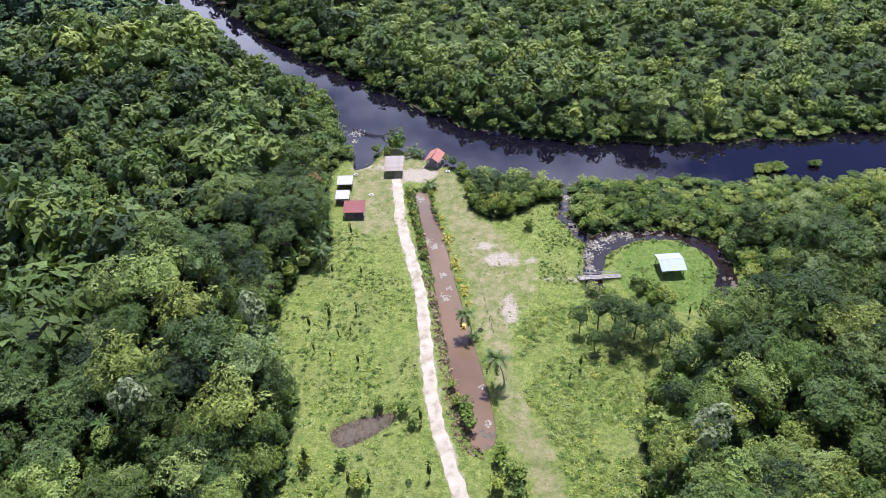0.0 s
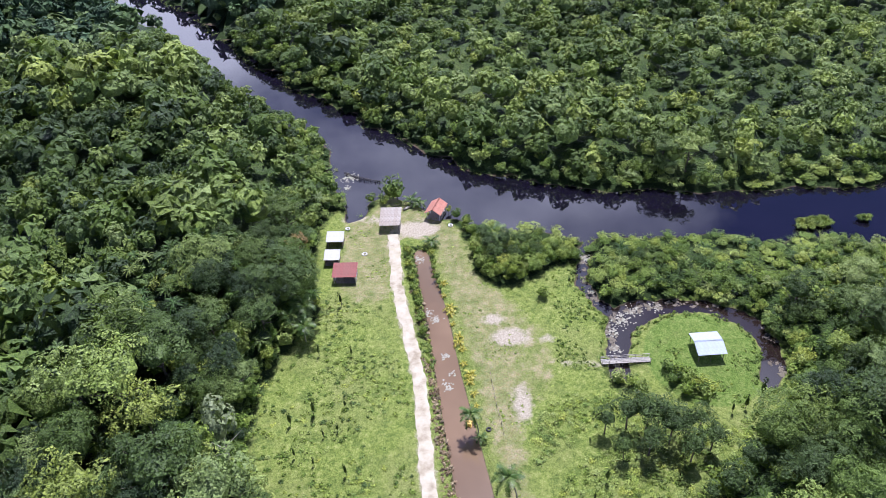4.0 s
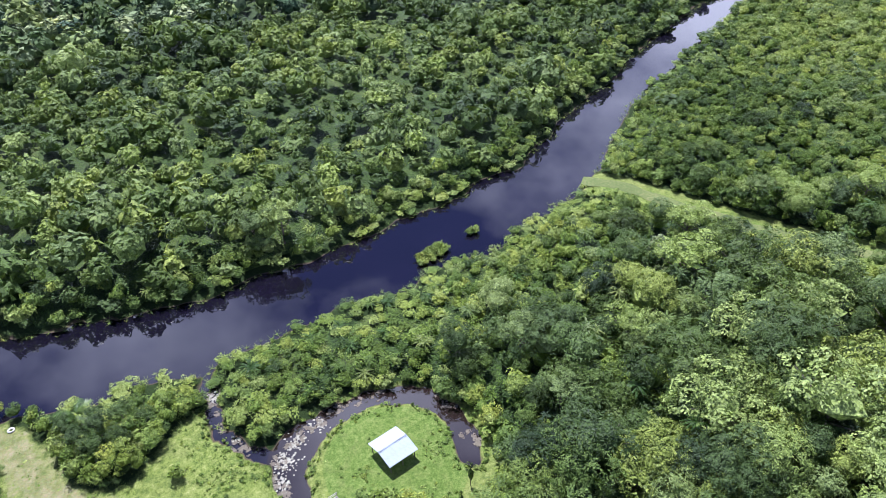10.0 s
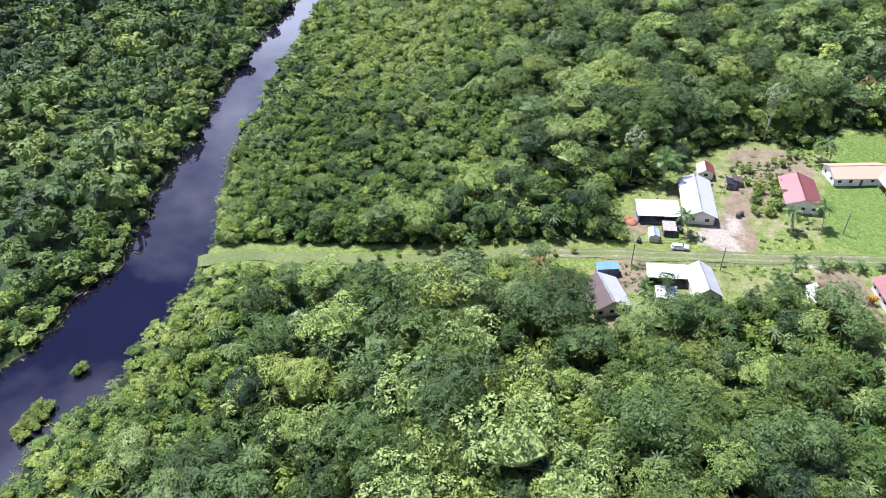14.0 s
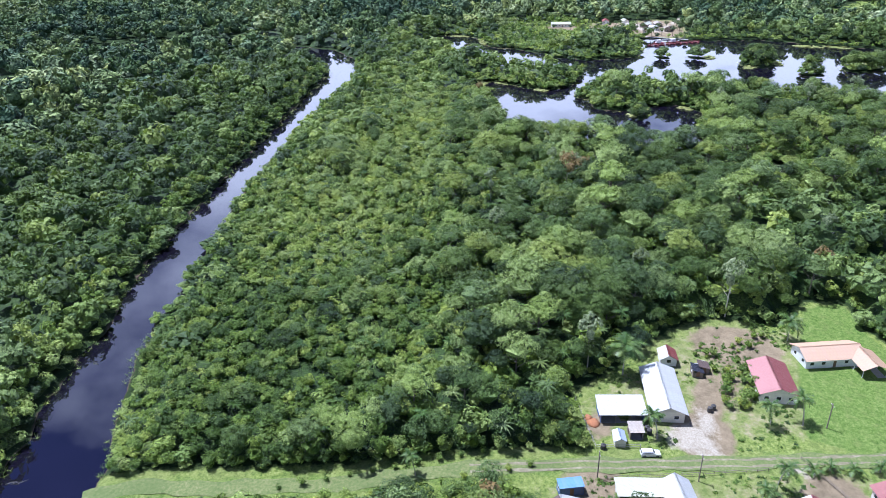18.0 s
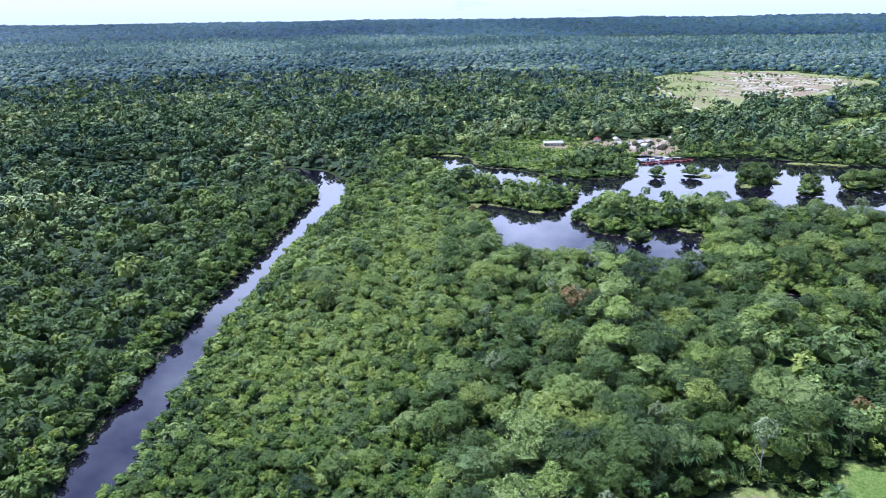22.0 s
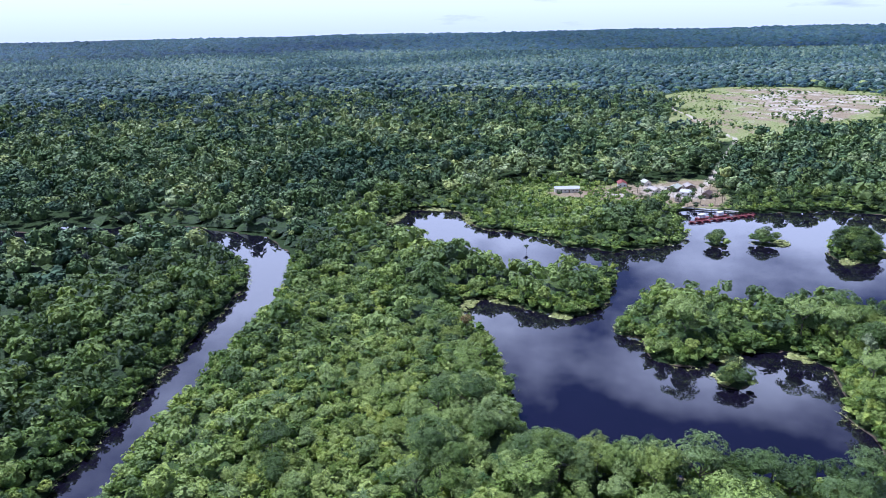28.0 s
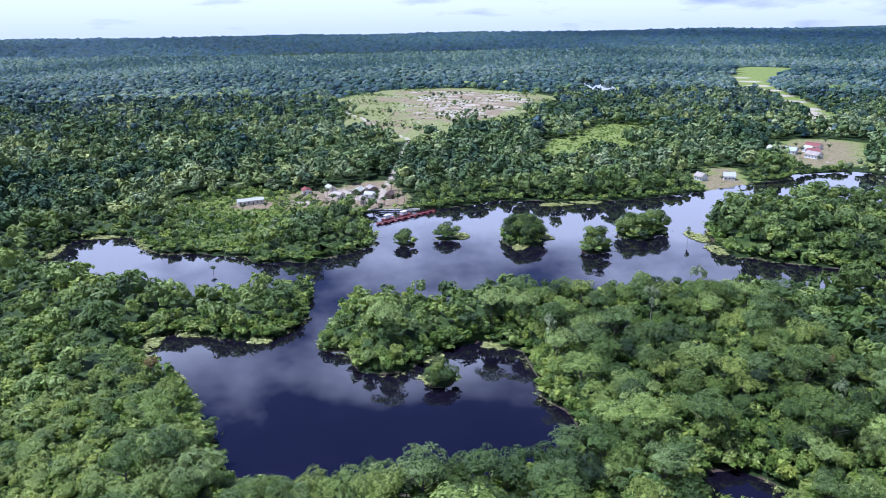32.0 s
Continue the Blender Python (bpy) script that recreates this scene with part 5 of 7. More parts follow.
for q in range(20):
    BUSH_SPOTS.append((163 + 26 * q / 20, 148 - 42 * q / 20 + (6.5 if q % 2 else -6.5), rng.uniform(0.5, 1.0)))
for k, (x, y, s) in enumerate(BUSH_SPOTS):
    put(BUSHES[k % 4], PLACED, x, y, 0.35, s * 1.1, k * 0.9)
SAPLING = tree_proto("sapling", 50, crown_shape(RNG, 6, 110, 0.2, 1, 2.4, 0.45, (0.25, 0.45), 0.5), MAT_LEAF, MAT_BARK, 2.6, 0.6, 0.95, 0.1, "slim dark green sapling in the meadow", "sapling", "saplings", 0.05)
for k, (x, y, s) in enumerate([(-31.4, 147.5, 1.1), (-30.4, 130.5, 1.5), (-24.1, 132.1, 0.9), (-24, 147, 0.9), (-27.8, 124.6, 0.8), (-22.4, 115.4, 1.1), (-30.6, 88.8, 1.8), (-21.8, 83.9, 1.4), (-17.9, 83.7, 1.3),
                               (-6.5, 85.1, 1.5), (-8.2, 98.4, 1.5), (-28, 164, 1.3), (27, 112, 1.2), (24, 108, 0.9), (62, 130.5, 1.7), (58, 128, 1.2), (55, 127, 1.0), (-33, 120, 1.0), (-35, 128, 1.2), (-25, 126, 0.8), (-29, 118, 0.8)]):
    put(SAPLING, PLACED, x, y, 0.4, s, k)


def frond_mesh(length, seed, leaflets=13, droop=0.55):
    """A feather frond: a curved rib with leaflets on both sides."""
    rg = random.Random(seed)
    v, f = [], []

    def rib(t):
        return Vector((length * t * (1 - 0.12 * t), 0, length * (0.42 * t - droop * 1.5 * t * t)))
    for i in range(6):
        p = rib(i / 5); w = 0.05 * (1 - i / 6)
        v += [(p.x, -w, p.z), (p.x, w, p.z)]
        if i:
            o = 2 * (i - 1)
            f += [(o, o + 1, o + 3), (o, o + 3, o + 2)]
    for i in range(leaflets):
        t = 0.12 + 0.86 * i / (leaflets - 1)
        p, q = rib(t), rib(min(t + 0.07, 1.0))
        ln = length * 0.34 * math.sin(math.pi * (0.15 + 0.8 * t)) ** 0.8
        for s in (-1, 1):
            tip = p + Vector((ln * 0.55, s * ln * rg.uniform(0.75, 1.0), -ln * rg.uniform(0.25, 0.6)))
            o = len(v)
            v += [tuple(p), tuple(q), tuple(tip)]
            f += [(o, o + 1, o + 2)]
    return mesh_of("frond", v, f, None, False, np.full(len(v), rg.uniform(0.2, 0.8)))


FRONDS = [frond_mesh(1.0, s, 13, 0.38 + 0.12 * s) for s in range(4)]


def palm_proto(name, height, length, count, lean, mat, label, group):
    root = tagged(new(name), label, "palm tree", group)
    bm = bmesh.new()
    top = Vector((lean, lean * 0.3, height))
    pts = [(lean * (t ** 2), lean * 0.3 * t * t, height * t - 0.3 * (1 - t)) for t in (0, 0.2, 0.4, 0.6, 0.8, 1.0)]
    add_limb(bm, pts, [0.2, 0.16, 0.14, 0.13, 0.12, 0.14])
    part("trunk", from_bm("trunk", bm), MAT_PALE_BARK, root)
    rg = random.Random(count)
    for k in range(count):
        me = FRONDS[k % 4].copy()
        me.materials.append(mat)
        ob = part("frond", me, mat, root)
        a = 2.4 * k + rg.uniform(-0.2, 0.2)
        tilt = -0.75 + 1.15 * k / count
        ob.matrix_basis = Matrix.LocRotScale(top, Euler((rg.uniform(-0.3, 0.3), tilt, a)), (length * rg.uniform(0.85, 1.1),) * 3)
    return root


COCO = palm_proto("coconut_palm", 7.0, 3.2, 16, 1.6, MAT_PALM, "coconut palm with a curved grey trunk", "coconut palms")
SMALL = palm_proto("young_palm", 1.2, 2.2, 11, 0.1, MAT_PALM, "young green palm with arching fronds", "young palms")
GOLD = palm_proto("yellow_palm", 0.35, 1.7, 10, 0.05, MAT_YELLOW_PALM, "small yellowish palm beside the canal", "canal palms")
BIGPALM = palm_proto("oil_palm", 7.5, 4.6, 22, 0.3, MAT_PALM, "large feather palm with long drooping fronds", "large palms")
for x, y, s, a in ((9.9, 108.4, 1.05, 2.6), (3.5, 124.7, 0.85, 3.0), (203.8, 78.2, 0.9, 1.0), (218.2, 46.4, 1.0, 0.4), (216.8, 53.4, 0.85, 2.0), (176.5, 126.5, 0.7, 1.0), (194, 54, 0.9, 5.0), (190, 57, 0.7, 3.0)):
    put(COCO, PLACED, x, y, 0.45, s, a)
for x, y, s in ((-12, 206.3, 1.3), (-9.5, 205, 1.2), (-6.1, 186.4, 1.25), (202, 45.9, 1.1), (204.1, 42.5, 1.2), (204.5, 38, 1.2), (206.7, 32.4, 1.2), (182, 83.5, 1.0), (180, 85, 1.1), (177, 84, 1.1), (187, 57, 1.2), (192, 55, 1.2), (3.8, 122.5, 0.8), (10.4, 188.6, 2.0)):
    put(SMALL, PLACED, x, y, 0.45, s, x)
for y, o, s, a in ((170.6, 0.3, 0.8, 0.4), (166.2, -0.2, 0.55, 1.9), (161.5, 0.5, 1.05, 2.7), (159.8, 0.2, 0.85, 4.1), (156.0, -0.1, 0.5, 0.8), (151.8, 0.4, 0.8, 5.2), (149.9, 0.1, 0.95, 3.3), (147.6, 0.5, 0.7, 1.1),
                   (143.2, 0.0, 0.6, 2.2), (139.9, 0.6, 1.0, 0.2), (138.1, 0.2, 0.8, 4.6), (134.6, 0.4, 0.65, 3.9), (131.2, 0.1, 0.5, 1.4)):
    put(GOLD, PLACED, -3.4 + 0.168 * (171 - y) + o, y, 0.4, s, a)
for x, y, s in ((226.5, 88.0, 1.15), (256, 46.4, 0.85), (-36, 158, 0.8), (-38.5, 155, 0.75), (-35, 152, 0.7), (-40, 160, 0.75)):
    put(BIGPALM, PLACED, x, y, 0.4, s, y)


# ---- buildings and small built things ----
M_TIN = plain("weathered_tin", (0.36, 0.32, 0.27), 0.55, 0.1, 0.25, 1.5, (0.22, 0.15, 0.09), 0.3)
M_TIN_BLUE = plain("bluish_zinc", (0.50, 0.57, 0.66), 0.35, 0.3, 0.12, 1.2, (0.45, 0.45, 0.46), 0.12)
M_TIN_WHITE = plain("white_painted_tin", (0.48, 0.485, 0.46), 0.5, 0.0, 0.10, 1.2, (0.40, 0.37, 0.30), 0.14)
M_TIN_CREAM = plain("greenish_cream_tin", (0.46, 0.47, 0.36), 0.55, 0.0, 0.12, 1.0, (0.34, 0.33, 0.22), 0.16)
M_BLUE_SHEET = plain("sky_blue_sheet", (0.09, 0.23, 0.38), 0.5, 0.0, 0.15, 1.0, (0.25, 0.3, 0.34), 0.15)
M_TIN_RED = plain("faded_red_tin", (0.24, 0.06, 0.05), 0.5, 0.1, 0.25, 1.5, (0.2, 0.1, 0.07), 0.2)
M_TIN_ROSE = plain("rose_red_tin", (0.235, 0.072, 0.064), 0.5, 0.1, 0.15, 1.0, (0.30, 0.12, 0.10), 0.15)
M_TIN_SALMON = plain("salmon_tin", (0.56, 0.24, 0.17), 0.5, 0.0, 0.12, 1.5, (0.4, 0.22, 0.16), 0.12)
M_PEACH = plain("peach_roof_paint", (0.47, 0.31, 0.185), 0.6, 0.0, 0.10, 1.0, (0.5, 0.3, 0.22), 0.15)
M_BROWN_TIN = plain("brown_rusted_tin", (0.13, 0.09, 0.075), 0.7, 0.1, 0.3, 1.5, (0.07, 0.05, 0.04), 0.2)
M_TIMBER = plain("grey_timber", (0.24, 0.20, 0.16), 0.85, 0.0, 0.25, 6.0)
M_PALE_TIMBER = plain("bleached_timber", (0.46, 0.43, 0.38), 0.85, 0.0, 0.2, 6.0, (0.2, 0.18, 0.15), 0.2)
M_DARK_TIMBER = plain("wet_dark_timber", (0.05, 0.042, 0.036), 0.8, 0.0, 0.3, 6.0)
M_CREAM = plain("cream_wall_paint", (0.72, 0.68, 0.58), 0.8, 0.0, 0.06, 2.0, (0.4, 0.36, 0.3), 0.12)
M_WHITE = plain("white_wall_paint", (0.78, 0.78, 0.76), 0.7, 0.0, 0.05, 2.0, (0.45, 0.42, 0.38), 0.10)
M_BLUE = plain("blue_paint", (0.06, 0.14, 0.36), 0.5, 0.0, 0.12, 2.0)
M_GREEN = plain("green_paint", (0.08, 0.22, 0.14), 0.6, 0.0, 0.12, 2.0)
M_CONCRETE = plain("grey_concrete", (0.38, 0.36, 0.33), 0.9, 0.0, 0.12, 2.0)
M_DOOR = plain("brown_door_paint", (0.16, 0.09, 0.05), 0.6)
M_RUBBER = plain("black_rubber", (0.025, 0.025, 0.026), 0.75, 0.0, 0.2, 4.0, (0.2, 0.18, 0.15), 0.2)
M_TYRE_WHITE = plain("white_painted_tyre", (0.7, 0.68, 0.64), 0.7, 0.0, 0.1, 4.0, (0.2, 0.18, 0.15), 0.2)
M_CAR = plain("white_car_paint", (0.78, 0.78, 0.77), 0.25, 0.0, 0.03, 1.0, (0.5, 0.47, 0.42), 0.06)
M_YELLOW = plain("yellow_paint", (0.66, 0.42, 0.04), 0.5, 0.0, 0.1, 2.0)
M_RED = plain("red_metal_paint", (0.20, 0.034, 0.034), 0.5, 0.1, 0.3, 1.0)
M_STEEL = plain("grey_steel", (0.35, 0.36, 0.37), 0.4, 0.6, 0.1, 3.0)
M_LILY = plain("pale_lily_pads", (0.29, 0.27, 0.21), 0.6, 0.0, 0.35, 3.0, (0.3, 0.34, 0.2), 0.2)
M_ORANGE_EARTH = plain("orange_earth_heap", (0.42, 0.17, 0.07), 0.95, 0.0, 0.2, 2.0)


def pane_mat():
    m, n, l, b = shader("dark_window_glass")
    b.inputs["Base Color"].default_value = (0.02, 0.025, 0.03, 1)
    b.inputs["Roughness"].default_value = 0.08
    return m


M_PANE = pane_mat()
UNIT = {}


def box_mesh(name, lo, hi, bevel=0.0):
    """A board or block between two corners, its long edges eased."""
    key = (name, tuple(round(q, 3) for q in (*lo, *hi)), bevel)
    if key in UNIT:
        return UNIT[key].copy()
    bm = bmesh.new()
    add_box(bm, lo, hi)
    if bevel:
        bmesh.ops.bevel(bm, geom=bm.edges[:], offset=bevel, segments=1, affect="EDGES")
    me = from_bm(name, bm)
    UNIT[key] = me
    return me.copy()


def add_box(bm, lo, hi):
    v = [bm.verts.new((x, y, z)) for z in (lo[2], hi[2]) for y in (lo[1], hi[1]) for x in (lo[0], hi[0])]
    for q in ((0, 2, 3, 1), (4, 5, 7, 6), (0, 1, 5, 4), (2, 6, 7, 3), (0, 4, 6, 2), (1, 3, 7, 5)):
        bm.faces.new([v[k] for k in q])


def beam_mesh(name, a, b, w, h):
    a, b = Vector(a), Vector(b)
    t = (b - a).normalized()
    up = Vector((0, 0, 1)) if abs(t.z) < 0.95 else Vector((1, 0, 0))
    s = t.cross(up).normalized(); u = s.cross(t)
    bm = bmesh.new()
    v = [bm.verts.new(p + s * i * w / 2 + u * j * h / 2) for p in (a, b) for i, j in ((-1, -1), (1, -1), (1, 1), (-1, 1))]
    for q in ((3, 2, 1, 0), (4, 5, 6, 7), (0, 1, 5, 4), (1, 2, 6, 5), (2, 3, 7, 6), (3, 0, 4, 7)):
        bm.faces.new([v[k] for k in q])
    return from_bm(name, bm)


def post_mesh(name, h, r, sides=7):
    bm = bmesh.new()
    add_limb(bm, [(0, 0, -0.4), (0, 0, h * 0.5), (0.01, 0.01, h)], [r * 1.1, r, r * 0.92], sides)
    return from_bm(name, bm)


def sheet_mesh(width, length, waves=5):
    """A corrugated sheet, lying along +y from the origin, with real thickness."""
    key = ("sheet", round(width, 2), round(length, 2))
    if key in UNIT:
        return UNIT[key]
    bm = bmesh.new()
    top, bot = [], []
    for i in range(2 * waves + 1):
        x, z = width * (i / (2 * waves) - 0.5), 0.035 * (i % 2)
        top.append([bm.verts.new((x, y, z)) for y in (0, length)])
        bot.append([bm.verts.new((x, y, z - 0.02)) for y in (0, length)])
    for i in range(2 * waves):
        bm.faces.new((top[i][0], top[i + 1][0], top[i + 1][1], top[i][1]))
        bm.faces.new((bot[i + 1][0], bot[i][0], bot[i][1], bot[i + 1][1]))
    UNIT[key] = from_bm("roof_sheet", bm)
    return UNIT[key]


def slope(roof, x0, x1, top, foot, mat, seed, step=0.95):
    """Cover a slope between a ridge line and an eave line (y, z pairs) with single sheets. Built in the thing's own axes."""
    rg = random.Random(seed)
    n = max(1, round((x1 - x0) / step))
    w = (x1 - x0) / n
    (ty, tz), (fy_, fz) = top, foot
    length = math.hypot(fy_ - ty, fz - tz)
    pitch = math.atan2(fz - tz, abs(fy_ - ty))
    for k in range(n):
        me = sheet_mesh(w * 1.04, length)
        key = ("sheetmat", me.name, mat.name)
        if key not in UNIT:
            UNIT[key] = me.copy()
            UNIT[key].materials.append(mat)
        ob = part("roof_sheet", UNIT[key], mat, roof)
        turn = 0 if fy_ > ty else math.pi
        ob.matrix_basis = Matrix.LocRotScale((x0 + w * (k + 0.5), ty, tz + 0.03 + rg.uniform(0, 0.02)), Euler((pitch, 0, turn)), (1, 1, rg.uniform(0.98, 1.03))) \
            @ pose(0, 0, 0, rg.uniform(-0.3, 0.3), 0, rg.uniform(-0.4, 0.4))


def wall_mesh(length, height, thick, holes):
    """An upright wall along +x from the origin, with openings (x0, x1, z0, z1) that go through."""
    bm = bmesh.new()
    x = 0
    for a, b, z0, z1 in sorted(holes):
        add_box(bm, (x, 0, 0), (a, thick, height))
        if z0 > 0:
            add_box(bm, (a, 0, 0), (b, thick, z0))
        if z1 < height:
            add_box(bm, (a, 0, z1), (b, thick, height))
        x = b
    add_box(bm, (x, 0, 0), (length, thick, height))
    return from_bm("wall", bm)


def add_wall(root, a, b, height, mat, holes=(), door_at=None):
    """A wall from a to b (seen from outside, left to right) with windows and doors in it."""
    d = Vector((b[0] - a[0], b[1] - a[1]))
    wall = part("wall", wall_mesh(d.length, height, 0.14, list(holes)), mat, root)
    wall.matrix_basis = Matrix.Translation((a[0], a[1], 0)) @ Matrix.Rotation(math.atan2(d.y, d.x), 4, "Z")
    for x0, x1, z0, z1 in holes:
        if z0 < 0.2:
            part("door", box_mesh("door", (x0 + 0.02, 0.05, 0.02), (x1 - 0.02, 0.1, z1 - 0.02)), M_DOOR, wall)
        else:
            bm = bmesh.new()
            for lo, hi in (((x0 - 0.06, -0.03, z0 - 0.06), (x1 + 0.06, 0.04, z0 + 0.03)), ((x0 - 0.06, -0.03, z1 - 0.03), (x1 + 0.06, 0.04, z1 + 0.06)),
                           ((x0 - 0.06, -0.03, z0), (x0 + 0.03, 0.04, z1)), ((x1 - 0.03, -0.03, z0), (x1 + 0.06, 0.04, z1))):
                add_box(bm, lo, hi)
            part("window_frame", from_bm("window_frame", bm), M_WHITE, wall)
            part("window_pane", box_mesh("window_pane", (x0, 0.05, z0), (x1, 0.07, z1)), M_PANE, wall)
    return wall


def gable_mesh(w, h, thick=0.12):
    bm = bmesh.new()
    a = [bm.verts.new(p) for p in ((0, -w / 2, 0), (0, w / 2, 0), (0, 0, h))]
    b = [bm.verts.new(p) for p in ((thick, -w / 2, 0), (thick, w / 2, 0), (thick, 0, h))]
    bm.faces.new(a[::-1]); bm.faces.new(b)
    for k in range(3):
        bm.faces.new((a[k], a[(k + 1) % 3], b[(k + 1) % 3], b[k]))
    return from_bm("gable", bm)


def building(name, label, x, y, turn, L, W, eave, ridge, roof_mat, wall_mat=None, walls="all", over=0.5, post_mat=None, roof2=None, z=0.5, mono=False, category="house", floor=True, step=0.95, group=""):
    """A house or shelter with its ridge along local x: floor, posts or walls, gables, roof frame, single roof sheets, ridge cap."""
    post_mat = post_mat or M_TIMBER
    root = tagged(new(name), label, category, group)
    root.matrix_basis = pose(x, y, z, 0, 0, turn)
    if floor:
        part("floor_slab", box_mesh("floor_slab", (-L / 2, -W / 2, -0.5), (L / 2, W / 2, 0.06)), M_CONCRETE, root)
    n = max(2, round(L / 3.2) + 1)
    if walls != "all":
        pm = post_mesh("post", 1.0, 0.09)
        pm.materials.append(post_mat)
        for k in range(n):
            for s in (-1, 1):
                h = eave if not mono or s < 0 else ridge
                p = part("post", pm, post_mat, root)
                p.matrix_basis = Matrix.LocRotScale((-L / 2 + 0.15 + (L - 0.3) * k / (n - 1), s * (W / 2 - 0.15), 0), None, (1, 1, h))
    if walls in ("all", "back", "three"):
        def holes(length, door):
            out = []
            m = int(length / 2.6)
            for k in range(m):
                c = length * (k + 0.5) / m
                if door and k == m // 2:
                    out.append((c - 0.45, c + 0.45, 0.0, 2.0))
                else:
                    out.append((c - 0.55, c + 0.55, 1.0, 2.0))
            return out
        if walls == "all":
            add_wall(root, (-L / 2, -W / 2), (L / 2, -W / 2), eave, wall_mat, holes(L, True))
        if walls in ("all", "three"):
            add_wall(root, (L / 2, -W / 2), (L / 2, W / 2), eave, wall_mat, holes(W, False))
            add_wall(root, (-L / 2, W / 2), (-L / 2, -W / 2), eave, wall_mat, holes(W, walls != "all"))
        add_wall(root, (L / 2, W / 2), (-L / 2, W / 2), eave, wall_mat, holes(L, False))
        if not mono:
            for s, rot in ((1, 180), (-1, 0)):
                g = part("gable", gable_mesh(W, ridge - eave), wall_mat, root)
                g.matrix_basis = pose(s * L / 2, 0, eave, 0, 0, rot)
    bm = bmesh.new()
    xs = [-L / 2 - over * 0.6 + (L + over * 1.2) * k / (n - 1) for k in range(n)]
    roof = None
    if mono:
        fr = beam_mesh("roof", (-L / 2 - over, W / 2 - 0.15, ridge - 0.02), (L / 2 + over, W / 2 - 0.15, ridge - 0.02), 0.08, 0.14)
        roof = part("roof", fr, M_TIMBER, root)
        part("roof_beam", beam_mesh("roof_beam", (-L / 2 - over, -W / 2 + 0.15, eave - 0.02), (L / 2 + over, -W / 2 + 0.15, eave - 0.02), 0.08, 0.14), M_TIMBER, root)
        k = (ridge - eave) / W
        slope(roof, -L / 2 - over, L / 2 + over, (W / 2 + over, ridge + 0.08 + k * over), (-W / 2 - over, eave + 0.08 - k * over), roof_mat, len(name) + int(x), step)
    else:
        bmr = bmesh.new()
        add_box(bmr, (-L / 2 - over, -0.05, ridge - 0.16), (L / 2 + over, 0.05, ridge - 0.02))
        roof = part("roof", from_bm("roof", bmr), M_TIMBER, root)
        for s in (-1, 1):
            part("roof_beam", beam_mesh("roof_beam", (-L / 2 - over, s * (W / 2 - 0.12), eave), (L / 2 + over, s * (W / 2 - 0.12), eave), 0.08, 0.14), M_TIMBER, root)
        for xx in xs:
            for s in (-1, 1):
                part("rafter", beam_mesh("rafter", (xx, 0, ridge - 0.06), (xx, s * W / 2, eave + 0.03), 0.06, 0.1), M_TIMBER, root)
        k = (ridge - eave) / (W / 2)
        for s, mat in ((-1, roof_mat), (1, roof2 or roof_mat)):
            slope(roof, -L / 2 - over, L / 2 + over, (0, ridge + 0.05), (s * (W / 2 + over), eave + 0.05 - k * over), mat, int(x + y) + s, step)
        bmc = bmesh.new()
        for s in (-1, 1):
            v = [bmc.verts.new(p) for p in ((-L / 2 - over, 0, ridge + 0.14), (L / 2 + over, 0, ridge + 0.14), (L / 2 + over, s * 0.28, ridge + 0.12 - k * 0.28), (-L / 2 - over, s * 0.28, ridge + 0.12 - k * 0.28))]
            bmc.faces.new(v if s < 0 else v[::-1])
        bmesh.ops.solidify(bmc, geom=bmc.faces[:], thickness=0.02)
        part("ridge_cap", from_bm("ridge_cap", bmc), roof_mat, roof)
    return root


# the landing by the river
building("pavilion", "open pavilion with a bluish corrugated metal roof on a grassy isle", 54.8, 144.3, 2, 5.6, 6.2, 2.4, 3.2, M_TIN_BLUE, None, "none", 0.35, M_TIMBER, category="pavilion", floor=False)
building("tin_shelter", "open shelter with a patched weathered tin roof beside the track", -17.2, 196.6, -2, 5.0, 6.4, 2.3, 3.2, M_TIN, None, "none", 0.4, M_TIMBER, mono=True, category="shelter", floor=False)
building("river_hut", "small open hut with a salmon-red metal roof on the river bank", -4.6, 200.6, 70, 5.4, 4.0, 2.3, 3.6, M_TIN_SALMON, M_WHITE, "none", 0.4, M_WHITE, category="hut")
building("small_hut", "small hut with a pale ribbed roof at the forest edge", -31.8, 188.9, -2, 4.2, 3.2, 2.0, 2.7, M_TIN_WHITE, M_TIMBER, "three", 0.25, mono=True, category="hut", group="huts at the forest edge")
building("small_hut", "small hut with a pale ribbed roof at the forest edge", -31.8, 181.1, -2, 3.6, 3.0, 2.0, 2.7, M_TIN_WHITE, M_TIMBER, "three", 0.25, mono=True, category="hut", group="huts at the forest edge")
building("red_hut", "wooden hut with a faded red tin roof and open front", -27.8, 174.4, -2, 5.6, 4.2, 2.2, 3.0, M_TIN_RED, M_CREAM, "three", 0.3, mono=True, category="hut")

# the village by the grass road
building("long_house", "long house with a white painted metal roof and porch", 219, 78, 12.5, 17.5, 7.4, 3.0, 4.6, M_TIN_WHITE, M_CREAM, "all", 0.7)
building("workshop", "long open workshop with a pale metal roof and blue front", 209.8, 87, -73, 10.2, 5.6, 2.6, 3.4, M_TIN_WHITE, M_BLUE, "three", 0.5, mono=True, category="workshop")
building("shed", "small shed with a bluish white roof behind the fence", 200, 86.3, 15, 3.4, 2.4, 1.9, 2.5, M_TIN_BLUE, M_CREAM, "all", 0.2, category="shed")
building("shed", "small shed with a pale brown roof and open front", 203.6, 83, -73, 3.0, 3.0, 2.0, 2.6, M_TIN, M_TIMBER, "three", 0.2, mono=True, category="shed")
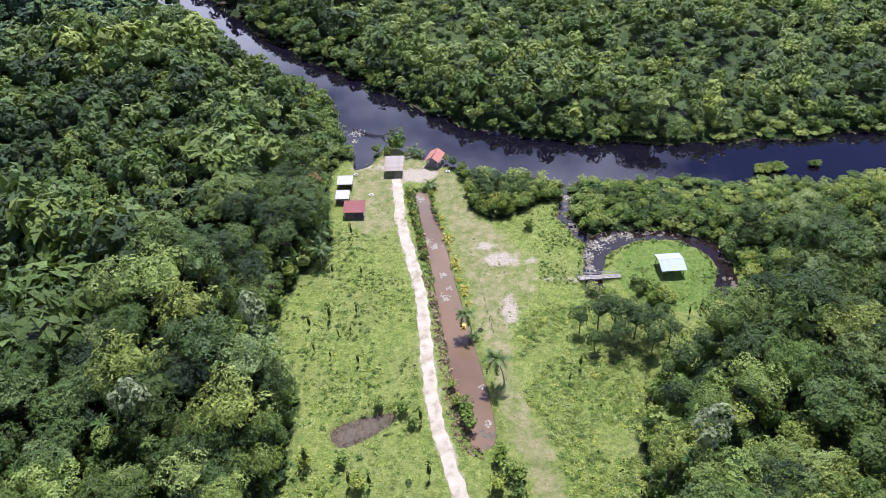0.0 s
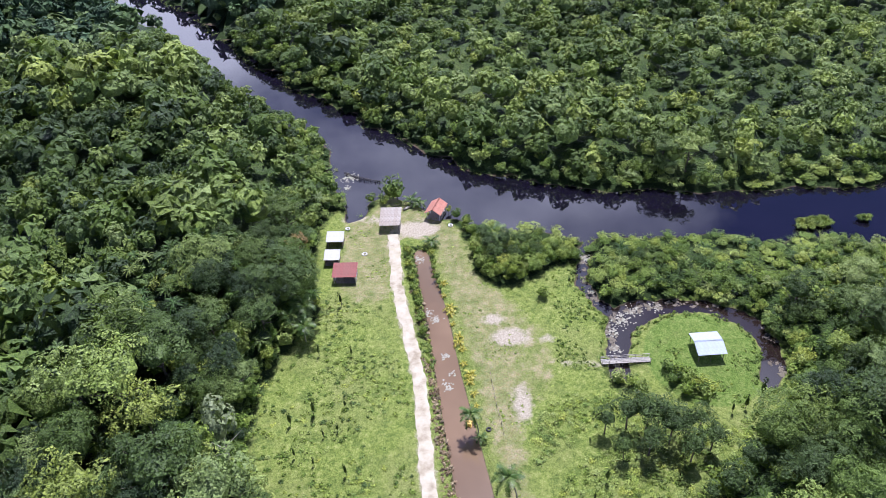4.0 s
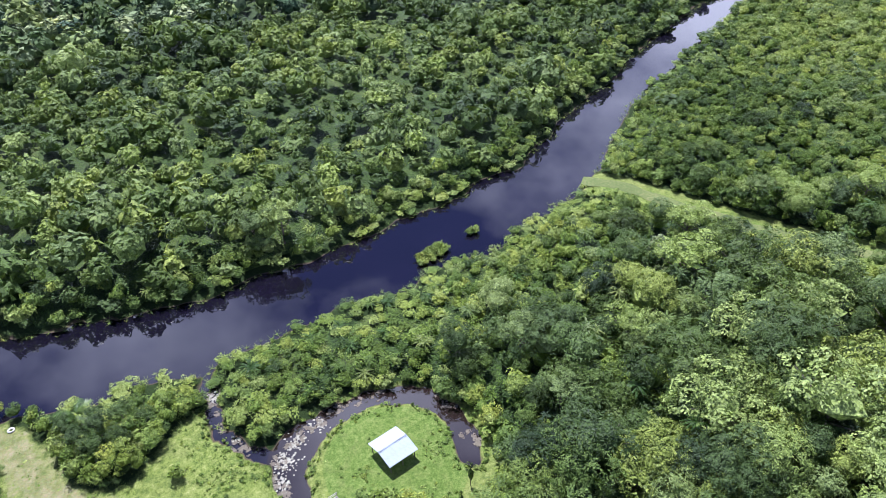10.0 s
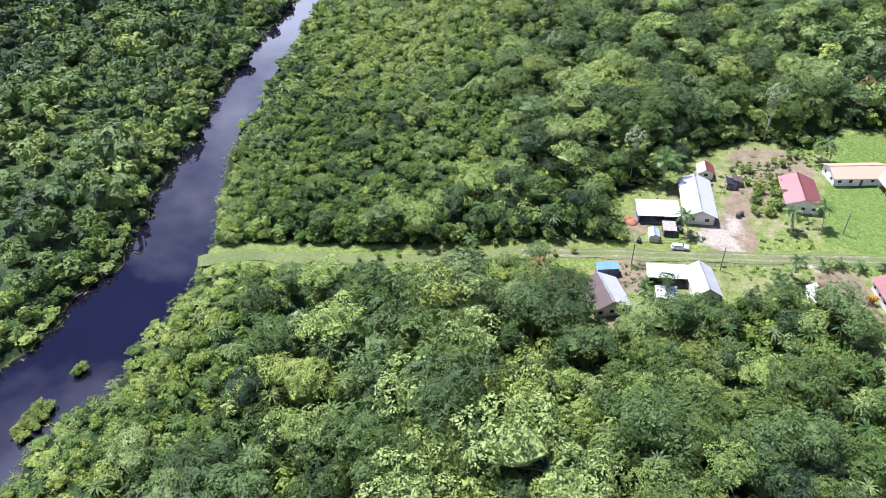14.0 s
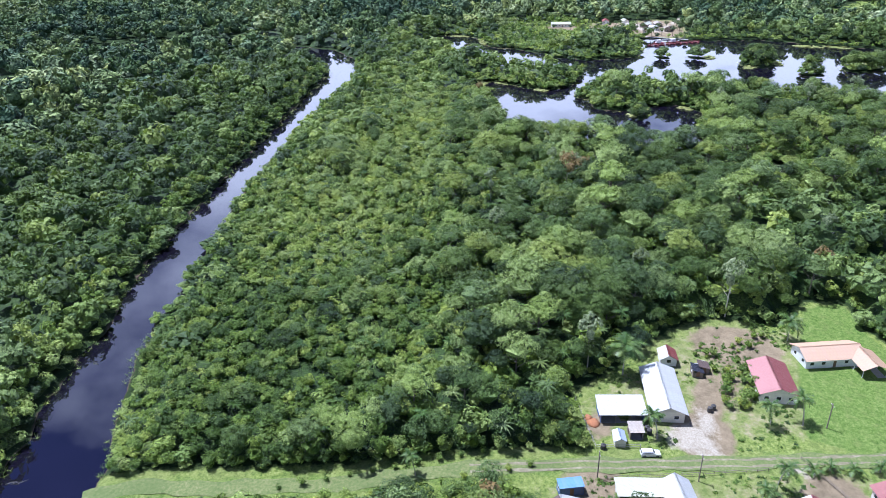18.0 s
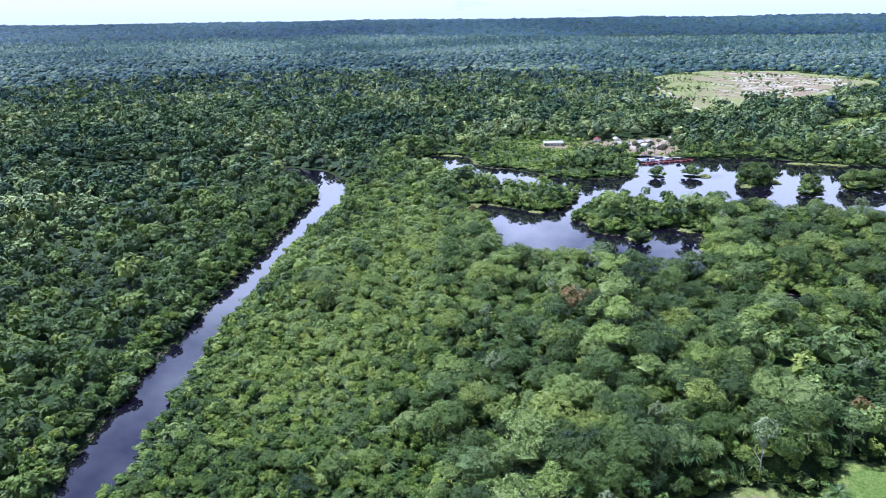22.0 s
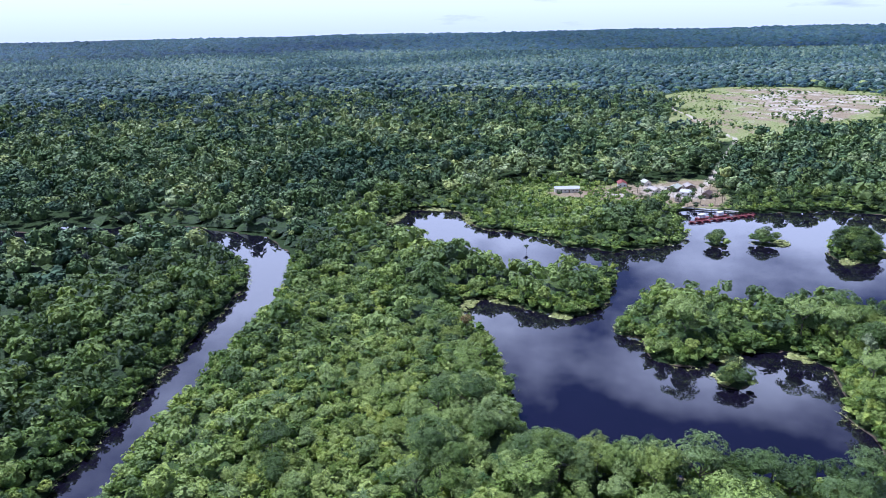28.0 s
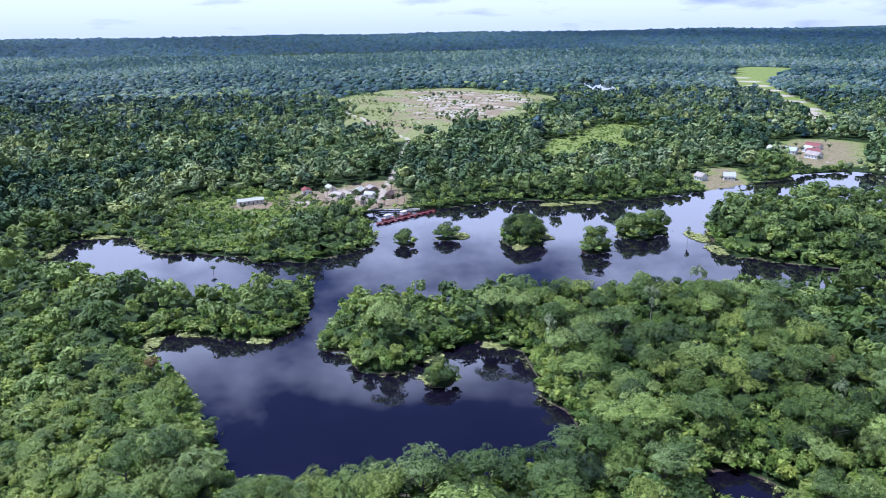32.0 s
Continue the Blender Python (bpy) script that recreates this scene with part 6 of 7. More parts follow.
building("cottage", "little cottage with a red and white gabled roof", 236.3, 77.5, 12, 4.6, 4.0, 2.2, 3.4, M_TIN_RED, M_WHITE, "all", 0.4, roof2=M_TIN_WHITE)
building("red_house", "house with a wide rose-red corrugated roof beside palms", 232, 52.3, 10, 13.2, 8.4, 2.9, 4.6, M_TIN_ROSE, M_CREAM, "all", 0.6)
building("peach_house", "long bungalow with a peach-coloured roof on a lawn", 249.5, 37.5, -67, 15.5, 7.5, 2.8, 4.3, M_PEACH, M_WHITE, "all", 0.6)
building("peach_house_wing", "wing of the bungalow with peach roof and open porch", 247.5, 28.5, 20, 8.0, 6.4, 2.7, 4.0, M_PEACH, M_WHITE, "none", 0.5, M_WHITE)
building("blue_container", "blue box-like store with a sky-blue roof by the road", 181.6, 94.4, -65, 5.0, 2.6, 2.3, 2.45, M_BLUE_SHEET, M_BLUE, "all", 0.12, mono=True, category="store")
building("patched_house", "house with a roof half rusted brown, half white sheets", 170.8, 92.8, 32, 9.5, 8.0, 2.8, 4.8, M_TIN_WHITE, M_CREAM, "all", 0.6, roof2=M_BROWN_TIN)
building("white_bungalow", "low bungalow with a long greenish white roof", 184.0, 80.6, -74, 9.2, 4.0, 2.6, 3.1, M_TIN_CREAM, M_CREAM, "three", 0.4, mono=True)
building("white_gable_house", "house with a bright white gabled metal roof", 183.4, 72.6, 20, 9.6, 5.6, 2.8, 4.6, M_TIN_WHITE, M_CREAM, "all", 0.5)
building("outhouse", "flat white-roofed outhouse behind the bungalow", 176.6, 79.8, -74, 4.6, 3.6, 2.2, 2.6, M_TIN_WHITE, M_CREAM, "all", 0.2, mono=True, category="shed")
building("big_red_house", "large house with a dark red sheet roof", 193.0, 29.5, 18, 13.5, 8.6, 2.9, 4.6, M_TIN_ROSE, M_CREAM, "all", 0.6)
building("low_house", "low house with a dull rose and white roof", 188.2, 47.2, 15, 6.0, 4.2, 2.3, 3.4, M_TIN_ROSE, M_CREAM, "all", 0.3, roof2=M_TIN_WHITE)

# across the lake
building("lake_house", "long white-roofed shed in a lakeside clearing", 759, 194, -72, 17, 6, 3, 4.2, M_TIN_WHITE, M_CREAM, "all", 0.5, step=1.9)
for x, y, t, L, W, mat, wl_ in ((786, 157, 10, 12, 7, M_TIN_RED, M_WHITE), (768, 134, 40, 10, 6, M_TIN, M_CREAM), (778, 120, -20, 14, 8, M_TIN_CREAM, M_TIMBER), (784, 110, 15, 11, 8, M_TIN, M_TIMBER),
                                (763, 112, 70, 9, 6, M_TIN_WHITE, M_WHITE), (760, 99, -15, 12, 6, M_BROWN_TIN, M_TIMBER), (793, 140, 25, 9, 6, M_TIN_CREAM, M_CREAM), (745, 118, 0, 8, 5, M_TIN, M_CREAM)):
    building("mill_building", "mill building with a pale metal roof by the lake" if mat is not M_TIN_RED else "mill building with a red metal roof by the lake", x, y, t, L * 0.82, W * 0.82, 2.8, 4.2, mat, wl_, "all", 0.5, step=2.4, category="mill", group="mill buildings")
for x, y, t, L, W, mat in ((1002, -226, 60, 20, 9, M_TIN_WHITE), (878, -262, 30, 12, 8, M_TIN_WHITE), (866, -270, 40, 10, 8, M_TIN_BLUE), (884, -304, 20, 14, 8, M_TIN_RED), (856, -285, 60, 10, 7, M_TIN_ROSE), (870, -290, 10, 9, 7, M_TIN_WHITE),
                           (771, -137, 15, 8, 6, M_TIN), (768, -158, 70, 8, 6, M_TIN_WHITE), (1150, 256, 20, 16, 9, M_TIN_WHITE), (1165, 212, 60, 16, 8, M_TIN_WHITE), (1150, 197, 0, 14, 8, M_TIN_WHITE), (840, -275, 20, 12, 8, M_TIN)):
    building("far_house", "distant house with a red metal roof among trees" if mat in (M_TIN_RED, M_TIN_ROSE) else "distant house with a pale metal roof among trees", x, y, t, L, W, 3.4, 6.0, mat, M_WHITE, "all", 0.5, step=3.0, group="houses across the lake")


def footbridge():
    """Plank footbridge with rails over the moat."""
    root = tagged(new("footbridge"), "weathered wooden footbridge with rails across the moat", "bridge")
    root.matrix_basis = pose(31.2, 141.9, 0.9, 0, 0, 1.5)
    L, W = 10.8, 1.5
    for s in (-1, 1):
        part("bearer", beam_mesh("bearer", (0, s * 0.55, -0.12), (L, s * 0.55, -0.12), 0.14, 0.2), M_TIMBER, root)
        for z in (0.55, 0.95):
            part("rail", beam_mesh("rail", (0, s * W / 2, z), (L, s * W / 2, z), 0.07, 0.09), M_PALE_TIMBER, root)
        for k in range(8):
            part("rail_post", beam_mesh("rail_post", (0.1 + (L - 0.2) * k / 7, s * W / 2, -1.6), (0.1 + (L - 0.2) * k / 7, s * W / 2, 1.0), 0.1, 0.1), M_PALE_TIMBER, root)
    rg = random.Random(5)
    for k in range(36):
        p = part("plank", box_mesh("plank", (0, -W / 2, 0), (0.26, W / 2, 0.05)), M_PALE_TIMBER, root)
        p.matrix_basis = pose(0.02 + 0.299 * k, rg.uniform(-0.05, 0.05), rg.uniform(-0.01, 0.01), 0, 0, rg.uniform(-1.5, 1.5))


footbridge()


def tyre(x, y, mat, label, r=0.62):
    root = tagged(new("tyre"), label, "tyre", "old tyres")
    bm = bmesh.new()
    rings = []
    for i in range(18):
        a = 2 * math.pi * i / 18
        ring = []
        for j in range(7):
            b = 2 * math.pi * j / 7
            q = r * 0.74 + r * 0.26 * math.cos(b)
            ring.append(bm.verts.new((q * math.cos(a), q * math.sin(a), 0.16 + 0.17 * math.sin(b))))
        rings.append(ring)
    for i in range(18):
        for j in range(7):
            bm.faces.new((rings[i][j], rings[(i + 1) % 18][j], rings[(i + 1) % 18][(j + 1) % 7], rings[i][(j + 1) % 7]))
    part("casing", from_bm("casing", bm), mat, root)
    bm = bmesh.new()
    for i in range(18):
        a = 2 * math.pi * (i + 0.5) / 18
        c, s = math.cos(a), math.sin(a)
        v = [bm.verts.new((c * q - s * w, s * q + c * w, z)) for z in (0.05, 0.27) for q, w in ((r * 0.97, -0.05), (r * 1.03, -0.05), (r * 1.03, 0.05), (r * 0.97, 0.05))]
        for f in ((3, 2, 1, 0), (4, 5, 6, 7), (0, 1, 5, 4), (1, 2, 6, 5), (2, 3, 7, 6), (3, 0, 4, 7)):
            bm.faces.new([v[k] for k in f])
    part("tread", from_bm("tread", bm), mat, root)
    root.matrix_basis = pose(x, y, 0.55)


tyre(-23.7, 183.7, M_TYRE_WHITE, "old tyre painted white lying on the grass", 0.75)
tyre(-29.2, 195.3, M_TYRE_WHITE, "old white-painted tyre on the grass by the inlet", 0.68)
tyre(-0.7, 194.9, M_TYRE_WHITE, "old tyre painted white near the river hut", 0.7)
tyre(5.6, 125, M_RUBBER, "worn black tyre lying beside the canal", 0.55)


def stake_line():
    """Row of dark stakes across the inlet's mouth."""
    root = tagged(new("stake_fence"), "row of dark wooden stakes standing in the river", "fence")
    rg = random.Random(8)
    pm = post_mesh("stake", 1.0, 0.1, 6)
    pm.materials.append(M_DARK_TIMBER)
    for k in range(34):
        t = k / 33
        p = part("stake", pm, M_DARK_TIMBER, root)
        p.matrix_basis = Matrix.LocRotScale((-32.7 + 11.1 * t + rg.uniform(-0.1, 0.1), 224.8 - 5.5 * t - 1.2 * math.sin(t * 3.1), -1.2), Euler((rg.uniform(-0.06, 0.06), rg.uniform(-0.06, 0.06), 0)), (1, 1, 2.0 + rg.uniform(-0.2, 0.4)))
    part("tie_rail", beam_mesh("tie_rail", (-32.7, 224.6, 0.35), (-21.6, 219.1, 0.35), 0.1, 0.1), M_DARK_TIMBER, root)


stake_line()


def raft(x, y, turn):
    """Yellow boxy float moored in the canal."""
    root = tagged(new("pedal_boat"), "small yellow boxy boat moored in the canal", "boat")
    bm = bmesh.new()
    for s in (-1, 1):
        add_limb(bm, [(-1.0, s * 0.42, 0.15), (-0.7, s * 0.42, 0.12), (0.7, s * 0.42, 0.12), (1.05, s * 0.42, 0.2)], [0.1, 0.22, 0.22, 0.08], 8)
    part("hull", from_bm("hull", bm), M_YELLOW, root)
    part("deck", box_mesh("deck", (-0.8, -0.6, 0.28), (0.8, 0.6, 0.4), 0.03), M_YELLOW, root)
    part("seat", box_mesh("seat", (-0.6, -0.5, 0.4), (-0.2, 0.5, 0.75), 0.05), M_YELLOW, root)
    root.matrix_basis = pose(x, y, 0.0, 0, 0, turn)


raft(1.7, 127.0, 80)


def canoe(x, y, turn, mat, label):
    root = tagged(new("canoe"), label, "boat")
    bm = bmesh.new()
    outer, inner = [], []
    for i in range(9):
        t = i / 8
        w = 0.42 * math.sin(math.pi * (0.06 + 0.88 * t)) ** 0.7
        xx, lift = -2.6 + 5.2 * t, 0.25 * (2 * t - 1) ** 4
        outer.append([bm.verts.new((xx, a * w, z + lift)) for a, z in ((-1, 0.45), (-0.7, 0.12), (0, 0.0), (0.7, 0.12), (1, 0.45))])
        inner.append([bm.verts.new((xx, a * w * 0.86, z + lift)) for a, z in ((-1, 0.45), (-0.7, 0.17), (0, 0.07), (0.7, 0.17), (1, 0.45))])
    for i in range(8):
        for j in range(4):
            bm.faces.new((outer[i][j], outer[i][j + 1], outer[i + 1][j + 1], outer[i + 1][j]))
            bm.faces.new((inner[i][j + 1], inner[i][j], inner[i + 1][j], inner[i + 1][j + 1]))
        for j in (0, 4):
            bm.faces.new((outer[i][j], outer[i + 1][j], inner[i + 1][j], inner[i][j]))
    part("hull", from_bm("hull", bm), mat, root)
    for k in (-1.2, 1.1):
        part("thwart", beam_mesh("thwart", (k, -0.36, 0.42), (k, 0.36, 0.42), 0.2, 0.04), mat, root)
    root.matrix_basis = pose(x, y, 0.55, 0, 0, turn)


canoe(-12.2, 204.6, 42, M_PALE_TIMBER, "grey dugout canoe pulled up under palms")
canoe(814, -272, 30, M_WHITE, "long white boat moored at the far landing")


def pickup(x, y, turn):
    """White estate car standing on the grass road."""
    root = tagged(new("car"), "white estate car parked on the grass road", "car")
    prof = [(-2.15, 0.35), (-2.2, 0.8), (-2.1, 0.95), (-1.95, 1.45), (0.35, 1.5), (0.95, 1.0), (2.0, 0.9), (2.2, 0.7), (2.18, 0.35)]
    bm = bmesh.new()
    sides = []
    for s in (-1, 1):
        sides.append([bm.verts.new((px, s * (0.82 if pz < 1.05 else 0.66), pz)) for px, pz in prof])
    n = len(prof)
    for k in range(n):
        bm.faces.new((sides[0][k], sides[0][(k + 1) % n], sides[1][(k + 1) % n], sides[1][k]))
    bm.faces.new(sides[0][::-1]); bm.faces.new(sides[1])
    bmesh.ops.recalc_face_normals(bm, faces=bm.faces[:])
    bmesh.ops.bevel(bm, geom=bm.edges[:], offset=0.05, segments=2, affect="EDGES")
    part("body", from_bm("body", bm), M_CAR, root)
    for s in (-1, 1):
        part("side_window", box_mesh("side_window", (-1.75, s * 0.735 - 0.02, 1.05), (0.35, s * 0.735 + 0.02, 1.36)), M_PANE, root)
        for wx in (-1.35, 1.4):
            w = part("wheel", None or wheel_mesh(), M_RUBBER, root)
            w.matrix_basis = pose(wx, s * 0.76, 0.33)
            h = part("rim", box_mesh("rim", (-0.14, -0.03, -0.14), (0.14, 0.03, 0.14), 0.05), M_STEEL, w)
            h.matrix_basis = pose(0, s * 0.1, 0)
        part("headlight", box_mesh("headlight", (2.14, s * 0.6 - 0.14, 0.62), (2.22, s * 0.6 + 0.14, 0.76), 0.02), M_STEEL, root)
    part("windscreen", beam_mesh("windscreen", (0.47, 0, 1.42), (0.9, 0, 1.07), 1.2, 0.03), M_PANE, root)
    part("rear_window", beam_mesh("rear_window", (-2.02, 0, 1.38), (-2.1, 0, 1.05), 1.15, 0.03), M_PANE, root)
    part("bumper", box_mesh("bumper", (2.12, -0.8, 0.36), (2.27, 0.8, 0.52), 0.03), M_STEEL, root)
    root.matrix_basis = pose(x, y, 0.55, 0, 0, turn)


def wheel_mesh():
    bm = bmesh.new()
    bmesh.ops.create_cone(bm, cap_ends=True, segments=18, radius1=0.33, radius2=0.33, depth=0.2, matrix=Matrix.Rotation(math.pi / 2, 4, "X"))
    bmesh.ops.bevel(bm, geom=[e for e in bm.edges if len(e.link_faces) == 2 and e.calc_face_angle(0) > 1], offset=0.03, segments=1, affect="EDGES")
    return from_bm("wheel", bm)


pickup(197.7, 79.3, -73)


def fence(pts, height, label, mat, rails=2, gap=2.4):
    root = tagged(new("fence"), label, "fence")
    pm = post_mesh("fence_post", height, 0.06, 5)
    pm.materials.append(mat)
    for (ax, ay), (bx, by) in zip(pts, pts[1:]):
        d = math.hypot(bx - ax, by - ay)
        n = max(1, round(d / gap))
        for k in range(n + 1):
            p = part("fence_post", pm, mat, root)
            p.location = (ax + (bx - ax) * k / n, ay + (by - ay) * k / n, 0.5)
        for r in range(rails):
            z = 0.5 + height * (0.9 - 0.45 * r)
            part("fence_rail", beam_mesh("fence_rail", (ax, ay, z), (bx, by, z), 0.05, 0.07), mat, root)


fence([(212.5, 98), (196.5, 91), (199.5, 81.5)], 1.2, "low timber fence round the workshop yard", M_PALE_TIMBER)
fence([(187.5, 87.5), (195.5, 66), (200, 55)], 1.0, "thin post and rail fence along the road", M_TIMBER)
fence([(206, 48), (184, 31)], 1.0, "thin fence beside the bare yard", M_TIMBER)
fence([(6.8, 140), (7.6, 131), (8.6, 124)], 0.9, "thin wire fence posts on the mown grass", M_TIMBER, 1)


def pole(x, y, h, label):
    root = tagged(new("utility_pole"), label, "utility pole", "utility poles")
    part("mast", post_mesh("mast", h, 0.13, 8), M_TIMBER, root)
    part("cross_arm", beam_mesh("cross_arm", (-0.8, 0, h - 0.5), (0.8, 0, h - 0.5), 0.1, 0.12), M_TIMBER, root)
    for k in (-0.7, 0.0, 0.7):
        part("insulator", box_mesh("insulator", (k - 0.05, -0.05, h - 0.44), (k + 0.05, 0.05, h - 0.26), 0.02), M_WHITE, root)
    root.matrix_basis = pose(x, y, 0.5, 0, 0, 15)


for px_, py_ in ((192.6, 69.1), (219, 41.2), (187.3, 89.5)):
    pole(px_, py_, 7.0, "slim wooden utility pole beside the grass road")


def tank(x, y, label):
    root = tagged(new("water_tank"), label, "water tank", "water tanks")
    bm = bmesh.new()
    add_limb(bm, [(0, 0, 0.0), (0, 0, 0.1), (0, 0, 1.2), (0, 0, 1.35)], [0.55, 0.6, 0.6, 0.4], 14)
    part("drum", from_bm("drum", bm), M_RUBBER, root)
    bm = bmesh.new()
    add_limb(bm, [(0, 0, 1.34), (0, 0, 1.45)], [0.25, 0.2], 10)
    part("lid", from_bm("lid", bm), M_RUBBER, root)
    root.matrix_basis = pose(x, y, 0.5)


for x, y in ((206, 80.5), (205, 80.0), (217.5, 66.8), (218.6, 66.0), (196.8, 89.4)):
    tank(x, y, "round black plastic water tank beside the house")


def heap(name, x, y, r, h, mat, label, seed):
    v, f = ICO2
    rg = np.random.RandomState(seed)
    v = v * (1 + 0.15 * rg.randn(len(v), 1)) * np.array([r, r, h])
    tagged(new(name, mesh_of(name, v, f, mat, True)), label, "heap").matrix_basis = pose(x, y, 0.5)


heap("earth_heap", 205, 92.5, 1.6, 1.0, M_ORANGE_EARTH, "heap of orange-red earth by the workshop", 3)
heap("earth_heap", 206.5, 94, 1.1, 0.7, M_ORANGE_EARTH, "small heap of orange-red earth by the workshop", 4)
building("dark_coop", "small coop with a dark grey roof in the yard", 234.5, 68.5, 12, 3.0, 2.6, 1.6, 2.2, M_BROWN_TIN, M_TIMBER, "three", 0.2, mono=True, category="coop")


def dredge():
    """Red floating pipeline on pontoons, and work boats, by the mill."""
    root = tagged(new("floating_walkway"), "red floating walkway on pontoons by the mill", "pontoon")
    a, b = Vector((687, 112, 0.6)), Vector((715, 73, 0.6))
    part("walkway", beam_mesh("walkway", a, b, 1.7, 0.4), M_RED, root)
    for s in (-1, 1):
        o = Vector((0.8, 0.58, 0.9)) * s
        o.z = 0.9
        part("handrail", beam_mesh("handrail", a + o, b + o, 0.15, 0.15), M_RED, root)
    for k in range(9):
        p = a.lerp(b, (k + 0.5) / 9)
        bm = bmesh.new()
        add_limb(bm, [p + Vector((-2.4, -1.7, -0.4)), p + Vector((-2, -1.4, -0.3)), p + Vector((2, 1.4, -0.3)), p + Vector((2.4, 1.7, -0.4))], [0.2, 0.5, 0.5, 0.2], 8)
        part("pontoon", from_bm("pontoon", bm), M_RED, root)
    for x, y, t, lab in ((696, 101, -55, "red and white work boat beside the floating walkway"), (704, 90, -50, "red and white work barge beside the floating walkway")):
        boat = tagged(new("work_boat"), lab, "boat", "work boats")
        bm = bmesh.new()
        v = [bm.verts.new(p) for p in ((-4.5, -1.6, 1), (3.5, -1.6, 1), (5, 0, 1.2), (3.5, 1.6, 1), (-4.5, 1.6, 1), (-4.2, -1.3, -0.4), (3, -1.2, -0.4), (4.2, 0, -0.4), (3, 1.2, -0.4), (-4.2, 1.3, -0.4))]
        bm.faces.new(v[:5]); bm.faces.new(v[5:][::-1])
        for k in range(5):
            bm.faces.new((v[k], v[5 + k], v[5 + (k + 1) % 5], v[(k + 1) % 5]))
        part("hull", from_bm("hull", bm), M_RED, boat)
        part("cabin", box_mesh("cabin", (-3, -1.2, 1.0), (1.0, 1.2, 3.0), 0.1), M_WHITE, boat)
        part("cabin_roof", box_mesh("cabin_roof", (-3.3, -1.5, 3.0), (1.3, 1.5, 3.2), 0.05), M_WHITE, boat)
        boat.matrix_basis = pose(x + 3, y + 3, 0, 0, 0, t)
    quay = tagged(new("jetty"), "long pale timber jetty along the mill shore", "jetty")
    part("deck", beam_mesh("deck", (724, 120, 0.9), (719, 82, 0.9), 2.5, 0.3), M_PALE_TIMBER, quay)
    for k in range(8):
        part("pile", beam_mesh("pile", (722.5 - 0.7 * k, 118 - 5 * k, -1.5), (722.5 - 0.7 * k, 118 - 5 * k, 1.4), 0.4, 0.4), M_TIMBER, quay)


dredge()

# pale lily pads and scum on the canal, the moat and the inlet
rng = np.random.RandomState(31)


def pad_shape(n=8):
    a = np.linspace(0.3, 2 * math.pi, n)
    v = np.concatenate([[[0, 0, 0.02]], np.stack([np.cos(a), np.sin(a), 0.03 * np.sin(3 * a)], -1)])
    return v, np.array([(0, k, k + 1) for k in range(1, n)])


PADS = [pad_shape(7), pad_shape(8), pad_shape(9)]
lx, ly = [], []
PAD_DENSITY = 2
for x, y, r, n in ((-7.0, 160.6, 1.1, 26), (-4.9, 158.3, 1.0, 22), (-3.1, 146.3, 0.8, 14), (-2.5, 137.4, 0.9, 18), (5.8, 98.2, 0.6, 9), (5.3, 108.1, 0.6, 8), (-1.6, 141, 0.6, 8), (-9.3, 181, 1.2, 20),
                   (35, 152, 1.6, 40), (38.5, 155.5, 1.8, 50), (42, 158.5, 1.5, 30), (33.8, 178.5, 1.1, 30), (33.3, 166, 0.8, 12), (35.2, 146, 1.3, 30), (47, 159.8, 1.6, 20), (-31, 222.5, 2.0, 60), (-31.5, 217, 1.0, 16)):
    n *= PAD_DENSITY
    lx += list(x + r * rng.randn(n) * 0.65); ly += list(y + r * rng.randn(n) * 0.65)
lx, ly = np.array(lx), np.array(ly)
k = water_sd(lx, ly) < -0.1
lx, ly = lx[k], ly[k]
stuff("lily_pads", PADS, lx, ly, np.full(len(lx), 0.06), rng.uniform(0.1, 0.27, len(lx)), np.ones(len(lx)), rng.uniform(0, 1, len(lx)), M_LILY, "pale lily pads and drifting scum on still water", "lily pads", rng)

# grass: tall meadow, rougher by the forest, short on the isle
gx_, gy_ = jitter(-46, 42, 70, 206, 0.72, rng)
k = (sdist(gx_, gy_, CLEARING) < 1.5) & (sdist(gx_, gy_, MOWN) > 0.3) & (sdist(gx_, gy_, TRACK, False) > 2.4) & (water_sd(gx_, gy_) > 0.3)
gx_, gy_ = gx_[k], gy_[k]
dens = rand2(gx_, gy_, 0.14) + 0.6 * rng.randn(len(gx_))
k = dens > 0.25
gx_, gy_ = gx_[k], gy_[k]
stuff("meadow_grass", TUFTS, gx_, gy_, np.full(len(gx_), 0.45), rng.uniform(0.4, 0.85, len(gx_)), rng.uniform(0.3, 0.7, len(gx_)), np.clip(0.5 + 0.3 * rand2(gx_, gy_, 0.1) + 0.2 * rng.randn(len(gx_)), 0, 1), MAT_GRASS,
      "tall bright green meadow grass", "grass", rng)
gx_, gy_ = jitter(-44, -10, 70, 168, 1.3, rng)
k = (sdist(gx_, gy_, CLEARING) < 2) & (sdist(gx_, gy_, MOWN) > 0.5) & (sdist(gx_, gy_, TRACK, False) > 2.6) & (water_sd(gx_, gy_) > 0.5) & (rand2(gx_, gy_, 0.19) + 0.7 * rng.randn(len(gx_)) > 0.2)
gx_, gy_ = gx_[k], gy_[k]
stuff("meadow_weeds", SHRUBS, gx_, gy_, np.full(len(gx_), 0.5), rng.uniform(0.4, 1.0, len(gx_)), rng.uniform(0.2, 0.5, len(gx_)), np.clip(0.55 + 0.3 * rng.randn(len(gx_)), 0, 1), MAT_SHRUB, "low leafy weeds in the meadow", "weeds", rng)
gx_, gy_ = jitter(36, 74, 124, 162, 0.8, rng)
k = (np.hypot(gx_ - 54, gy_ - 142.5) < 17) & (water_sd(gx_, gy_) > 0.2) & (rng.uniform(0, 1, len(gx_)) < 0.5)
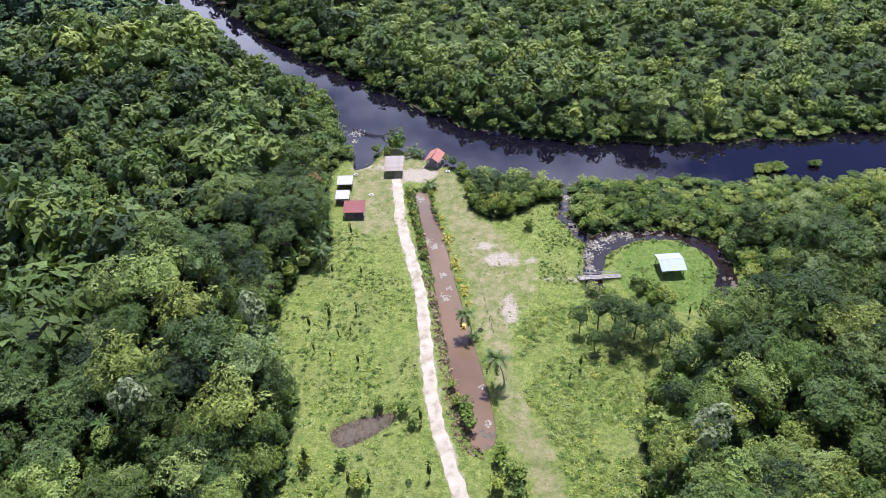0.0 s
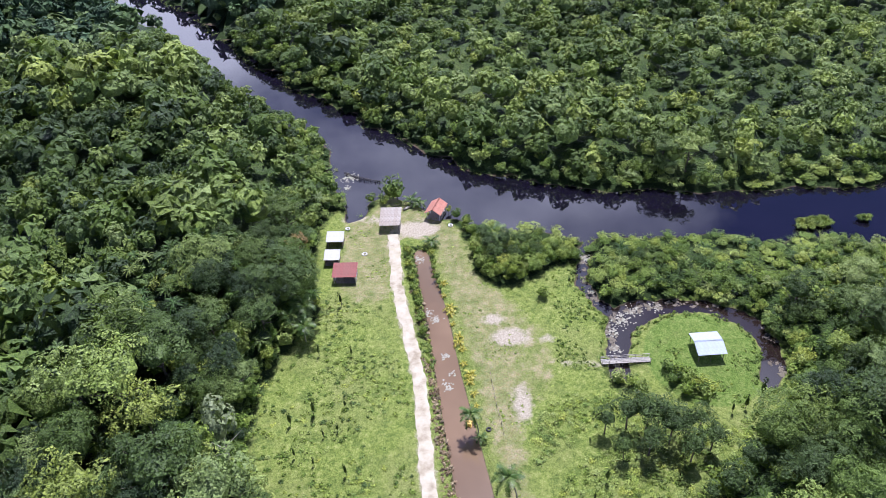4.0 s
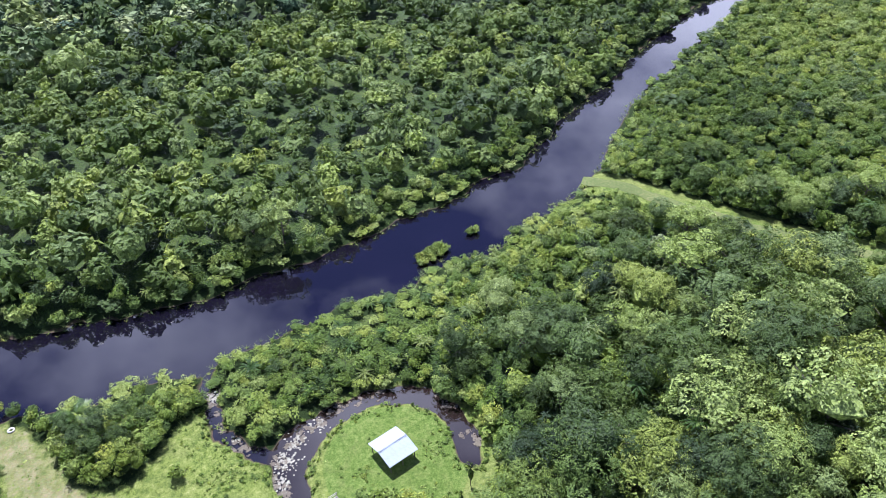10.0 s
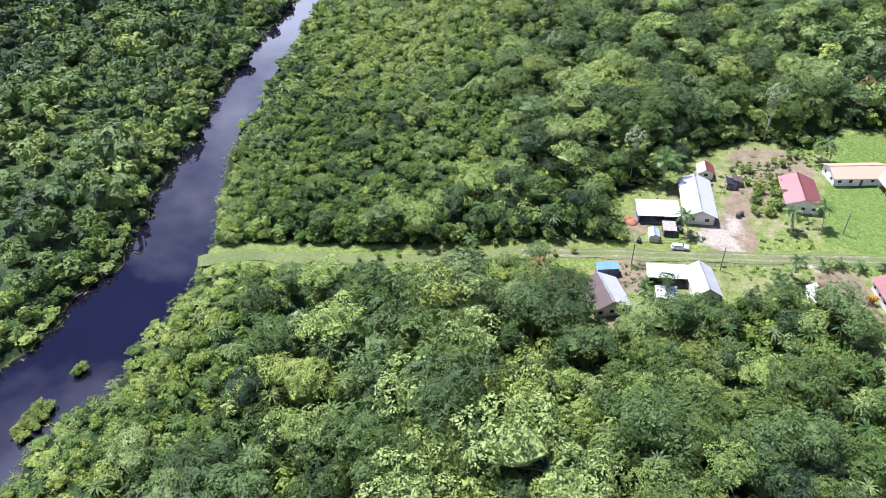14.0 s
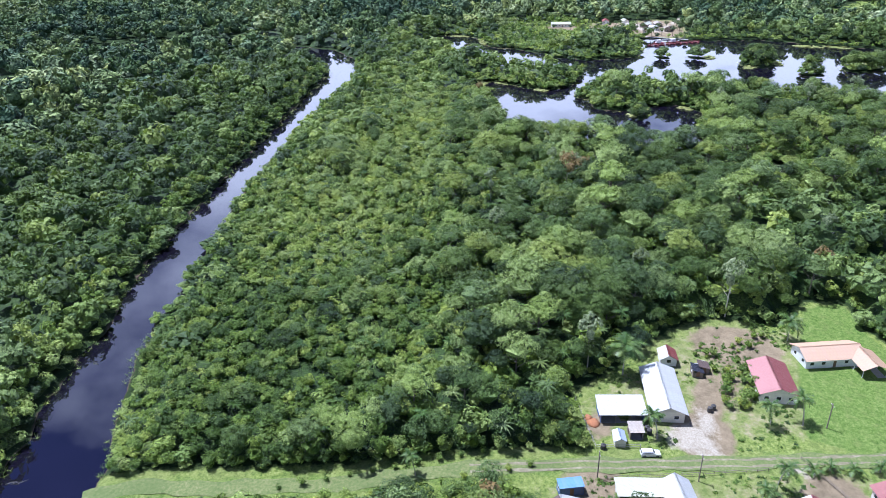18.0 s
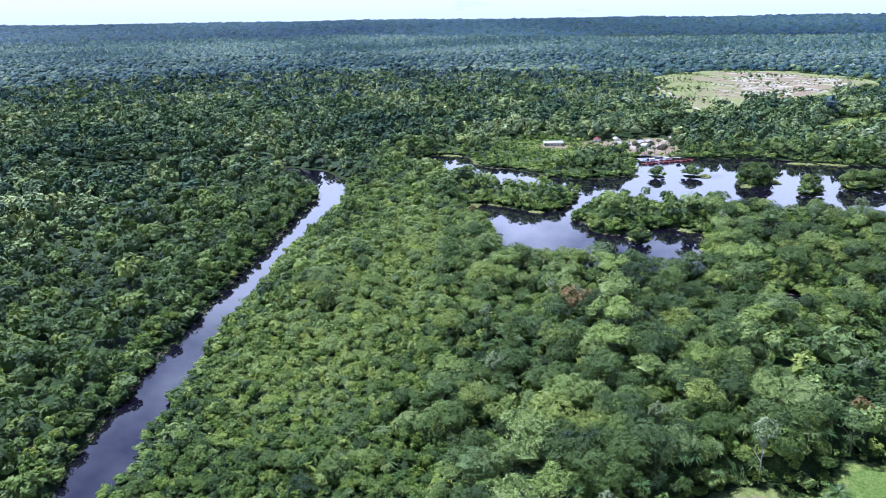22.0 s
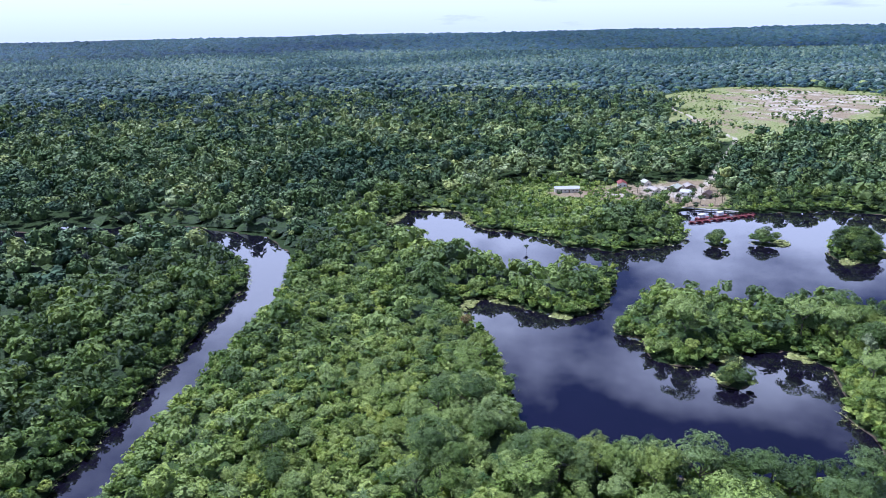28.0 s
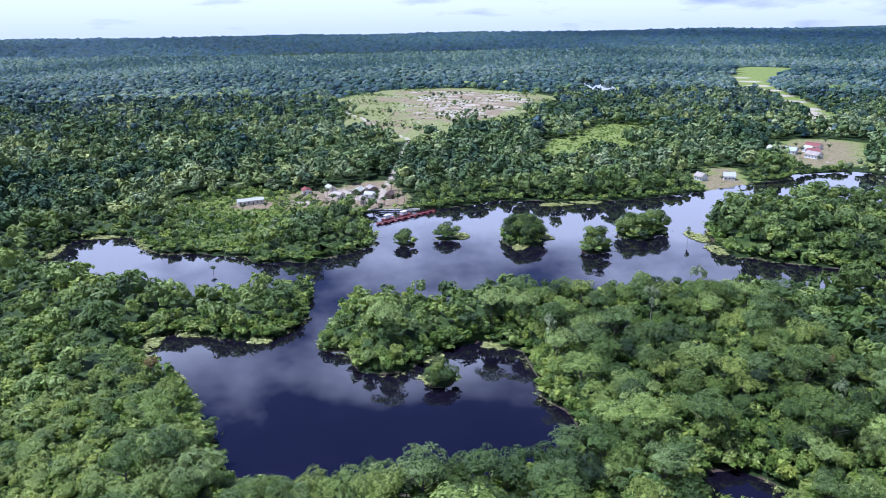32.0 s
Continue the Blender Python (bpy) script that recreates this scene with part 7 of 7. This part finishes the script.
gx_, gy_ = gx_[k], gy_[k]
stuff("isle_grass", TUFTS, gx_, gy_, np.full(len(gx_), 0.48), rng.uniform(0.2, 0.45, len(gx_)), rng.uniform(0.15, 0.35, len(gx_)), rng.uniform(0, 0.6, len(gx_)), MAT_GRASS, "short fresh grass on the moated isle", "grass", rng)
gx_, gy_ = jitter(15, 68, 70, 134, 1.25, rng)
k = (sdist(gx_, gy_, CLEARING) < 4) & (sdist(gx_, gy_, MOWN) > 1.0) & (np.hypot(gx_ - 54, gy_ - 142.5) > 17.5) & (rand2(gx_, gy_, 0.2) > -0.75) & (rng.uniform(0, 1, len(gx_)) < 0.7)
gx_, gy_ = gx_[k], gy_[k]
stuff("low_vines", SHRUBS, gx_, gy_, np.full(len(gx_), 0.5), rng.uniform(0.7, 1.4, len(gx_)), rng.uniform(0.25, 0.6, len(gx_)), rng.uniform(0.4, 0.95, len(gx_)), MAT_SHRUB, "low bright green vines and brush beside the path", "brush", rng)

# dry brown brush and sprouting shoots between the track and the canal
gx_, gy_ = jitter(-13, 6, 84, 186, 0.75, rng)
side = sdist(gx_, gy_, CANAL)
k = (side > 0.0) & (side < 2.6) & (sdist(gx_, gy_, TRACK, False) > 1.7) & (gx_ < 3.0 - (gy_ - 100) * 0.12) & (rng.uniform(0, 1, len(gx_)) < 0.75)
gx_, gy_ = gx_[k], gy_[k]
dry = rand2(gx_, gy_, 0.35) + 0.5 * rng.randn(len(gx_)) > -0.6 + 0.04 * (gy_ - 140)
for name, m, shape, mat, lab in (("dry_brush", dry, FAR_CROWNS, MAT_DRY, "dry brown brush along the canal bank"), ("bank_shoots", ~dry, SHRUBS, MAT_SHRUB, "green shoots along the canal bank")):
    stuff(name, shape, gx_[m], gy_[m], np.full(m.sum(), 0.45), rng.uniform(0.3, 0.75, m.sum()), rng.uniform(0.2, 0.5, m.sum()), rng.uniform(0, 1, m.sum()), mat, lab, "brush", rng)
# reeds and grass in the scummy pool
gx_, gy_ = jitter(-30, -10, 90, 105, 0.7, rng)
k = (sdist(gx_, gy_, REED_POOL) < 1.2) & ((sdist(gx_, gy_, REED_POOL) > -1.0) | (rng.uniform(0, 1, len(gx_)) < 0.22))
gx_, gy_ = gx_[k], gy_[k]
stuff("pool_reeds", TUFTS, gx_, gy_, np.full(len(gx_), 0.1), rng.uniform(0.4, 0.9, len(gx_)), rng.uniform(0.6, 1.2, len(gx_)), rng.uniform(0, 1, len(gx_)), MAT_DRY, "brownish reeds in the scummy pool", "reeds", rng)

# mats of marsh grass afloat along the lagoon and the lake
rng = np.random.RandomState(32)
mx_, my_, mr_ = [], [], []
for x, y, a, b, turn in ((535, 196, 7, 2.2, 40), (528, 206, 5, 2, 10), (519, 207, 6, 2, -20), (508, 205, 5, 2.5, 0), (513, 140, 4, 2.5, 20), (495, 104, 5, 3, 50), (491, 192, 6, 2, 20), (476, 106, 3, 2, 0), (500, 79, 4, 2, 60), (520, 166, 4, 1.6, 80),
                         (671, 243, 12, 2.5, 20), (690, 272, 10, 2.5, 80), (662, 288, 12, 2.2, 0), (640, 33, 19, 3.5, -20), (646, 22, 9, 3, 20), (652, 66, 5, 2.5, 0), (655, -38, 6, 3, 30), (625, -62, 9, 3, 0), (600, -60, 8, 2.5, 0), (718, -30, 8, 3, 80), (716, -8, 9, 3, 80)):
    a, b = a * 1.25, b * 1.5
    n = int(a * b * 2.0)
    t, q = rng.uniform(0, 6.283, n), np.sqrt(rng.uniform(0, 1, n))
    ux_, uy_ = a * q * np.cos(t), b * q * np.sin(t)
    c_, s_ = math.cos(radians(turn)), math.sin(radians(turn))
    mx_ += list(x + ux_ * c_ - uy_ * s_); my_ += list(y + ux_ * s_ + uy_ * c_)
mx_, my_ = np.array(mx_), np.array(my_)
stuff("marsh_grass", FAR_CROWNS, mx_, my_, np.full(len(mx_), 0.2), rng.uniform(1.0, 1.9, len(mx_)), rng.uniform(0.3, 0.7, len(mx_)), rng.uniform(0.2, 0.9, len(mx_)), MAT_MARSH, "pale yellow-green marsh grass afloat at the shore", "grass", rng)

bx_, by_ = jitter(645, 800, 125, 250, 4.6, rng)
k = (sdist(bx_, by_, LOW_WOODS[2]) < 4) & (water_sd(bx_, by_) > 1.0) & (open_land(bx_, by_) > -2) & (rng.uniform(0, 1, len(bx_)) < 0.8)
bx_, by_ = bx_[k], by_[k]
br_ = rng.uniform(1.6, 3.4, len(bx_))
stuff("shore_thicket", REMOTE, bx_, by_, br_ * 0.7, br_, br_ * rng.uniform(0.8, 1.4, len(bx_)), np.clip(0.45 + 0.25 * rand2(bx_, by_, 0.08) + 0.25 * rng.randn(len(bx_)), 0, 1), MAT_SHRUB, "lush low bushes along the shore beside the mill", "bushes", rng)

# scrub scattered over the old sandpit and the far greens
sx_, sy_ = jitter(1130, 1720, -230, 140, 7, rng)
k = (sdist(sx_, sy_, SANDPIT) < 0) & (rand2(sx_, sy_, 0.045) + 0.6 * rng.randn(len(sx_)) > 0.35)
sx_, sy_ = sx_[k], sy_[k]
stuff("pit_scrub", FAR_CROWNS, sx_, sy_, np.full(len(sx_), 1.0), rng.uniform(0.8, 2.6, len(sx_)), rng.uniform(0.5, 1.5, len(sx_)), rng.uniform(0, 1, len(sx_)), MAT_SHRUB, "low scrub scattered over bare sandy ground", "scrub", rng)
ex_, ey_ = jitter(1110, 1730, -240, 150, 11, rng)
edge = sdist(ex_, ey_, SANDPIT) + 26 * rand2(ex_, ey_, 0.021)
k = (edge < 10) & (rand2(ex_ + 20, ey_, 0.04) + 0.5 * rng.randn(len(ex_)) > 1.05 - 0.013 * (edge + 45).clip(0, 60))
ex_, ey_ = ex_[k], ey_[k]
er = rng.uniform(1.5, 3.8, len(ex_))
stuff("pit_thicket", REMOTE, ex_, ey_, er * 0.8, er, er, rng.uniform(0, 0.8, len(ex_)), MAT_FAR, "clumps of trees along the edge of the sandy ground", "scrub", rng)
sx_, sy_ = np.concatenate([rng.uniform(715, 790, 1100), rng.uniform(870, 1130, 1700)]), np.concatenate([rng.uniform(90, 232, 1100), rng.uniform(-260, -30, 1700)])
k = ((sdist(sx_, sy_, HOUSE_GREEN) < 0) & (np.hypot(sx_ - 752, sy_ - 192) > 14)) | (sdist(sx_, sy_, EAST_FIELD) < 0) | (sdist(sx_, sy_, INNER_GREEN) < 0)
sx_, sy_ = sx_[k], sy_[k]
stuff("green_scrub", FAR_CROWNS, sx_, sy_, np.full(len(sx_), 0.8), rng.uniform(0.8, 2.6, len(sx_)), rng.uniform(0.6, 1.8, len(sx_)), rng.uniform(0.3, 1, len(sx_)), MAT_SHRUB, "low green scrub on open grass", "scrub", rng)
for k, (x, y, s) in enumerate([(746, 172, 0.6), (752, 160, 0.7), (764, 145, 0.8), (738, 132, 0.8), (748, 126, 0.7), (756, 108, 0.8), (772, 102, 0.8), (734, 104, 0.8), (788, 128, 0.9), (782, 96, 0.9), (770, 122, 0.6), (733, 142, 0.7), (762, 205, 0.6), (742, 222, 0.5),
                               (760, -148, 0.6), (772, -160, 0.7), (786, -150, 0.6), (840, -262, 0.7), (862, -278, 0.8), (890, -290, 0.7), (870, -310, 0.8), (822, -268, 0.6), (905, -330, 0.8), (960, -120, 0.7), (1000, -170, 0.7), (730, 150, 0.9), (728, 138, 0.85), (726, 128, 0.9), (737, 118, 0.8), (742, 109, 0.9), (753, 121, 0.8), (748, 138, 0.85), (757, 150, 0.7), (735, 95, 1.0), (744, 90, 1.1), (752, 88, 1.0), (766, 92, 1.0),
                               (740, 182, 0.6), (734, 196, 0.7), (750, 205, 0.6), (729, 170, 0.8), (768, 180, 0.7), (772, 164, 0.8), (738, 210, 0.7), (762, 158, 0.6), (728, 214, 0.8), (790, 118, 0.9), (772, 142, 0.7), (733, 126, 0.7), (729, 112, 0.9)]):
    put(GARDEN[k % 3], PLACED, x, y, 0.4, s, k * 1.7)
put(PALE, PLACED, 616.5, -52.5, -0.3, 0.55, 1.0)
put(GARDEN[1], PLACED, 607.9, 195.8, -0.2, 0.5, 0.4)

# garden plants, herbs and tufts in the village yards
rng = np.random.RandomState(33)
vx_, vy_ = jitter(158, 286, 10, 112, 1.5, rng)
inside = np.minimum(sdist(vx_, vy_, YARD_NORTH), sdist(vx_, vy_, YARD_SOUTH))
k = (inside < 0) & (rand2(vx_, vy_, 0.17) + 0.5 * rng.randn(len(vx_)) > 0.25) & (sdist(vx_, vy_, VILLAGE_LAWN) > 1) & (sdist(vx_, vy_, ROAD, False) > 3.6)
for x, y, r in ((219, 78, 9), (209.8, 87, 6), (200, 86, 3), (203.6, 83, 3), (236, 77.5, 4), (232, 52, 8), (181.6, 94, 4), (170.8, 92.8, 7), (184, 80.6, 6), (183.4, 72.6, 6.5), (176.6, 79.8, 4), (193, 29.5, 8.5), (188, 47, 4.5), (208, 68, 7), (199, 72, 5), (222, 67, 6)):
    k &= np.hypot(vx_ - x, vy_ - y) > r
vx_, vy_ = vx_[k], vy_[k]
stuff("garden_plants", FAR_CROWNS, vx_, vy_, np.full(len(vx_), 0.5), rng.uniform(0.4, 1.1, len(vx_)), rng.uniform(0.2, 0.7, len(vx_)), rng.uniform(0, 0.5, len(vx_)), MAT_SHRUB, "herbs and garden plants in the village yards", "garden plants", rng)

# mats of grey-brown scum in the moat, the creek and the south end of the canal
rng = np.random.RandomState(34)
M_SCUM = plain("grey_scum_mats", (0.155, 0.13, 0.095), 0.9, 0.0, 0.35, 2.0, (0.16, 0.15, 0.09), 0.2)
mx_, my_ = [], []
for x, y, a, b in ((35, 150, 1.2, 5), (37, 156, 2, 2), (41, 158.5, 2.5, 1.4), (46, 160, 3, 1.2), (53, 160.4, 4, 1.0), (60, 159, 3, 1.0), (33.6, 178, 1.2, 3), (32.3, 170, 1.0, 3), (33.6, 163, 1.2, 2), (70.3, 150, 0.9, 4), (69, 138, 1, 3), (35, 141, 1.0, 3), (5.2, 95, 1.4, 2.5)):
    n = int(a * b * 3.0) + 2
    mx_ += list(x + a * rng.randn(n) * 0.55); my_ += list(y + b * rng.randn(n) * 0.55)
mx_, my_ = np.array(mx_), np.array(my_)
k = water_sd(mx_, my_) < 0.3
mx_, my_ = mx_[k], my_[k]
stuff("scum_mats", FAR_CROWNS, mx_, my_, np.full(len(mx_), 0.03), rng.uniform(0.35, 0.95, len(mx_)), rng.uniform(0.05, 0.12, len(mx_)), rng.uniform(0, 1, len(mx_)), M_SCUM, "grey-brown scum and dead leaves on dark water", "scum", rng)
# weeds and reeds round the moat's banks, tufts and herbs over the isle and the damp ground beside the creek
wx_, wy_ = jitter(22, 78, 124, 186, 0.95, rng)
sdw = water_sd(wx_, wy_)
k = (sdw > 0.15) & (sdw < 1.5) & (rng.uniform(0, 1, len(wx_)) < 0.6)
k |= (sdist(wx_, wy_, LAWN_ISLE) < 0) & (rand2(wx_, wy_, 0.45) + 0.5 * rng.randn(len(wx_)) > 0.75)
k |= (wx_ < 33) & (wy_ > 140) & (wy_ < 178) & (sdist(wx_, wy_, CLEARING) < 0) & (rand2(wx_, wy_, 0.3) + 0.5 * rng.randn(len(wx_)) > 0.35)
k &= np.hypot(wx_ - 54.8, wy_ - 144.3) > 4.5
k &= sdist(wx_, wy_, [(33, 140.5), (40, 141.5)], False) > 2.2
wx_, wy_ = wx_[k], wy_[k]
stuff("bank_weeds", SHRUBS, wx_, wy_, np.full(len(wx_), 0.45), rng.uniform(0.3, 0.75, len(wx_)), rng.uniform(0.2, 0.55, len(wx_)), rng.uniform(0.25, 0.9, len(wx_)), MAT_SHRUB, "ragged green weeds and herbs on damp banks", "weeds", rng)
# trampled grass, herbs and litter over the short grass by the canal
hx_, hy_ = jitter(-36, 30, 84, 208, 1.0, rng)
k = (sdist(hx_, hy_, MOWN) < 0) & (water_sd(hx_, hy_) > 0.4) & (sdist(hx_, hy_, TRACK, False) > 2.0) & (rand2(hx_, hy_, 0.24) + 0.6 * rng.randn(len(hx_)) > 0.72)
hx_, hy_ = hx_[k], hy_[k]
stuff("short_tufts", FAR_CROWNS, hx_, hy_, np.full(len(hx_), 0.5), rng.uniform(0.2, 0.55, len(hx_)), rng.uniform(0.06, 0.2, len(hx_)), rng.uniform(0, 1, len(hx_)), MAT_GRASS, "short tufts of grass on trampled ground", "grass", rng)

# by the houses: an orange bush, a slanted dark shed and a hedged garden plot
MAT_CROTON = foliage_mat("orange_leaves", (0.28, 0.13, 0.02), (0.48, 0.24, 0.03), (0.62, 0.38, 0.06), 0.2, 2.0, kinds=False)
CROTON = tree_proto("croton_bush", 60, SHRUBS[1], MAT_CROTON, MAT_BARK, 1.9, 1.25, 1.15, 0.5, "orange-leaved ornamental bush beside the red-roofed house", "bush", "", 0.06)
put(CROTON, PLACED, 192.3, 36.1, 0.4, 1.15, 0.5)
M_DARK_TIN = plain("dark_blue_sheet", (0.035, 0.045, 0.07), 0.35, 0.3, 0.2, 1.5)
building("dark_shed", "small lean-to with a dark blue sheet roof in the yard", 232.6, 70.0, 12, 3.4, 2.6, 1.5, 2.1, M_DARK_TIN, M_TIMBER, "three", 0.2, mono=True, category="shed")

# trees leaning over the near shore of the lagoon
SHORE = [(416, 163, 0.8), (411, 155, 0.95), (408, 148, 1.2), (407, 141, 1.35), (410, 134, 1.25), (411, 127, 1.4), (408, 120, 1.2), (410, 113, 1.35), (408, 106, 1.5), (411, 99, 1.3), (410, 92, 1.45),
         (412, 85, 1.35), (414, 78, 1.5), (418, 71, 1.4), (424, 65, 1.3), (431, 61, 1.25), (404, 136, 1.5), (403, 124, 1.55), (402, 110, 1.5), (404, 96, 1.6), (406, 82, 1.6), (411, 70, 1.6)]
for k, (x, y, s) in enumerate(SHORE):
    put(GARDEN[k % 3] if k % 3 else TREES[k % 7], PLACED, x, y, 0.3, s if k % 3 else s * 0.72, k * 1.9)
